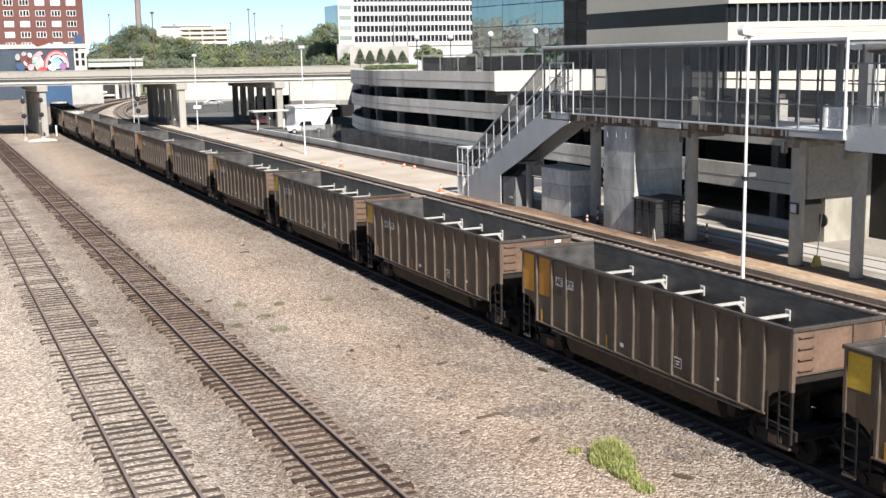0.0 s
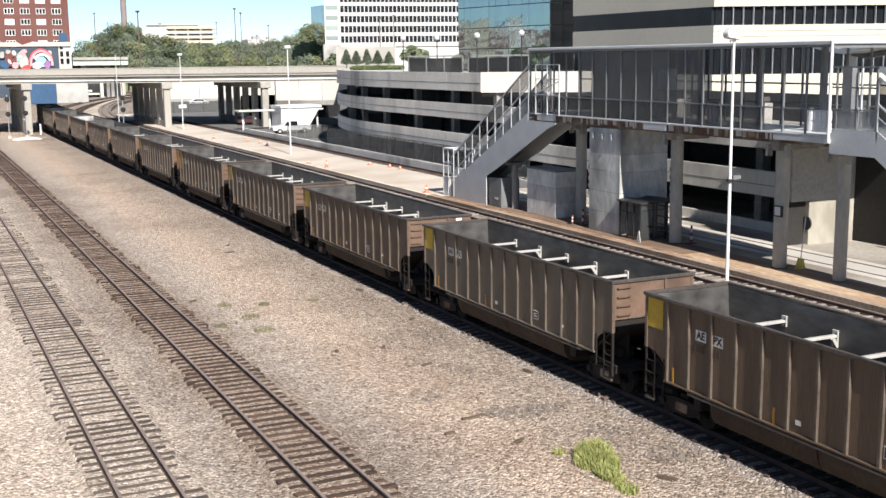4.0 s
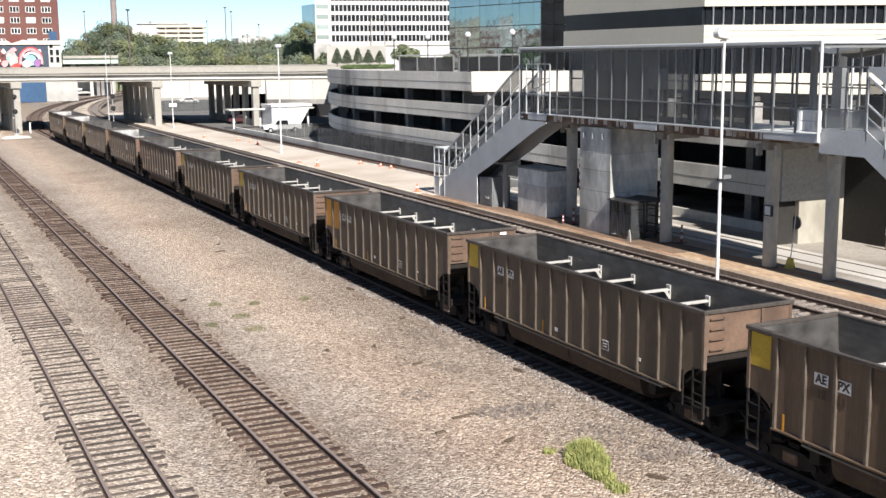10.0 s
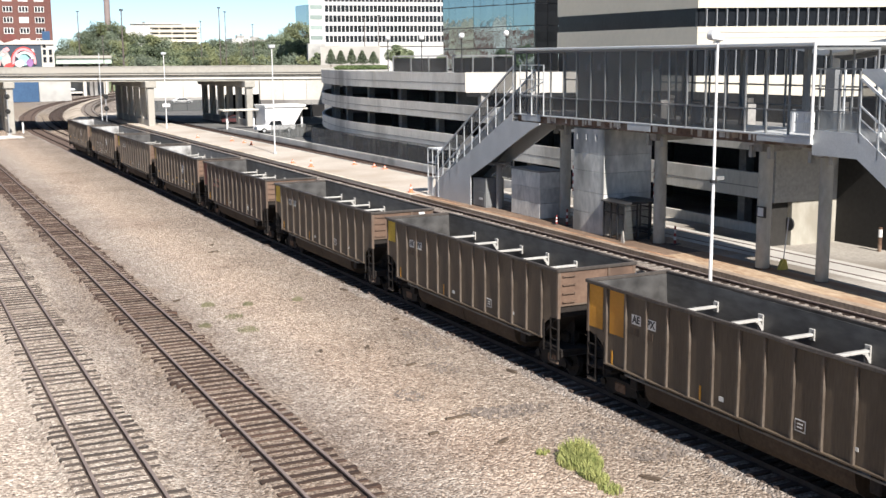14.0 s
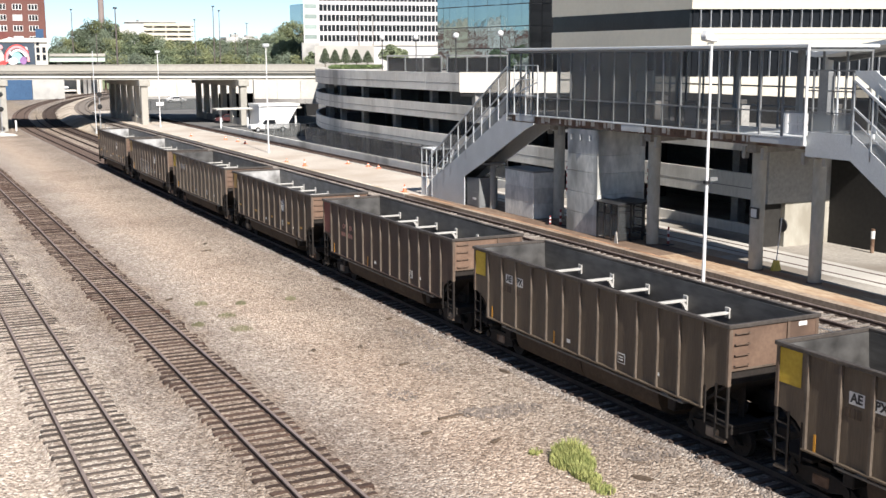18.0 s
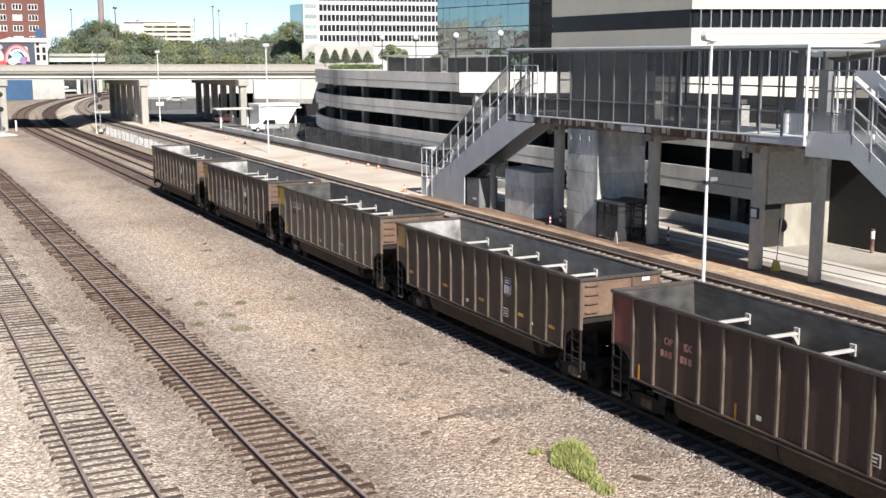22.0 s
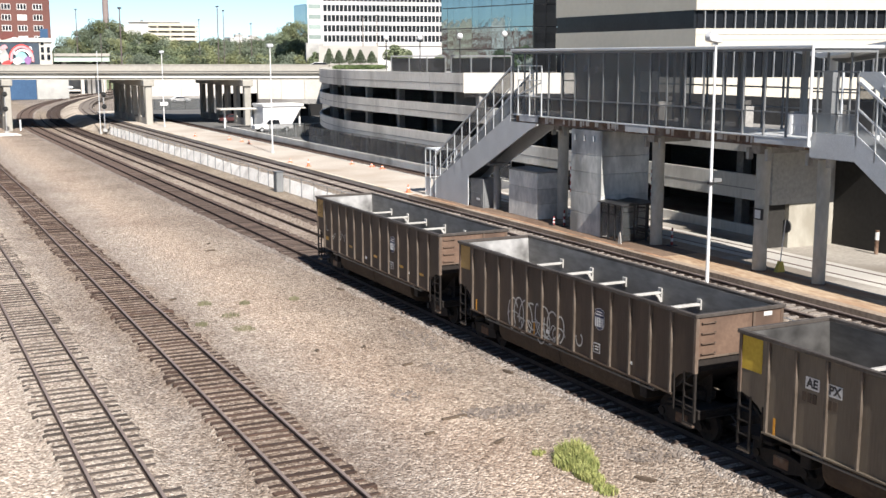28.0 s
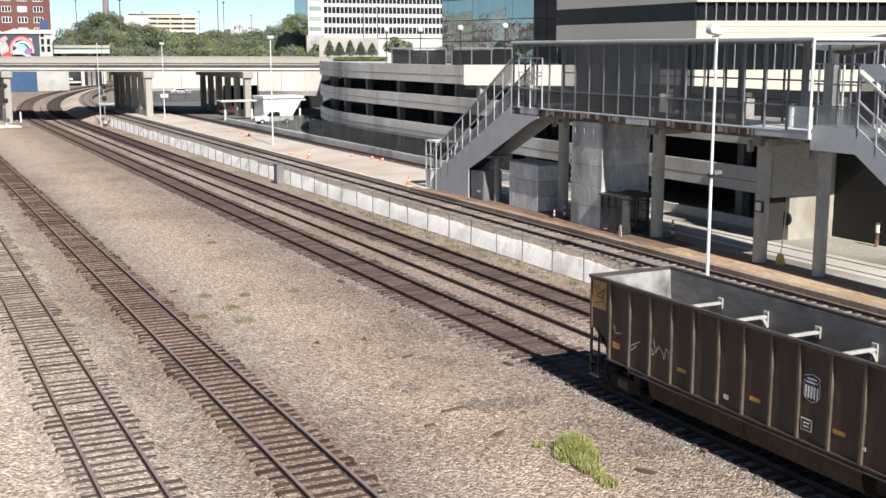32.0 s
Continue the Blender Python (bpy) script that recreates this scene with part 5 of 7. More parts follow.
        part("end_panel", box(B(), -HW - 0.01, -HW - 0.002, 6.44, HALF - 0.08, 2.36 if "orange" in st else 2.84, TOPZ - 0.04), m, car, "faded ochre end panel" if "shield" in st else "bright yellow end panel" if "yellow" in st else "orange end panel")
        if "orange" in st:
            part("end_panel", box(B(), -HW - 0.01, -HW - 0.002, 5.3, 6.05, 2.35, TOPZ - 0.04), m, car)
    if "ae" in st:
        for y, me in ((4.64, AE), (3.9, PX)):
            p = piece("letter_plate", PLATE_ME, car, Matrix.Translation((-HW - 0.004, y, 3.05)))
            piece("letters", me, p, Matrix.Translation((-0.012, 0, 0)) @ SIDE)
        bars(car, "faded_number", 4.75, 2.68, 3, 0.13, 0.24, CARDARK, "faded painted number, unreadable")
        bars(car, "faded_number", 3.98, 2.68, 2, 0.13, 0.24, CARDARK, "faded painted number, unreadable")
    if "op" in st:
        part("red_panel", box(B(), -HW - 0.01, -HW - 0.002, 6.3, HALF - 0.03, 2.25, TOPZ - 0.03), REDPANEL, car, "dull red end panel")
        for y, me in ((4.5, OP), (3.62, SX)):
            piece("letters", me, car, on_side(y, 2.82))
        bars(car, "number", 4.62, 2.44, 3, 0.14, 0.2, REDMARK, "dull red stencilled number")
        bars(car, "number", 3.72, 2.44, 3, 0.14, 0.2, REDMARK, "dull red stencilled number")
    if "shield" in st:
        c = -2.48
        def shield(w, z0, z1):
            h = z1 - z0
            half = [(0.0, 0.0), (0.66 * w, 0.09 * h), (w, 0.26 * h), (w, 0.66 * h), (0.82 * w, 0.79 * h), (w, 0.89 * h), (0.55 * w, 0.95 * h), (0.0, h)]
            return [(c + u, z0 + v) for u, v in half] + [(c - u, z0 + v) for u, v in half[-2:0:-1]]
        part("shield_rim", prism(B(), shield(0.272, 2.38, 3.11), 0, -HW - 0.009, -HW - 0.001), PLATE, car, "white shield rim")
        s = part("shield_emblem", prism(B(), shield(0.256, 2.395, 3.095), 0, -HW - 0.012, -HW - 0.002), BLUE, car, "navy and white shield emblem")
        for k in range(5):
            part("stripe", box(B(), -HW - 0.016, -HW - 0.0125, c - 0.23 + k * 0.1, c - 0.172 + k * 0.1, 2.49, 2.80), PLATE, s)
        part("stripe", box(B(), -HW - 0.016, -HW - 0.0125, c - 0.19, c + 0.19, 2.875, 2.915), PLATE, s)
        part("stripe", box(B(), -HW - 0.016, -HW - 0.0125, c - 0.16, c + 0.16, 2.965, 3.0), PLATE, s)
    if seed == 40:
        for pts in (((7.05, 3.0), (6.7, 3.1), (6.6, 3.5), (6.9, 3.3), (7.1, 3.6)), ((6.95, 3.65), (6.65, 3.2), (7.0, 3.25)), ((6.55, 3.0), (6.6, 3.3), (6.5, 3.6))):
            tagged(part("sprayed_tag", strokes(pts, 0.035), TUB, car), kind="stuff")
    # small data stencils
    db = -0.85 if "op" in st else 0.0
    bars(car, "data_box", db - 2.3, 1.78, 1, 0.38, 0.32, PLATE, "white outlined data stencil")
    part("data_box_fill", box(B(), -HW - 0.02, -HW - 0.0145, db - 2.525, db - 2.205, 1.65, 1.91), CARDARK, car)
    for y0, z0 in ((-2.47, 1.81), (-2.45, 1.72)):
        part("data_line", box(B(), -HW - 0.026, -HW - 0.0205, db + y0, db - 2.27, z0, z0 + 0.035), PLATE, car)
    bars(car, "data_mark", 0.68, 1.65, 1, 0.2, 0.13, PLATE, "")
    bars(car, "data_mark", -4.2, 1.75, 1, 0.12, 0.1, PLATE, "")
    if "amber" in st:
        for y in (5.84, 2.59, -0.48, -3.44, -5.53):
            big = 1.7 if "scrawl" in st and y > 5 else 1.0
            part("reflector_strip", box(B(), -HW - 0.012, -HW - 0.004, y - 0.2, y + 0.2, 1.95 - 0.11 * big, 1.95), AMBER, car)
    else:
        for y in (5.9, 1.55):
            part("amber_mark", box(B(), -HW - 0.012, -HW - 0.004, y - 0.04, y + 0.04, 1.35, 1.8), ORANGE, car)
    if "tag" in st:
        tagged(part("sprayed_tag", scrawl(seed, -0.4, 3.3, 1.3, 2.5, 0.055, 0.36), SPRAY, car, "big grey sprayed loops"), kind="stuff")
        tagged(part("sprayed_tag", scrawl(seed + 5, -0.3, 3.1, 1.25, 1.9, 0.045, 0.4), SPRAY, car), kind="stuff")
        tagged(part("sprayed_tag", scrawl(seed + 1, -1.75, -0.95, 1.5, 2.05, 0.05, 0.16), SPRAY, car), kind="stuff")
    if "scrawl" in st:
        for n, pts in enumerate((((5.98, 2.5), (5.9, 2.25), (5.62, 2.3)), ((5.25, 2.38), (5.2, 1.98), (4.95, 2.1), (4.6, 2.28)), ((5.05, 1.9), (4.75, 2.12)), ((4.2, 1.95), (4.05, 2.2), (3.9, 2.05), (4.1, 2.0)), ((3.95, 2.5), (3.82, 2.1), (3.7, 2.35), (3.5, 2.2), (3.42, 2.0), (3.34, 2.36), (3.22, 2.3), (3.2, 2.02)))):
            tagged(part("sprayed_tag", strokes(pts, 0.035), SPRAY, car, "thin grey sprayed line" if n == 0 else ""), kind="stuff")
    return car


WHEELS, TRAIN = [], []
AE_LABEL = "dusty brown coal gondola with yellow panel and white letter plates"
STYLES = [
    ("dark brown empty coal gondola, last of the train", CARDARK, CAREND, "yellow shield amber scrawl"),
    ("dark brown coal gondola with sprayed scrawl and blue shield emblem", CARDARK, CAREND, "yellow shield tag"),
    (AE_LABEL, CARGREY, CAREND, "yellow ae"),
    ("dark brown coal gondola with shield emblem and amber strips", CARDARK, CAREND, "yellow shield amber"),
    ("faded red coal gondola with dull red stencilled letters", CARRED, CAREND, "op"),
    (AE_LABEL, CARSIDE, CAREND, "yellow ae"),
    (AE_LABEL, CARSIDE, CAREND, "yellow ae"),
    ("dusty brown coal gondola with two orange end panels", CARSIDE, CAREND, "orange ae"),
    (AE_LABEL, CARSIDE, CAREND, "yellow ae"), (AE_LABEL, CARBROWN, CAREND, "yellow ae"), (AE_LABEL, CARGREY, CAREND, "yellow ae"), (AE_LABEL, CARBROWN, CAREND, "yellow ae"),
    ("dusty brown coal gondola with two orange end panels", CARSIDE, CAREND, "orange ae"),
    (AE_LABEL, CARBROWN, CAREND, "yellow ae"), (AE_LABEL, CARSIDE, CAREND, "yellow ae"), (AE_LABEL, CARBROWN, CAREND, "yellow ae"),
]
for i, (label, paint, end_paint, style) in enumerate(STYLES):
    TRAIN.append(coal_car(label, paint, end_paint, style, 40 + i))

# ---- road viaduct, crossing the tracks at a slant ----
PIPE = surf("white_pipe_paint", (0.60, 0.585, 0.55), (0.72, 0.70, 0.66), 0.3, 3, 0.6, 0, 0.03, 0, (0.5, 0.48, 0.44), world_space=True)
VW = 29.0


def front(x):
    return 175.5 - 0.66 * (x - 37.0)


def slant(x0, x1, d0, d1, z0, z1):
    """A beam along the viaduct, d0 to d1 metres behind its front line."""
    return prism(B(), [(x0, front(x0) + d0), (x1, front(x1) + d0), (x1, front(x1) + d1), (x0, front(x0) + d1)], 2, z0, z1)


via = thing("road_viaduct", "long concrete road viaduct crossing over the tracks", "viaduct")
part("deck", slant(-160, 67, 0.21, VW - 0.31, 8.6, 8.95), ASPHALT, via)
part("near_parapet", slant(-160, 67, -0.15, 0.2, 8.7, 9.92), BRIDGEC, via)
part("far_parapet", slant(-160, 67, VW - 0.3, VW, 9.0, 9.9), BRIDGEC, via)
part("parapet_ledge", slant(-160, 67, -0.34, -0.152, 9.02, 9.14), BRIDGEC, via)
part("parapet_cap", slant(-160, 67, -0.22, 0.26, 9.924, 10.0), BRIDGEC, via)
for k in range(7):
    d = 0.35 + k * 4.6
    part("girder", slant(-160, 67, d, d + 0.35, 7.85, 8.59), GIRDER, via)
    part("girder_flange", slant(-160, 67, d - 0.15, d + 0.5, 7.72, 7.845), GIRDER, via)
pier_col = mesh_of(chamfer(box(B(), -0.34, 0.34, -0.75, 0.75, 0, 6.75), 0.05), "pier_column", BRIDGEC)
for x in (-28.2, 17.6, 36.7, 49.7):
    y = front(x)
    p = part("pier_cap", chamfer(box(B(), x - 0.8, x + 0.8, y - 0.2, y + VW - 0.5, 6.75, 7.71), 0.08), BRIDGEC, via)
    part("front_column", chamfer(box(B(), x - 0.5, x + 0.5, y + 0.1, y + 1.1, -0.3, 6.74), 0.06), BRIDGEC, p)
    for k in range(1, 6):
        piece("pier_column", pier_col, p, pose(x, y + 0.9 + k * 5.2, 0.03 if x > 30 else -0.3))
    part("crash_wall", box(B(), x - 0.3, x + 0.3, y + 1.4, y + VW - 1.5, -0.3, 1.9), CONCDARK, via)
part("utility_pipe", slant(-160, 67, 0.02, 0.3, 8.02, 8.26), PIPE, via, "white utility pipe along the girder")
for k in range(14):
    x = -40 + k * 7.5
    part("expansion_joint", slant(x, x + 0.06, -0.158, -0.15, 8.72, 9.0), CONCDARK, via)
# retaining wall and abutment behind the viaduct
aw = thing("abutment_wall", "cream concrete retaining wall beyond the viaduct", "wall", kind="structure")
for k in range(12):
    x0 = 55 + k * 7.6
    part("wall_panel", box(B(), x0 + 0.04, x0 + 7.56, 296, 297, -0.2, 9.0 - 0.1 * k), CONCLIGHT, aw)
    part("wall_base", box(B(), x0, x0 + 7.6, 295.4, 295.9, -0.2, 1.2), CONCDARK, aw)
ab = thing("painted_abutment", "pale abutment wall with faint painted scrawl", "wall", kind="structure")
for k in range(5):
    part("wall_panel", slant(51.0 + k * 3, 53.96 + k * 3, -0.1, 0.5, 4.9, 7.7), CONCLIGHT, ab)
part("lower_beam", slant(51.0, 66, -0.3, 0.7, 4.2, 4.89), CONCDARK, ab)
# black panel stands for the darkness behind the abutment
part("dark_backing", box(B(), 52.2, 70, 190, 190.5, 0.5, 5.0), BLACK, ab)
for k in range(7):
    part("post", box(B(), 53 + k * 2.1, 53.25 + k * 2.1, 184.9, 185.1, 0.8, 3.5), CONCDARK, ab)

# buildings under and beyond the viaduct
u = thing("low_workshop", "blue-painted low workshop beyond the tracks", "building")
part("blue_wall", box(B(), 30, 38.5, 330, 336, -0.2, 6.5), BLUEWALL, u)
part("grey_wall", box(B(), 38.6, 47, 330, 338, -0.2, 6.6), CONC, u)
u2 = thing("far_overpass", "pale green highway overpass in the distance", "overpass")
part("deck", box(B(), 53.2, 71.5, 404, 412, rise(-0.17, 404), rise(0.06, 404)), surf("pale_green_steel", (0.36, 0.46, 0.38), (0.46, 0.55, 0.46), 0.1, 1, 0.7), u2)
part("parapet", box(B(), 53.2, 71.5, 403.4, 403.9, rise(0.09, 404), rise(0.22, 404)), BRIDGEC, u2)
for x in (56, 69):
    part("pier", box(B(), x, x + 1.5, 406, 408, -0.3, rise(-0.17, 404)), BRIDGEC, u2)
for k in range(10):
    part("rail_post", box(B(), 53.4 + k * 1.95, 53.5 + k * 1.95, 403.6, 403.7, rise(0.06, 404), rise(0.1, 404)), BRIDGEC, u2)
u3 = thing("loading_dock", "low loading dock with a cream back wall beyond the tracks", "building")
part("dock_deck", box(B(), 49.0, 57.5, 378, 384, 0.55, 1.05), CONCLIGHT, u3)
# black block stands for the shadow under the dock
part("dock_shadow_block", box(B(), 49.2, 57.3, 378.6, 384, GZ, 0.54), BLACK, u3)
part("back_wall", box(B(), 48.6, 66.0, 385, 386, GZ, 6.5), CONC, u3)
for x, m_ in ((57.6, CONCLIGHT), (59.6, CONCDARK), (61.0, CONCDARK), (64.0, CONCLIGHT)):
    part("pillar", box(B(), x, x + 1.0, 377.5, 378.5, GZ, 6.5), m_, u3)
part("canopy", box(B(), 48.6, 66, 377, 385, 6.5, 7.2), CONC, u3)

# brick warehouse and painted building at its foot
D_BR = 480.0
br = thing("brick_warehouse", "tall red brick warehouse with rows of pale windows", "building")
bx1 = pol(7.5, D_BR).x
part("brick_wall", box(B(), -120, bx1, D_BR, D_BR + 40, -0.2, 52), BRICK, br)
win = {}
for key, w in (("wide", 3.6), ("narrow", 1.0)):
    win[key] = mesh_of(box(B(), -w / 2, w / 2, -0.15, 0.05, 0, 2.3), "window", WINPALE)
gl = mesh_of(box(B(), -0.42, 0.42, -0.2, -0.155, 0.25, 2.1), "dark_pane", WINDARK)
wr = random.Random(3)
for row in range(8):
    z = 13.2 + row * 4.15
    for c in range(14):
        x = bx1 - 4.6 - c * 5.9
        if wr.random() < 0.45:
            piece("window", win["wide"], br, pose(x, D_BR, z))
            continue
        w = piece("window", win["wide"], br, pose(x, D_BR, z))
        for o in (-1.15, 0, 1.15):
            piece("pane", gl, w, pose(o, 0, 0))
part("cornice", box(B(), -120, bx1 + 0.3, D_BR - 0.5, D_BR - 0.01, 12.2, 12.9), CONCLIGHT, br)
mu = thing("mural_building", "low building painted with a bright abstract mural", "building")
part("blue_front", box(B(), -60, 48.2, 400, 410, -0.2, 16.2), surf("slate_blue_wall", (0.035, 0.05, 0.07), (0.06, 0.08, 0.105), 0.2, 2, 0.8, 0, 0), mu)
part("white_front", box(B(), 48.3, 52.3, 400.2, 412, -0.2, 16.6), CONCLIGHT, mu)
part("roof_ledge", box(B(), -60, 52.4, 399.6, 399.95, 16.25, 17.6), CONCLIGHT, mu)
mr = random.Random(11)


def painted(x, z, rx, rz, n, material, layer, turn=0.0):
    """One flat field of paint with an uneven outline."""
    pts = []
    for i in range(n):
        a, w = i * math.tau / n, mr.uniform(0.72, 1.1)
        u, v = rx * w * math.cos(a), rz * w * math.sin(a)
        pts.append((x + u * math.cos(turn) - v * math.sin(turn), z + u * math.sin(turn) + v * math.cos(turn)))
    part("painted_shape", prism(B(), pts, 1, 399.5 - layer * 0.012, 399.56), material, mu)


def ring_arc(x, z, r0, r1, a0, a1, material, layer):
    """A swept arc of paint."""
    pts = [(x + r0 * math.cos(radians(a0 + (a1 - a0) * i / 14)), z + r0 * math.sin(radians(a0 + (a1 - a0) * i / 14)) * 1.25) for i in range(15)]
    pts += [(x + r1 * math.cos(radians(a1 - (a1 - a0) * i / 14)), z + r1 * math.sin(radians(a1 - (a1 - a0) * i / 14)) * 1.25) for i in range(15)]
    part("painted_arc", prism(B(), pts, 1, 399.5 - layer * 0.012, 399.56), material, mu)


for k, (x, z, rx, rz, n, m_, tn) in enumerate(((36.6, 11.5, 2.2, 3.2, 9, CONC, 0.2), (38.2, 18.4, 2.6, 1.6, 8, REDPANEL, 0.3), (40.5, 17.2, 1.2, 0.7, 7, WHITE, 0), (42.6, 11.4, 2.0, 2.2, 9, MURALTEAL, 0.5), (41.2, 10.2, 1.5, 1.3, 7, WHITE, 0.2),
        (44.4, 10.4, 1.3, 1.6, 8, MURALPURPLE, 0), (38.0, 9.6, 1.8, 0.9, 8, MURALRED, 0.2), (37.2, 14.5, 1.4, 0.8, 7, MURALPINK, 0.5), (39.2, 12.5, 0.7, 1.6, 6, STEELDARK, 0.1), (45.2, 13.9, 0.9, 1.1, 10, WHITE, 0), (35.6, 9.3, 0.6, 1.4, 6, STEELDARK, 0.3), (40.2, 13.2, 0.5, 0.9, 6, WHITE, 0.3), (36.0, 13.0, 0.7, 0.4, 6, WHITE, 0.1))):
    painted(x, z, rx, rz, n, m_, k, tn)
for k, (x, z, rx, rz, n, m_, tn) in enumerate(((33.2, 12.4, 1.9, 3.0, 9, REDPANEL, 0.1), (31.0, 10.4, 1.6, 1.5, 8, BLUEWALL, 0.4), (34.4, 10.0, 1.2, 1.2, 7, MURALPINK, 0.3), (32.4, 14.6, 0.9, 0.8, 7, CONC, 0.1), (34.2, 14.2, 0.8, 0.9, 7, WHITE, 0.6), (30.4, 13.5, 1.0, 1.4, 8, CONC, 0.2), (35.4, 12.0, 0.6, 0.6, 7, MURALTEAL, 0.1), (32.6, 11.4, 0.5, 1.0, 6, WHITE, 0.5), (33.8, 12.7, 0.5, 0.4, 6, STEELDARK, 0.2))):
    painted(x, z, rx, rz, n, m_, 18 + k, tn)
ring_arc(42.6, 10.6, 3.0, 3.75, -10, 190, MURALPINK, 14)
ring_arc(42.8, 10.4, 2.3, 2.9, 20, 150, WHITE, 15)
ring_arc(42.6, 10.3, 3.85, 4.2, 30, 170, MURALRED, 16)
for k in range(5):
    part("window", box(B(), -2 + k * 5, 0.2 + k * 5, 399.8, 399.95, 11.5, 13.8), WINDARK, mu)
    part("window", box(B(), 48.7 + (k % 2) * 1.9, 49.7 + (k % 2) * 1.9, 399.9, 400.15, 10.5 + (k // 2) * 2.4, 12.2 + (k // 2) * 2.4), WINDARK, mu)
sg = thing("roof_billboard", "small dark billboard on the roof of the painted building", "billboard")
part("board", box(B(), 48.9, 51.4, 401, 401.3, 17.6, 20.6), BLUEWALL, sg)
part("leg_frame", box(B(), 49.2, 51.0, 401.1, 401.25, 16.6, 17.6), STEELDARK, sg)
ch = thing("tall_chimney", "tall slender brick chimney behind the trees", "chimney")
part("chimney_shaft", bar(B(), pol(9.96, 620, 0), pol(9.96, 620, 60), 1.7, 1.4, 14), surf("chimney_brick", (0.20, 0.16, 0.15), (0.26, 0.21, 0.20), 0.1, 1, 0.9), ch)

# white parking structure on the hill
pg = thing("distant_parking_deck", "white parking structure on the wooded hill", "parking garage")
DP = 640.0
CREAMDECK = surf("cream_deck_panel", (0.50, 0.455, 0.375), (0.60, 0.555, 0.465), 0.06, 1, 0.85, 0, 0)
for k, (e0, e1) in enumerate(((1.53, 1.66), (1.30, 1.43), (1.07, 1.20), (0.84, 0.97))):
    part("deck_band", prism(B(), [tuple(pol(11.9, DP)[:2]), tuple(pol(14.25, DP)[:2]), tuple(pol(14.2, DP + 30)[:2]), tuple(pol(11.9, DP + 30)[:2])], 2, rise(e0, DP), rise(e1, DP)), CREAMDECK, pg)
part("core", prism(B(), [tuple(pol(12.0, DP + 2)[:2]), tuple(pol(14.15, DP + 2)[:2]), tuple(pol(14.1, DP + 28)[:2]), tuple(pol(12.0, DP + 28)[:2])], 2, 0, rise(1.53, DP)), CONCDARK, pg)
for az in (12.3, 12.9, 13.5, 14.1):
    part("stair_block", prism(B(), [tuple(pol(az, DP - 0.3)[:2]), tuple(pol(az + 0.06, DP - 0.3)[:2]), tuple(pol(az + 0.06, DP + 2)[:2]), tuple(pol(az, DP + 2)[:2])], 2, 0, rise(1.65, DP)), CREAMDECK, pg)
for az, e in ((10.95, 1.35), (11.3, 1.42), (16.3, 1.0), (17.0, 0.95)):
    h_ = thing("distant_block", "pale flat-roofed building far behind the trees", "building")
    c = pol(az, 760)
    part("block_wall", box(B(), c.x - 7, c.x + 7, c.y, c.y + 14, 0, rise(e, 760)), TOWERWHITE, h_)
    part("roof_plant", box(B(), c.x - 3, c.x + 2, c.y + 2, c.y + 6, rise(e, 760), rise(e, 760) + 2), CONC, h_)
hall = thing("distant_hall", "long white flat-roofed hall far behind the trees", "building")
part("hall_wall", prism(B(), [tuple(pol(az, dd)[:2]) for az, dd in ((11.0, 720), (13.4, 720), (13.4, 745), (11.0, 745))], 2, 0, rise(1.7, 720)), TOWERWHITE, hall)
part("parapet", prism(B(), [tuple(pol(az, dd)[:2]) for az, dd in ((10.98, 719), (13.42, 719), (13.42, 746), (10.98, 746))], 2, rise(1.7, 720), rise(1.73, 720)), CONCLIGHT, hall)
part("roof_unit", prism(B(), [tuple(pol(az, dd)[:2]) for az, dd in ((11.55, 722), (11.68, 722), (11.68, 726), (11.55, 726))], 2, rise(1.73, 720), rise(1.82, 720)), STEELGREY, hall)

# ---- white office tower ----
DT = 420.0
tw = thing("white_office_tower", "white office tower with rows of small dark windows", "office tower")
a, b = pol(20.3, DT), pol(26.9, DT * 1.03)
d = (b - a)
L = d.length
ang = math.degrees(math.atan2(d.y, d.x))
tm = Matrix.Translation((a.x, a.y, 0)) @ pose(0, 0, 0, 0, 0, ang)
tw.matrix_basis = tm
part("facade", prism(B(), [(0, 0), (L, 0), (L + 8, 30), (6, 30)], 2, 4, 60), TOWERWHITE, tw)
part("side_wing", prism(B(), [(-5.6, -1.2), (-0.02, -1.2), (-0.02, -0.02), (5.8, 29.9), (0.6, 29.9)], 2, 4, 60), TOWERWHITE, tw)
part("wing_base", box(B(), -6.3, -0.01, -1.3, 1, 4, rise(0.72, DT)), CONC, tw)
part("ledge", box(B(), -0.2, L, -0.5, -0.01, rise(0.58, DT), rise(0.66, DT)), CONCLIGHT, tw)
wm = mesh_of(box(B(), -0.6, 0.6, -0.06, 0.1, -0.15, 2.15), "window", WINDARK)
wm2 = mesh_of(box(B(), -2.2, 2.2, -0.06, 0.1, 0, 1.5), "window", surf("pale_green_window", (0.20, 0.25, 0.23), (0.30, 0.36, 0.33), 0.3, 3, 0.2, 0, 0, 0.3))
for row in range(7):
    z = rise(0.81, DT) + row * 3.62
    n = int(L / 1.52)
    for k in range(n):
        piece("window", wm, tw, pose(1.1 + k * 1.52, 0, z))
    piece("window", wm2, tw, pose(-3.0, -1.2, z + 0.7))
    part("floor_rib", box(B(), 0.05, L, -0.12, -0.005, z - 0.75, z - 0.5), TOWERWHITE, tw)
sv = thing("distant_glass_tower", "blue glass tower edge far behind", "office tower")
c = pol(19.2, 700)
part("body", box(B(), c.x + 3.2, c.x + 8.6, c.y, c.y + 20, 0, rise(2.62, 700)), TEAL, sv)

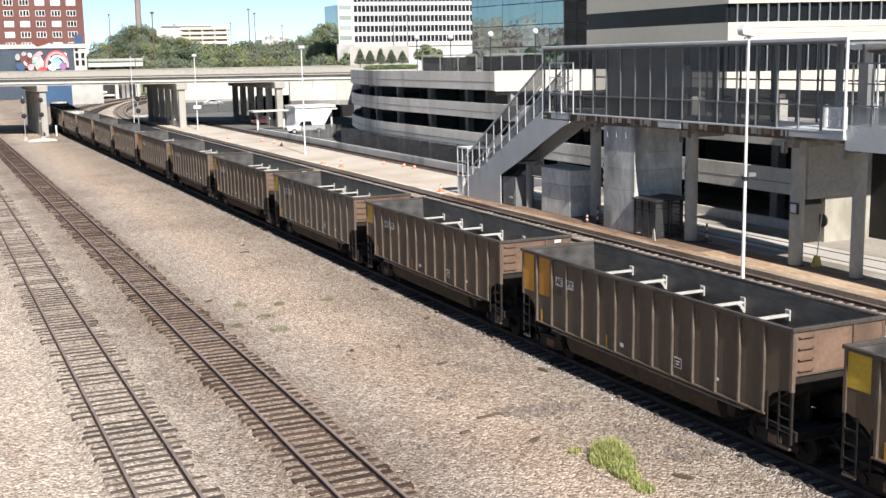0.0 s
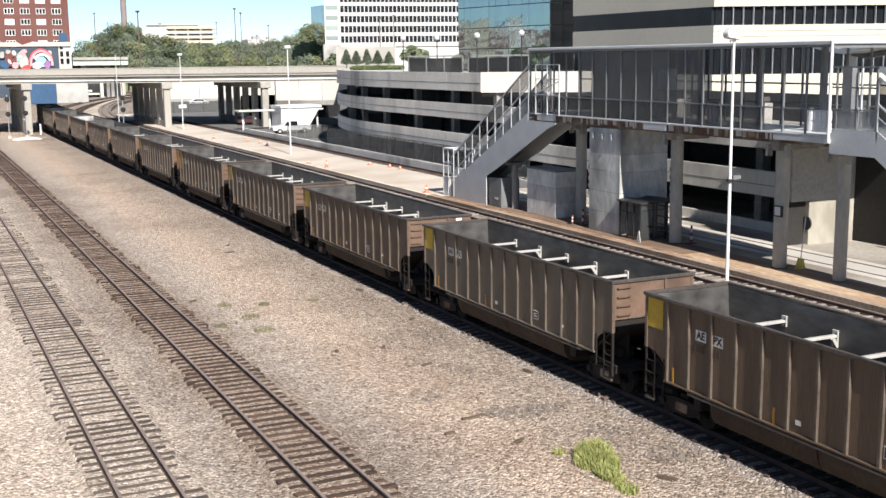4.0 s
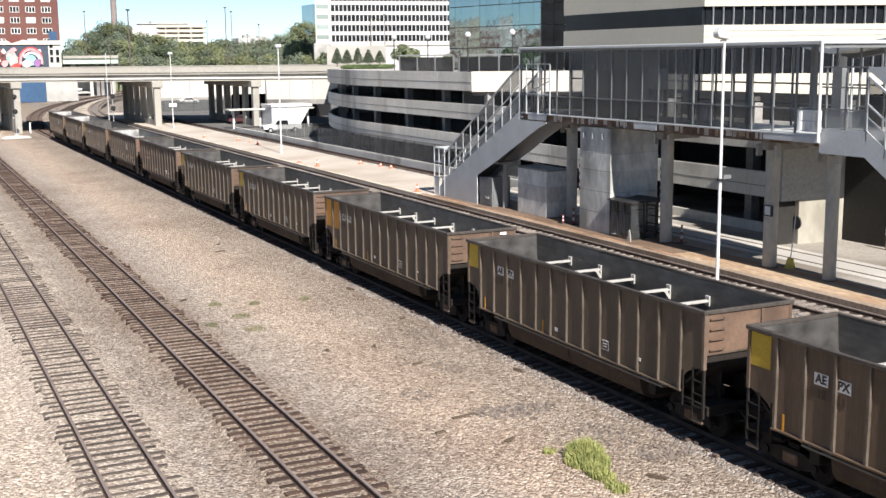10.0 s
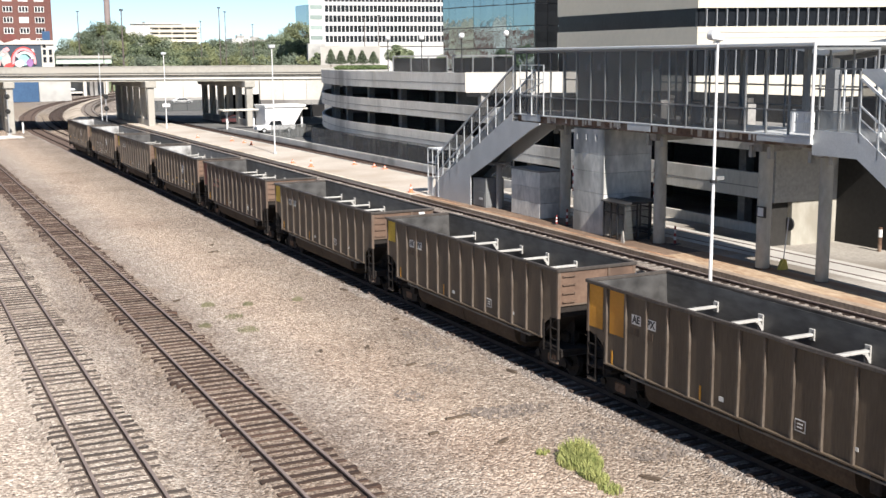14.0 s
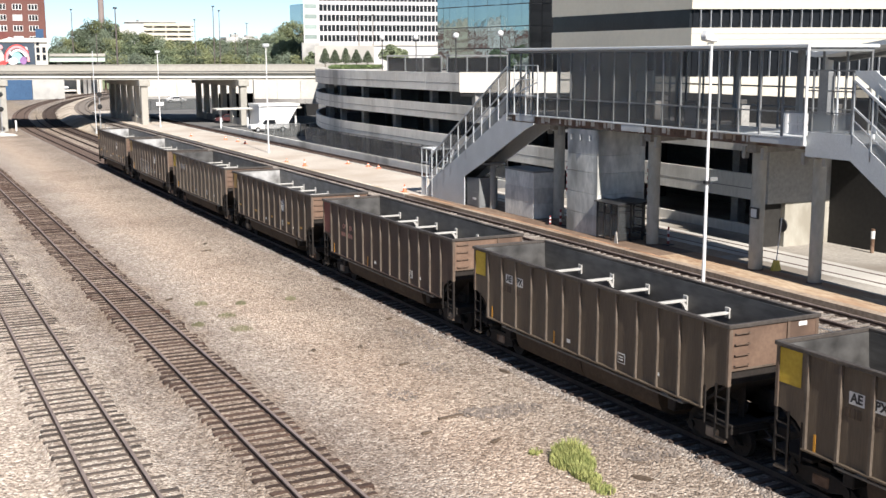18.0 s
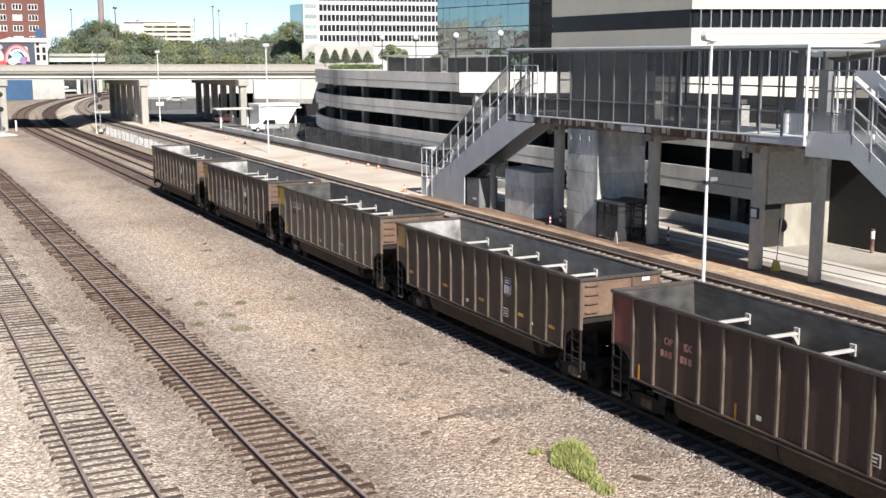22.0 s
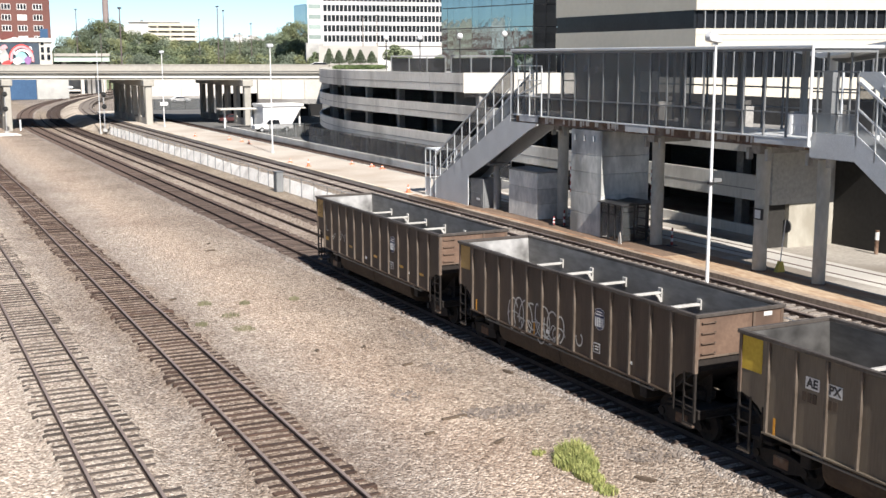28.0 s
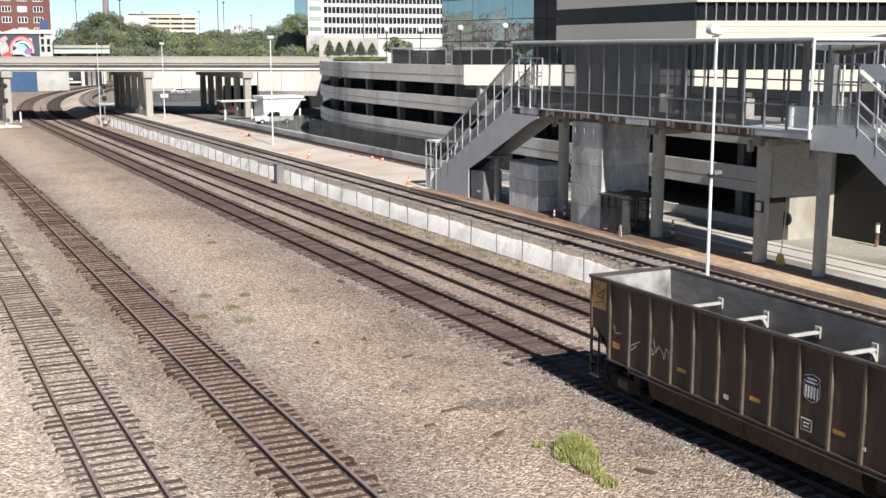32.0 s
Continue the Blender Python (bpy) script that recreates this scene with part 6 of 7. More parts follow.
# ---- teal mirror-glass building ----
mg = thing("mirror_glass_building", "teal mirror-glass office building", "office building")
g0, g1, g2 = pol(26.25, 190), pol(30.8, 172), pol(31.95, 176)


def face_panels(parent, p, q, zs, cols, material, gap=0.06, name="glass_panel"):
    d = (q - p)
    l = d.length
    m = Matrix.Translation((p.x, p.y, 0)) @ pose(0, 0, 0, 0, 0, math.degrees(math.atan2(d.y, d.x)))
    w = l / cols
    for i in range(len(zs) - 1):
        me = mesh_of(box(B(), gap, w - gap, -0.12, 0, zs[i] + gap, zs[i + 1] - gap), name, material)
        for k in range(cols):
            piece(name, me, parent, m @ pose(k * w, 0, 0, rnd.uniform(-0.15, 0.15), 0, rnd.uniform(-0.25, 0.25)))


zg = [9.0, 12.3, 15.6, 18.9, 22.2, 25.5]
face_panels(mg, g0, g1, zg, 14, TEAL, 0.012)
face_panels(mg, g1, g2, zg, 2, surf("black_mirror_glass", (0.008, 0.009, 0.01), (0.014, 0.015, 0.017), 0.05, 1, 0.06, 0, 0, 0.05, spec=0.6))
for z in zg:
    part("floor_line", beam(B(), (g0.x - 0.1, g0.y - 0.1, z), (g1.x - 0.1, g1.y - 0.1, z), 0.1, 0.14), STEELDARK, mg)
part("core", prism(B(), [tuple(g0[:2]), tuple((g0 * 1.25)[:2]), tuple((g2 * 1.25)[:2]), tuple(g2[:2]), tuple(g1[:2])], 2, -0.3, 27), STEELDARK, mg)

# ---- cream office building with ribbon windows ----
of = thing("cream_office_building", "cream office block with dark ribbon windows", "office building")
c0, c1, c2 = pol(38.7, 110), pol(31.9, 129.5), pol(52.0, 121)
c3 = Vector((c1.x + 60, c1.y + 25, 0))
poly = [tuple(v[:2]) for v in (c1, c0, c2, c3)]
for i, (z0, z1) in enumerate(((7.05, 9.1), (11.75, rise(1.38, 110)), (rise(2.27, 110), rise(4.2, 110)), (rise(5.1, 110), rise(7.2, 110)))):
    part("spandrel_band", prism(B(), poly, 2, z0, z1), BEIGE, of)
inn = [tuple((Vector((*v, 0)) + (Vector((c0.x + 30, c0.y + 22, 0)) - Vector((*v, 0))).normalized() * 0.45)[:2]) for v in poly]
part("flush_glass", prism(B(), [tuple((c1 + (c0 - c1) * u_ + Vector((w_, 0, 0)))[:2]) for u_, w_ in ((0.01, 0.02), (0.985, 0.02), (0.985, 0.4), (0.01, 0.4))], 2, 4.5, rise(2.27, 110)), WINDARK, of)
part("ribbon_glass", prism(B(), inn, 2, 4.5, rise(5.1, 110) - 0.005), WINDARK, of)
for p_, q_, n in ((c0, c2, 30),):
    dd = (q_ - p_)
    for k in range(1, n):
        q = p_ + dd * (k / n)
        for z0, z1 in ((9.1, 11.75), (rise(1.38, 110), rise(2.27, 110))):
            part("mullion", box(B(), q.x - 0.035, q.x + 0.035, q.y + 0.12, q.y + 0.3, z0 + 0.004, z1 - 0.004), GALV, of)
for z in (12.6, 13.1):
    part("panel_joint", prism(B(), [tuple((c0 + (c2 - c0) * f)[:2]) for f in (0, 1)] + [tuple((c0 + (c2 - c0) * f + Vector((-0.012, -0.03, 0)))[:2]) for f in (1, 0)], 2, z, z + 0.03), CONC, of)

# ---- roof garden on the garage ----
rg = thing("roof_garden_wall", "pale screen wall on the garage roof", "wall")
a, b = pol(20.1, 175), pol(23.05, 172)
part("wall", prism(B(), [tuple(a[:2]), tuple(b[:2]), tuple((b * 1.004)[:2]), tuple((a * 1.004)[:2])], 2, 9.2, rise(0.57, 175)), CONCLIGHT, rg)
hd = B()
hr = random.Random(5)


def leaf_cloud(bm, c, rx, ry, rz, n, size, r):
    """Many small leaf blades in an uneven cloud."""
    for _ in range(n):
        while True:
            p = Vector((r.uniform(-1, 1), r.uniform(-1, 1), r.uniform(-1, 1)))
            if 0.25 < p.length < 1:
                break
        q = Vector(c) + Vector((p.x * rx, p.y * ry, p.z * rz))
        u = Vector((r.uniform(-1, 1), r.uniform(-1, 1), r.uniform(-0.6, 1))).normalized()
        w = u.orthogonal().normalized()
        v = u.cross(w)
        s = size * r.uniform(0.6, 1.4)
        bm.faces.new([bm.verts.new(q + w * s), bm.verts.new(q + v * s * 0.8), bm.verts.new(q - w * s), bm.verts.new(q - v * s * 0.7)])


for k in range(26):
    q = pol(20.95 + k * 0.094, 140)
    leaf_cloud(hd, (q.x, q.y, 9.85), 0.5, 0.9, 0.3, 130, 0.09, hr)
hedge = thing("clipped_hedge", "green hedge along the garage roof edge, dulled for shade", "hedge")
part("leaves", hd, HEDGE, hedge)
part("planter", prism(B(), [tuple(pol(20.8, 139)[:2]), tuple(pol(23.4, 139)[:2]), tuple(pol(23.4, 141.5)[:2]), tuple(pol(20.8, 141.5)[:2])], 2, 8.9, 9.6), CONC, hedge)
for az, h in ((20.6, 1.85), (21.1, 1.6), (21.63, 1.9), (22.16, 1.65), (22.72, 1.45)):
    cf = thing("small_conifer", "small dark conifer on the garage roof", "tree", pose(*pol(az, 160), 0), "roof conifers")
    part("trunk", bar(B(), (0, 0, 8.9), (0, 0, 10.5 + h * 0.6), 0.08, 0.03), BARK, cf)
    bm = B()
    for j in range(9):
        f = j / 9
        leaf_cloud(bm, (0, 0, 10.4 + h * f), 0.86 * (1 - f) ** 0.8 + 0.05, 0.86 * (1 - f) ** 0.8 + 0.05, 0.22, 120, 0.1, hr)
    part("crown", bm, LEAFDARK, cf)
for az0, az1, dist in ((23.7, 26.4, 135), (26.7, 29.7, 118)):
    pg2 = thing("roof_pergola", "dark steel pergola frame on the garage roof", "pergola")
    a, b = pol(az0, dist), pol(az1, dist)
    for f in (0, 0.33, 0.66, 1.0):
        q = a.lerp(b, f)
        part("post", box(B(), q.x - 0.06, q.x + 0.06, q.y - 0.06, q.y + 0.06, 8.9, rise(0.09, dist)), STEELGREY, pg2)
    part("top_beam", beam(B(), (a.x, a.y, rise(0.07, dist)), (b.x, b.y, rise(0.07, dist)), 0.2, 0.16), STEELGREY, pg2)
    part("screen", prism(B(), [tuple(a[:2]), tuple(b[:2]), tuple((b * 1.002)[:2]), tuple((a * 1.002)[:2])], 2, 8.9, 10.95), DARKSCREEN, pg2)
    part("back_screen", prism(B(), [tuple((a * 1.02)[:2]), tuple((b * 1.02)[:2]), tuple((b * 1.022)[:2]), tuple((a * 1.022)[:2])], 2, 8.9, 10.9), DARKSCREEN, pg2)
for az, el in ((23.45, 0.98), (25.14, 0.97), (27.14, 1.06), (29.36, 1.16)):
    gd = 130 if az < 26 else 116
    q = pol(az, gd)
    gl_ = thing("globe_lamp", "white globe lamp on a dark post", "lamp post", pose(q.x, q.y, 0), "roof globe lamps")
    part("post", bar(B(), (0, 0, 8.9), (0, 0, rise(el, gd) - 0.25), 0.06), STEELDARK, gl_)
    bm = B()
    bmesh.ops.create_uvsphere(bm, u_segments=14, v_segments=10, radius=0.3, matrix=Matrix.Translation((0, 0, rise(el, gd))))
    part("globe", bm, WHITE, gl_)
    part("cap", bar(B(), (0, 0, rise(el, gd) - 0.34), (0, 0, rise(el, gd) - 0.24), 0.1, 0.14), STEELDARK, gl_)

# ---- trees ----
def tree(x, y, z, h, r, n, seed, material=None, size=0.8):
    t = thing("broadleaf_tree", "full green broadleaf tree", "tree", pose(x, y, z), "hillside trees")
    q = random.Random(seed)
    tr = B()
    bar(tr, (0, 0, -1 if z < 30 and y > 300 else 8.9 - z), (q.uniform(-0.3, 0.3), 0, h * 0.55), h * 0.03, h * 0.016)
    for _ in range(4):
        a = q.uniform(0, 6.28)
        bar(tr, (0, 0, h * q.uniform(0.3, 0.5)), (math.cos(a) * r * 0.6, math.sin(a) * r * 0.6, h * q.uniform(0.6, 0.8)), h * 0.013, h * 0.005, 6)
    part("trunk", tr, BARK, t)
    bm = B()
    for _ in range(12):
        a, rr = q.uniform(0, 6.28), r * q.uniform(0.15, 0.72)
        k = q.uniform(0.24, 0.5)
        leaf_cloud(bm, (math.cos(a) * rr, math.sin(a) * rr, h * q.uniform(0.42, 0.82)), r * k, r * k, r * k * 0.85, n // 12, size, q)
    part("crown", bm, material or LEAF, t)


tq = random.Random(21)
SKY = ((7.4, 0.85), (7.9, 1.12), (8.56, 1.2), (9.07, 1.52), (9.5, 1.95), (10.0, 2.05), (10.4, 1.85), (10.75, 1.58), (11.3, 1.52), (11.9, 1.45), (12.35, 1.3), (12.9, 1.08), (13.6, 1.0), (14.2, 0.95), (14.6, 1.2), (15.4, 1.1), (16.3, 1.14), (17.1, 1.1), (17.95, 1.25), (18.4, 1.55), (18.85, 2.0), (19.6, 1.95))
TD = 540.0


def skyline(az):
    for (a0, e0), (a1, e1) in zip(SKY, SKY[1:]):
        if a0 <= az <= a1:
            return e0 + (e1 - e0) * (az - a0) / (a1 - a0)
    return 0.7


az = 7.6
k = 0
while az < 19.7:
    for row, (dist, fr_) in enumerate(((TD, 1.0), (TD - 60, 0.6), (TD - 120, 0.22))):
        e = skyline(min(19.6, az + tq.uniform(-0.1, 0.1)))
        top_ = rise(e * fr_ * tq.uniform(0.93, 1.02), dist)
        h = tq.uniform(13, 17)
        q = pol(az + tq.uniform(-0.15, 0.15), dist)
        tree(q.x, q.y, top_ - h, h, h * tq.uniform(0.34, 0.52), 2600, 100 + k, (LEAF, LEAFOLIVE, LEAFHAZE, LEAFDARK, LEAFHAZE)[tq.randrange(5)], 0.27)
        k += 1
    az += 0.38
hill = thing("wooded_slope", "green slope under the hillside trees", "hill", kind="structure")
bm, last = bmesh.new(), None
for i in range(60):
    az = 7.3 + i * 0.215
    e = skyline(az)
    ring = [bm.verts.new((*pol(az, dd)[:2], zz)) for dd, zz in ((440, GZ), (485, 7.0), (TD, rise(e, TD) - 9), (TD + 60, rise(e, TD) - 9), (TD + 160, GZ))]
    if last:
        for j in range(4):
            bm.faces.new((last[j], last[j + 1], ring[j + 1], ring[j]))
    last = ring
bmesh.ops.recalc_face_normals(bm, faces=bm.faces[:])
part("slope", bm, LEAF, hill)
for az_, dist, top_, r_ in ((23.9, 178, 13.4, 1.9), (24.35, 181, 12.9, 1.6), (19.9, 176, 12.6, 1.2), (26.15, 178, 12.2, 1.1)):
    q = pol(az_, dist)
    tree(q.x, q.y, top_ - 4.2, 4.2, r_, 2600, int(az_ * 50), LEAF, 0.13)

# ---- lamps, poles, signals ----
POLE = surf("weathered_pole", (0.09, 0.075, 0.07), (0.15, 0.125, 0.115), 1, 8)
def lamp_post(x, y, z, top, head, label):
    lp = thing("platform_lamp", label, "lamp post", pose(x, y, z), "platform lamps")
    part("pole", bar(B(), (0, 0, 0), (0, 0, top - z), 0.082, 0.052, 14), WHITE, lp)
    part("base", bar(B(), (0, 0, 0), (0, 0, 0.35), 0.16, 0.14, 14), STEELPALE, lp)
    part("arm", box(B(), -head * 0.3, 0.06, -0.05, 0.05, top - z - 0.06, top - z + 0.02), STEELPALE, lp)
    if head < 0.65:
        part("lamp_head", chamfer(box(B(), -0.34, 0.32, -0.22, 0.22, top - z + 0.03, top - z + 0.36), 0.05), STEELPALE, lp)
        part("lens", box(B(), -0.26, 0.24, -0.16, 0.16, top - z - 0.02, top - z + 0.025), STEELGREY, lp)
        return lp
    bm = prism(B(), [(-head * 0.72, 0.18), (-head * 0.62, -0.02), (head * 0.2, -0.1), (head * 0.28, -0.02), (head * 0.1, 0.18), (-head * 0.5, 0.42)], 1, -0.2, 0.2)
    bmesh.ops.translate(bm, verts=bm.verts[:], vec=(0, 0, top - z + 0.12))
    part("lamp_head", chamfer(bm, 0.04), WHITE, lp)
    part("band", bar(B(), (0, 0, (top - z) * 0.46), (0, 0, (top - z) * 0.46 + 0.12), 0.15, n=14), STEELDARK, lp)
    part("camera_box", box(B(), 0.1, 0.5, -0.1, 0.1, (top - z) * 0.46 + 0.1, (top - z) * 0.46 + 0.26), STEELGREY, lp)
    return lp


lamp_post(31.45, 37.9, SZ - 0.1, 11.55, 0.68, "tall white lamp post behind the retaining wall")
lamp_post(37.75 * 0.985, 118.3 * 0.985, PZ, 12.1, 0.62, "tall white lamp post on the sunlit platform")
lamp_post(37.3, 168.6, PZ, 11.7, 0.62, "white lamp post on the far platform")
sl2 = thing("station_sign", "small white sign on the far lamp post", "sign", pose(37.3, 168.3, 0))
part("board", box(B(), -0.55, 0.55, -0.05, 0.05, 4.1, 4.6), WHITE, sl2)
part("bracket", box(B(), -0.1, 0.1, 0.05, 0.3, 4.3, 4.5), STEELGREY, sl2)


def signal_mast(x, y, z, tall, faces, label):
    s = thing("railway_signal", label, "railway signal", pose(x, y, z))
    part("mast", bar(B(), (0, 0, 0), (0, 0, tall), 0.07), GALV, s)
    part("footing", box(B(), -0.3, 0.3, -0.3, 0.3, 0, 0.5), CONC, s)
    for zz in faces:
        h = part("signal_head", bar(B(), (0, -0.1, zz), (0, -0.22, zz), 0.38, n=18), SIGNAL, s, "round black signal target")
        part("hood", bar(B(), (0, -0.22, zz), (0, -0.5, zz + 0.02), 0.14, n=10), SIGNAL, h)


signal_mast(29.98, 176, 0, 6.1, (3.8, 5.6), "short signal mast with two round black targets")
tall = thing("slender_mast", "slender pale grey mast beside the end of the fence", "mast", pose(29.35, 176.2, GZ))
part("shaft", bar(B(), (0, 0, 0), (0, 0, 12.3), 0.075, 0.05, 12), STEELPALE, tall)
part("foot_plate", chamfer(box(B(), -0.2, 0.2, -0.2, 0.2, 0, 0.25), 0.02), CONC, tall)
part("top_cap", bar(B(), (0, 0, 12.3), (0, 0, 12.38), 0.07, n=12), STEELGREY, tall)
signal_mast(16.6, 182, GZ, 6.7, (3.8, 6.0), "signal with two round black targets at the viaduct pier")
signal_mast(14.1, 182, GZ, 6.6, (3.7, 5.9), "signal with two round black targets")
for az, d_, e0, e1, w in ((8.6, 420, 0.0, 2.3, 0.2), (10.6, 200, -2.5, 2.4, 0.14), (14.3, 420, 0, 1.85, 0.14), (15.2, 300, 0, 2.5, 0.16), (15.48, 300, 0, 2.3, 0.13), (16.8, 420, 0.1, 1.68, 0.17), (9.68, 300, 0, 1.16, 0.12), (16.23, 420, 0, 1.2, 0.15), (22.3, 300, 0.3, 2.0, 0.16), (23.0, 300, 0.3, 2.1, 0.16)):
    up = thing("utility_pole", "slender utility pole in the distance", "pole", pose(*pol(az, d_)[:2], 0), "distant poles")
    part("shaft", bar(B(), (0, 0, -0.3 if e0 > -1 else 9.3), (0, 0, rise(e1, d_)), w, w * 0.7), POLE, up)
    part("top_fitting", box(B(), -w * 2.2, w * 2.2, -w, w, rise(e1, d_) - 0.3, rise(e1, d_)), STEELDARK, up)

# ---- vehicles, shelter and small things by the far platform ----
def vehicle(name, label, x, y, z, rz, paint, pickup):
    v = thing(name, label, "truck" if pickup else "car", pose(x, y, z, 0, 0, rz))
    if pickup:
        prof = [(-2.7, 0.45), (2.7, 0.45), (2.75, 0.95), (2.6, 1.05), (1.3, 1.1), (0.75, 1.75), (-0.75, 1.78), (-0.95, 1.1), (-2.75, 1.08)]
        glass_p = [(1.15, 1.12), (0.7, 1.68), (-0.68, 1.7), (-0.8, 1.12)]
        wb = 1.75
    else:
        prof = [(-2.3, 0.35), (2.25, 0.35), (2.3, 0.75), (1.5, 0.92), (0.7, 1.38), (-0.9, 1.4), (-1.8, 0.98), (-2.3, 0.9)]
        glass_p = [(1.35, 0.93), (0.65, 1.32), (-0.85, 1.33), (-1.6, 0.97)]
        wb = 1.4
    part("body", chamfer(prism(B(), prof, 1, -0.9, 0.9), 0.06), paint, v)
    for s in (-1, 1):
        part("side_window", prism(B(), glass_p, 1, s * 0.9, s * 0.91), WINDARK, v)
        for wx in (-wb, wb):
            w = part("wheel", bar(B(), (wx, s * 0.72, 0.36), (wx, s * 0.93, 0.36), 0.37, n=18), TYRE, v)
            part("rim", bar(B(), (wx, s * 0.93, 0.36), (wx, s * 0.95, 0.36), 0.2, n=12), GALV, w)
    part("headlight", box(B(), 2.68 if pickup else 2.2, 2.77 if pickup else 2.31, -0.8, -0.5, 0.75, 0.95) if pickup else box(B(), 2.2, 2.31, -0.8, -0.5, 0.6, 0.74), WHITE, v)
    return v


vehicle("pickup_truck", "white pickup truck parked behind the platform", 48.2, 150.8, PZ - 0.05, 178, WHITE, True)
vehicle("delivery_van", "white van standing on the loading dock", 52.6, 380.5, 1.05, 0, WHITE, True)
vehicle("parked_car", "white saloon car parked below the wall", 61.5, 261, PZ - 0.05, 0, WHITE, False)
vehicle("parked_car", "small red car parked under the viaduct", 49.6, 174.8, PZ - 0.05, 168, DULLRED, False)
vs = thing("platform_shelter", "long flat pale shelter roof on thin posts", "shelter")
part("roof", chamfer(box(B(), 43.6, 56.5, 160.5, 163.0, 3.55, 3.8), 0.05), CONCLIGHT, vs)
for x in (44.6, 48.6, 52.6, 56):
    part("post", box(B(), x - 0.12, x + 0.12, 161.9, 162.1, 0.9, 3.55), WHITE, vs)
sc = thing("white_storage_hopper", "white sheet-covered site structure with a sloping side", "site structure")
part("body", prism(B(), [(49.0, 0.9), (52.9, 0.9), (54.9, 4.1), (49.0, 4.1)], 1, 157.5, 162.3), WHITE, sc)
part("rim", box(B(), 48.9, 55.1, 157.3, 162.5, 4.1, 4.42), WHITE, sc)
fn = thing("site_fence", "grey mesh fence panels around the yard", "fence")
for k in range(24):
    part("panel_frame", box(B(), 44.2 + k * 1.2, 44.25 + k * 1.2, 139.9, 139.95, 0.9, 2.6), STEELGREY, fn)
part("top_bar", box(B(), 44.2, 72, 139.9, 139.95, 2.55, 2.62), STEELGREY, fn)
part("mesh", box(B(), 44.2, 72, 139.92, 139.93, 0.9, 2.55), PANE, fn)
fp = thing("yard_fence", "dark fence around the far parking lot", "fence")
part("mesh", box(B(), 42, 75, 225, 225.02, 0.9, 3.0), PANE, fp)
for k in range(12):
    part("post", box(B(), 42 + k * 3, 42.1 + k * 3, 225.05, 225.15, 0.9, 3.05), STEELDARK, fp)


def traffic_cone(x, y, h=0.62):
    c = thing("traffic_cone", "orange traffic cone on the platform", "cone", pose(x, y, PZ), "traffic cones")
    part("cone_body", bar(B(), (0, 0, 0.04), (0, 0, h), 0.17, 0.03, 14), CONE, c)
    part("stripe", bar(B(), (0, 0, h * 0.5), (0, 0, h * 0.68), 0.115, 0.085, 14), WHITE, c)
    part("foot", box(B(), -0.24, 0.24, -0.24, 0.24, 0, 0.04), CONE, c)


for x, y, h in ((35.2, 77.2, 0.62), (35.3, 105.1, 0.36), (35.5, 100.4, 0.7), (39.9, 100.5, 0.36), (40.6, 97.2, 0.34), (40.7, 95.0, 0.34), (38.5, 138, 0.45), (38.9, 134, 0.4), (38.6, 130, 0.45), (36.2, 146, 0.45)):
    traffic_cone(x, y, h)


def delineator(x, y, h):
    d = thing("delineator_post", "red and white tube post on a black foot", "delineator", pose(x, y, PZ), "delineators")
    for k in range(5):
        part("band", bar(B(), (0, 0, 0.04 + k * h / 5), (0, 0, 0.036 + (k + 1) * h / 5), 0.075 - k * 0.006, n=12), WHITE if k % 2 else RED, d)
    part("foot", box(B(), -0.25, 0.25, -0.2, 0.2, 0, 0.04), STEELDARK, d)


for x, y, h in ((36.1, 57.9, 0.5), (36.4, 57.2, 0.95), (37.75, 48.5, 0.95)):
    delineator(x, y, h)
ws = thing("wet_floor_sign", "folded pale floor sign leaning at the booth", "sign", pose(35.6, 50.3, PZ))
part("board", prism(B(), [(-0.16, 0), (0.16, 0), (0.05, 0.62), (-0.05, 0.62)], 0, -0.02, 0.02), CONCLIGHT, ws)
br_ = thing("yellow_broom", "yellow broom standing beside a column", "broom", pose(37.6, 40.1, PZ, 0, 3, 0))
part("handle", bar(B(), (0, 0, 0.5), (0.1, 0, 2.5), 0.025), PLATE, br_)
part("head", prism(B(), [(-0.26, 0), (0.26, 0), (0.09, 0.5), (-0.09, 0.5)], 1, -0.1, 0.1), SAFETY, br_)
bo = thing("striped_bollard", "red and white bollard in the paved yard", "bollard", pose(45.5, 41.6, PZ), "bollards")
part("post", bar(B(), (0, 0, 0), (0, 0, 1.25), 0.1, n=14), RUSTBEAM, bo)
part("sleeve", bar(B(), (0, 0, 0.75), (0, 0, 1.15), 0.105, n=14), PLATE, bo)
cb = thing("column_sign", "small white notice on a dark plate fixed to a column", "sign", pose(36.99, 40.72, 0))
part("plate", box(B(), -0.370, -0.300, -0.36, 0.26, 3.45, 3.97), STEELDARK, cb)
part("notice", box(B(), -0.390, -0.374, -0.24, 0.14, 3.51, 3.91), WHITE, cb)

pl = thing("limestone_pile", "low spread pile of white limestone at the viaduct pier", "gravel pile", pose(16.2, 178.5, GZ))
bm = B()
bmesh.ops.create_uvsphere(bm, u_segments=18, v_segments=9, radius=1.0, matrix=Matrix.Diagonal((2.2, 1.6, 0.36, 1)))
for v in bm.verts:
    v.co += Vector((tq.uniform(-0.12, 0.12), tq.uniform(-0.12, 0.12), tq.uniform(-0.03, 0.03)))
tagged(part("crushed_stone", bm, LIMESTONE, pl), kind="stuff")
mp_ = thing("marker_post", "short white marker post beside the main track", "marker post", pose(19.4, 190.0, GZ))
part("post", box(B(), -0.12, 0.12, -0.06, 0.06, 0, 1.7), WHITE, mp_)
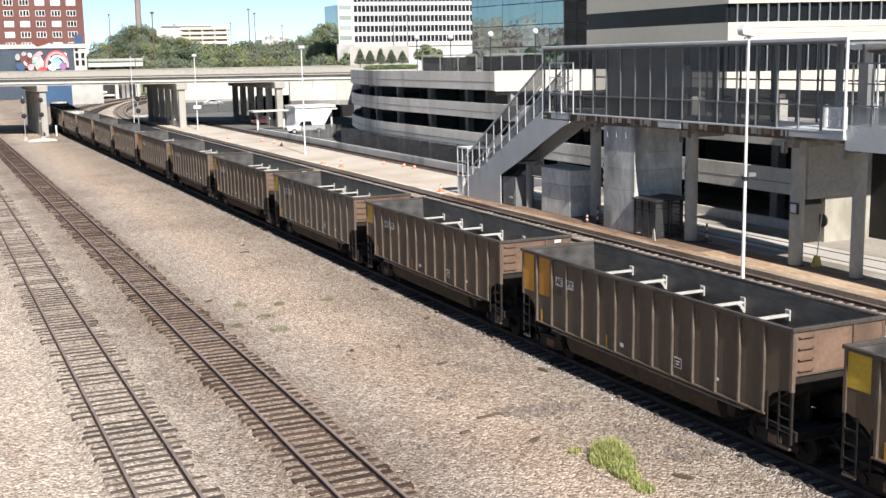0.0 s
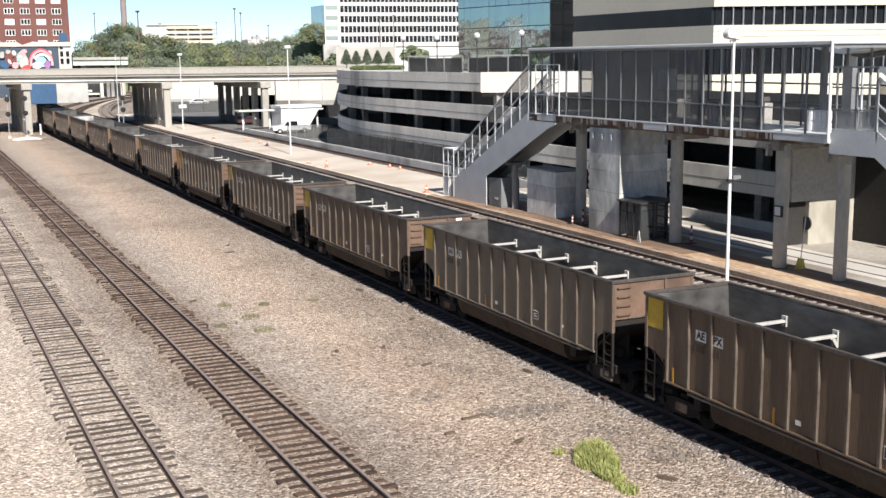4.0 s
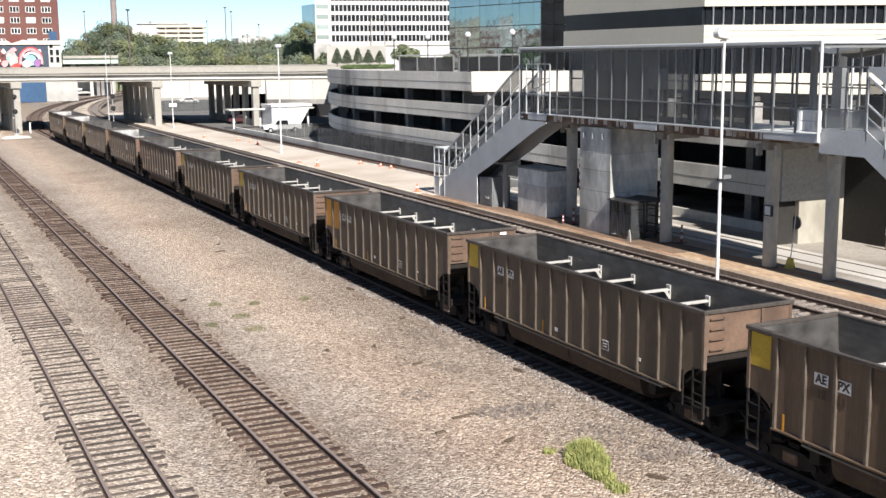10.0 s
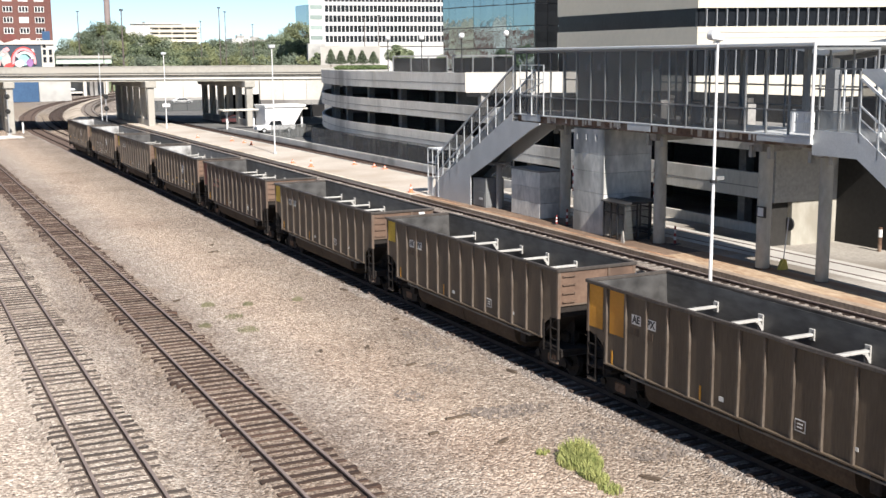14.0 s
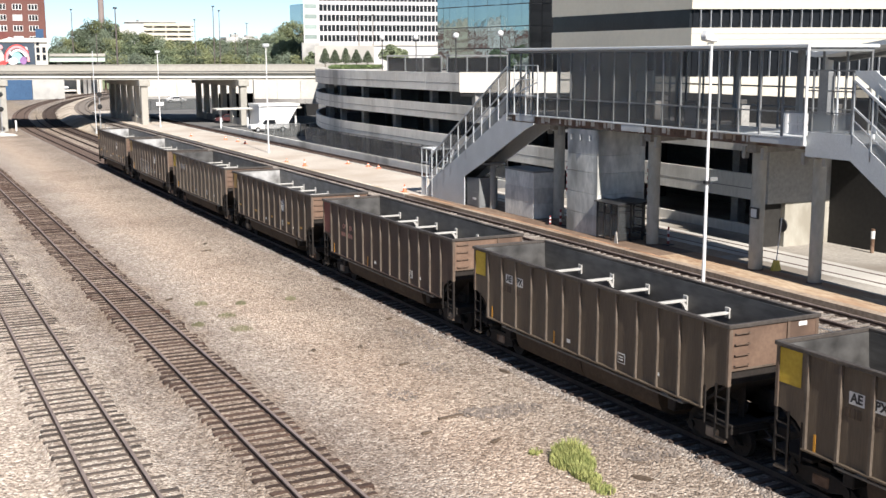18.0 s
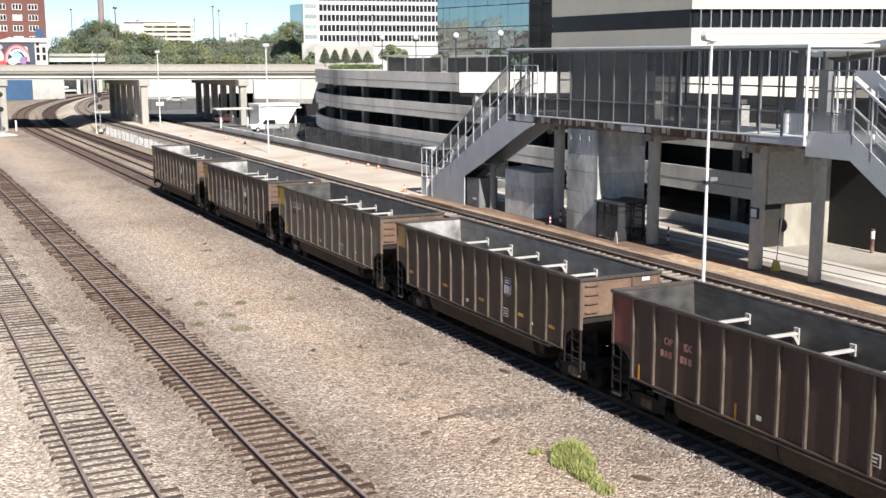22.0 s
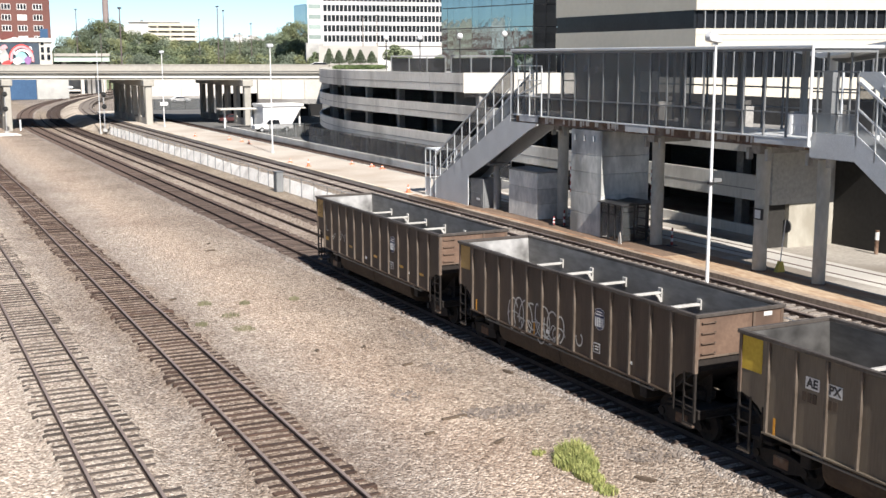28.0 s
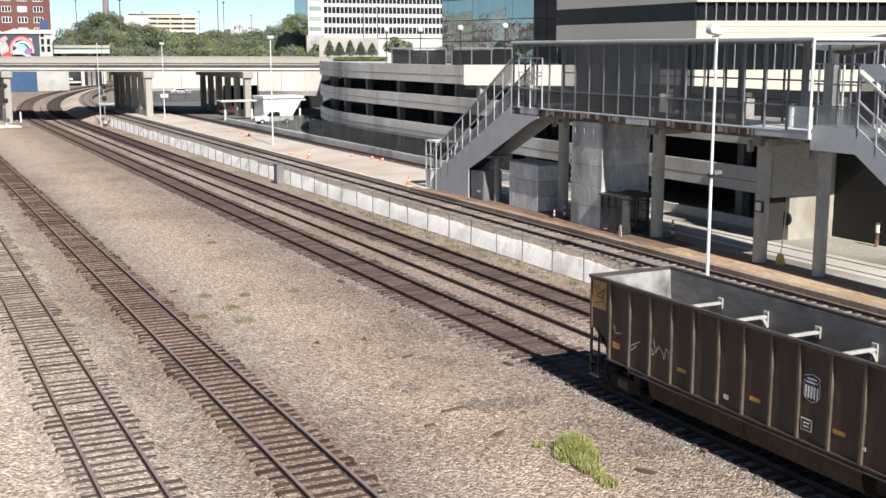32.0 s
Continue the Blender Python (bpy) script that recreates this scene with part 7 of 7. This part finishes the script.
part("cap", box(B(), -0.13, 0.13, -0.07, 0.07, 1.7, 1.78), STEELDARK, mp_)

# ---- weeds and debris in the yard ----
wd = random.Random(9)


def weed(name, label, x, y, rx, ry, h, n, material=GRASS):
    bm = B()
    for _ in range(n):
        a, f = wd.uniform(0, math.tau), math.sqrt(wd.random())
        px, py = x + rx * f * math.cos(a), y + ry * f * math.sin(a)
        hh = h * (1.15 - 0.6 * f) * wd.uniform(0.5, 1.1)
        lean = Vector((wd.uniform(-0.3, 0.3), wd.uniform(-0.3, 0.3), 0)) * hh
        w = Vector((wd.uniform(-1, 1), wd.uniform(-1, 1), 0)).normalized() * wd.uniform(0.008, 0.018)
        p = Vector((px, py, GZ))
        m_ = p + lean * 0.5 + Vector((0, 0, hh * 0.65))
        t_ = p + lean * 1.4 + Vector((0, 0, hh))
        v = [bm.verts.new(q) for q in (p - w, p + w, m_ + w, m_ - w)]
        bm.faces.new(v)
        bm.faces.new((v[3], v[2], bm.verts.new(t_)))
    solid(name, bm, material, label, "weed", kind="stuff")


LUSH = "bright yellow-green weeds growing in the gravel"
weed("weed_clump", LUSH, 16.9, 25.85, 0.5, 0.6, 0.62, 1500)
weed("weed_clump", LUSH, 16.75, 25.5, 0.62, 0.75, 0.42, 1100)
weed("weed_clump", LUSH, 16.5, 24.5, 0.3, 0.65, 0.36, 620)
weed("weed_clump", "thin weeds growing in the gravel", 16.4, 23.5, 0.3, 0.45, 0.24, 200)
weed("weed_clump", "thin weeds growing in the gravel", 16.25, 26.7, 0.22, 0.2, 0.25, 70)
TUFTS = ((12.72, 50.82, 0.35), (13.16, 47.97, 0.4), (13.0, 45.27, 0.5), (16.83, 50.01, 0.25), (11.59, 46.79, 0.3), (14.44, 50.13, 0.25))
SCRAPS = ((16.81, 65.26, 0.7, 20), (17.4, 67.81, 0.35, 60), (19.64, 51.23, 0.5, 110), (11.68, 52.55, 0.4, 40), (14.53, 40.52, 0.3, 80), (16.85, 37.13, 0.45, 15), (15.57, 30.75, 0.9, 5), (15.74, 28.12, 0.45, 30), (16.38, 40.21, 0.35, 70), (19.34, 44.15, 0.3, 30), (19.72, 34.62, 0.5, 100), (14.2, 29.7, 0.35, 10), (17.82, 23.69, 0.6, 120))
DRY = surf("dry_weed", (0.13, 0.125, 0.075), (0.24, 0.225, 0.14), 2.0, 9, 0.9, 0, 0, 0, world_space=True)
for x, y, s in TUFTS:
    weed("dry_weed_tuft", "dull green tuft of weeds in the gravel", x, y, s, s, 0.22, 150, DRY)
for k in range(22):
    weed("dry_weed_tuft", "dull green tuft of weeds beside the retaining wall", 29.3 + wd.uniform(-0.5, 0.5), 44 + k * 1.7, 0.3, 0.5, 0.26, 70, DRY)
for x, y, l, a in SCRAPS:
    db = thing("timber_scrap", "dark splintered timber scrap on the gravel", "debris", pose(x, y, GZ, 0, 0, a), "yard debris")
    part("board", chamfer(box(B(), -l / 2, l / 2, -0.06, 0.06, 0.0, 0.07), 0.012), BARK, db)
    part("splinter", box(B(), -l / 3, l / 4, 0.08, 0.12, 0.0, 0.04), BARK, db)
dark = B()
for cx, cy, rx, ry, n in ((17.5, 30.5, 1.3, 0.6, 260), (16.5, 30.9, 0.7, 0.4, 90), (19.2, 25.2, 0.9, 0.7, 160), (18.6, 27.2, 0.9, 1.2, 140), (17.7, 36.2, 0.6, 0.8, 60), (15.2, 33.6, 0.5, 0.7, 50), (18.9, 40.5, 0.6, 2.0, 120)):
    for _ in range(n):
        a, f = wd.uniform(0, math.tau), math.sqrt(wd.random())
        q, r_ = wd.uniform(0.03, 0.075), wd.uniform(0, math.tau)
        c = Vector((cx + rx * f * math.cos(a), cy + ry * f * math.sin(a), GZ + q * 0.35))
        v = [dark.verts.new(c + Vector((math.cos(r_ + k * math.tau / 5), math.sin(r_ + k * math.tau / 5), wd.uniform(-0.3, 0.2))) * q * wd.uniform(0.7, 1.3)) for k in range(5)]
        top_v = dark.verts.new(c + Vector((wd.uniform(-0.3, 0.3), wd.uniform(-0.3, 0.3), 0.75)) * q)
        for k in range(5):
            dark.faces.new((v[k], v[(k + 1) % 5], top_v))
solid("dark_stones", dark, surf("dark_stone", (0.09, 0.075, 0.065), (0.22, 0.185, 0.16), 3.0, 9, 0.95, 0, 0, 0, world_space=True), "patches of dark coarse stone in the gravel", "stones", kind="stuff")
stones = B()
for _ in range(5200):
    x, y = wd.choice(((-3, 3.1), (6.6, 7.9), (12.0, 19.2), (12.0, 19.2), (12.0, 19.2))), 0
    px, py, s = wd.uniform(*x), 8 + 75 * wd.random() ** 1.6, wd.uniform(0.025, 0.06)
    c = Vector((px, py, GZ + s * 0.4))
    v = [stones.verts.new(c + Vector(q) * s * wd.uniform(0.7, 1.25)) for q in ((1, 0, 0), (0, 1, 0), (-1, 0, 0), (0, -1, 0), (0, 0, 0.8))]
    for i in range(4):
        stones.faces.new((v[i], v[(i + 1) % 4], v[4]))
solid("loose_stones", stones, surf("loose_stone", (0.24, 0.195, 0.155), (0.48, 0.41, 0.35), 3.0, 9, 0.95, 0, 0, 0, world_space=True), "loose pale stones scattered over the yard", "stones", kind="stuff")

# ---- the camera's own road bridge and the town behind it, seen in reflections only ----
ob_ = thing("camera_bridge", "concrete road bridge that carries the viewpoint", "bridge")
part("deck", box(B(), -80, 120, -14, -0.9, 8.6, 9.4), BRIDGEC, ob_)
part("parapet", box(B(), -80, 120, -0.9, -0.6, 8.6, 10.4), BRIDGEC, ob_)
for x in (-40, 0, 14.5, 46, 90):
    part("pier", box(B(), x - 0.6, x + 0.6, -12, -3, GZ, 8.6), BRIDGEC, ob_)
# blocks added behind and left of the view, only to be reflected
for k, (x, y, w, h) in enumerate(((-70, -120, 40, 22), (-20, -140, 30, 34), (25, -150, 45, 26), (80, -130, 35, 40), (-130, 20, 30, 15), (-120, 60, 30, 17), (-125, 95, 25, 14.5), (-140, 130, 30, 17.5), (-130, 170, 40, 16), (-190, 255, 45, 19), (-90, 440, 60, 19))):
    t_ = thing("town_building", "plain building added out of sight for reflections", "building")
    part("block_wall", box(B(), x, x + w, y, y + 25, -0.2, h), (BRICK, BEIGE, CONC)[k % 3], t_)
    part("roof", box(B(), x - 0.4, x + w + 0.4, y - 0.4, y + 25.4, h, h + 0.8), CONC, t_)


# unseen row of warehouses, turned to the sun and placed for the mirror glass
for k, (w, h, paint, trim_) in enumerate(((13, 19.0, CONC, WINDARK), (9, 20.5, BRICK, WINPALE), (8, 24.5, WHITE, BRICK), (7, 22.0, BRICK, WINPALE), (9, 24.0, BEIGE, BRICK), (14, 22.5, BRICK, WINPALE))):
    u0 = -30 + sum((13, 9, 8, 7, 9, 14)[:k])
    t_ = thing("warehouse", "unseen warehouse added for the mirror glass to reflect", "building", pose(-122 + u0 * 0.8, 340 + u0 * 0.6, 0, 0, 0, 36.87), "warehouse terrace")
    part("front_wall", box(B(), 0.05, w - 0.05, 0, 14, -0.3, h), paint, t_)
    part("cornice", box(B(), 0, w, -0.4, 0.3, h, h + 0.7), WHITE if k % 2 else CONC, t_)
    n = max(2, int(w / 2.2))
    for row in range(int(h / 3.6)):
        for c in range(n):
            x = w * (c + 0.5) / n
            part("window", box(B(), x - 0.6, x + 0.6, -0.12, 0.05, 1.5 + row * 3.6, 3.7 + row * 3.6), trim_, t_)


# ---- traffic on the viaduct ----
EASTBOUND = vehicle("saloon_car", "white saloon car driving along the viaduct", 0, 0, 0, 0, WHITE, False)
WESTBOUND = vehicle("hatchback_car", "white car driving away along the viaduct", 0, 0, 0, 0, WHITE, False)
FOLLOWER = vehicle("grey_car", "pale grey car driving along the viaduct", 0, 0, 0, 0, STEELPALE, False)
LAG = ((0, -0.95), (2.4, -0.75), (7.8, -0.22), (13.2, 0.0), (18.4, 0.17), (23.5, 0.14), (28.6, -0.02), (32, -0.12))


def lag(t):
    """How far the train is ahead of an even pace."""
    for (t0, a), (t1, b) in zip(LAG, LAG[1:]):
        if t <= t1:
            f = (t - t0) / (t1 - t0)
            return a + (b - a) * f
    return LAG[-1][1]


def motions():
    """The train rolls towards the camera's bridge, its wheels turning with it; cars drive over the viaduct."""
    stops = [0, 0.1, 0.2] + list(range(1, 32)) + [31.8, 31.9, 32]
    for i, car in enumerate(TRAIN):
        rows = []
        for t in stops:
            s = TAIL32 + SPEED * (32 - t) + lag(t) - i * SPACING - HALF
            x, y, h = track_at(s)
            rows.append((t, pose(x, y, 0, 0, 0, h)))
        walk(car, rows)
    turn = math.degrees(SPEED * 0.1 / 0.457)
    for w, a in WHEELS:
        walk(w, [(k / 10, pose(0, a, 0.457, k * turn)) for k in range(321)])
    road = math.degrees(math.atan(-0.66))
    for car, t0, x0, pace, lane in ((EASTBOUND, 25.0, 36.2, 8.2, 5.0), (WESTBOUND, 25.0, 33.6, -10.8, 14.0), (FOLLOWER, 30.8, 33.7, -10.6, 14.0)):
        rows = []
        for k in range(65):
            x = max(-140.0, min(62.5 if pace > 0 else 63.5, x0 + pace * (k / 2 - t0)))
            rows.append((k / 2, pose(x, front(x) + lane, 8.95, 0, 0, road if pace > 0 else road + 180)))
        walk(car, rows)


motions()
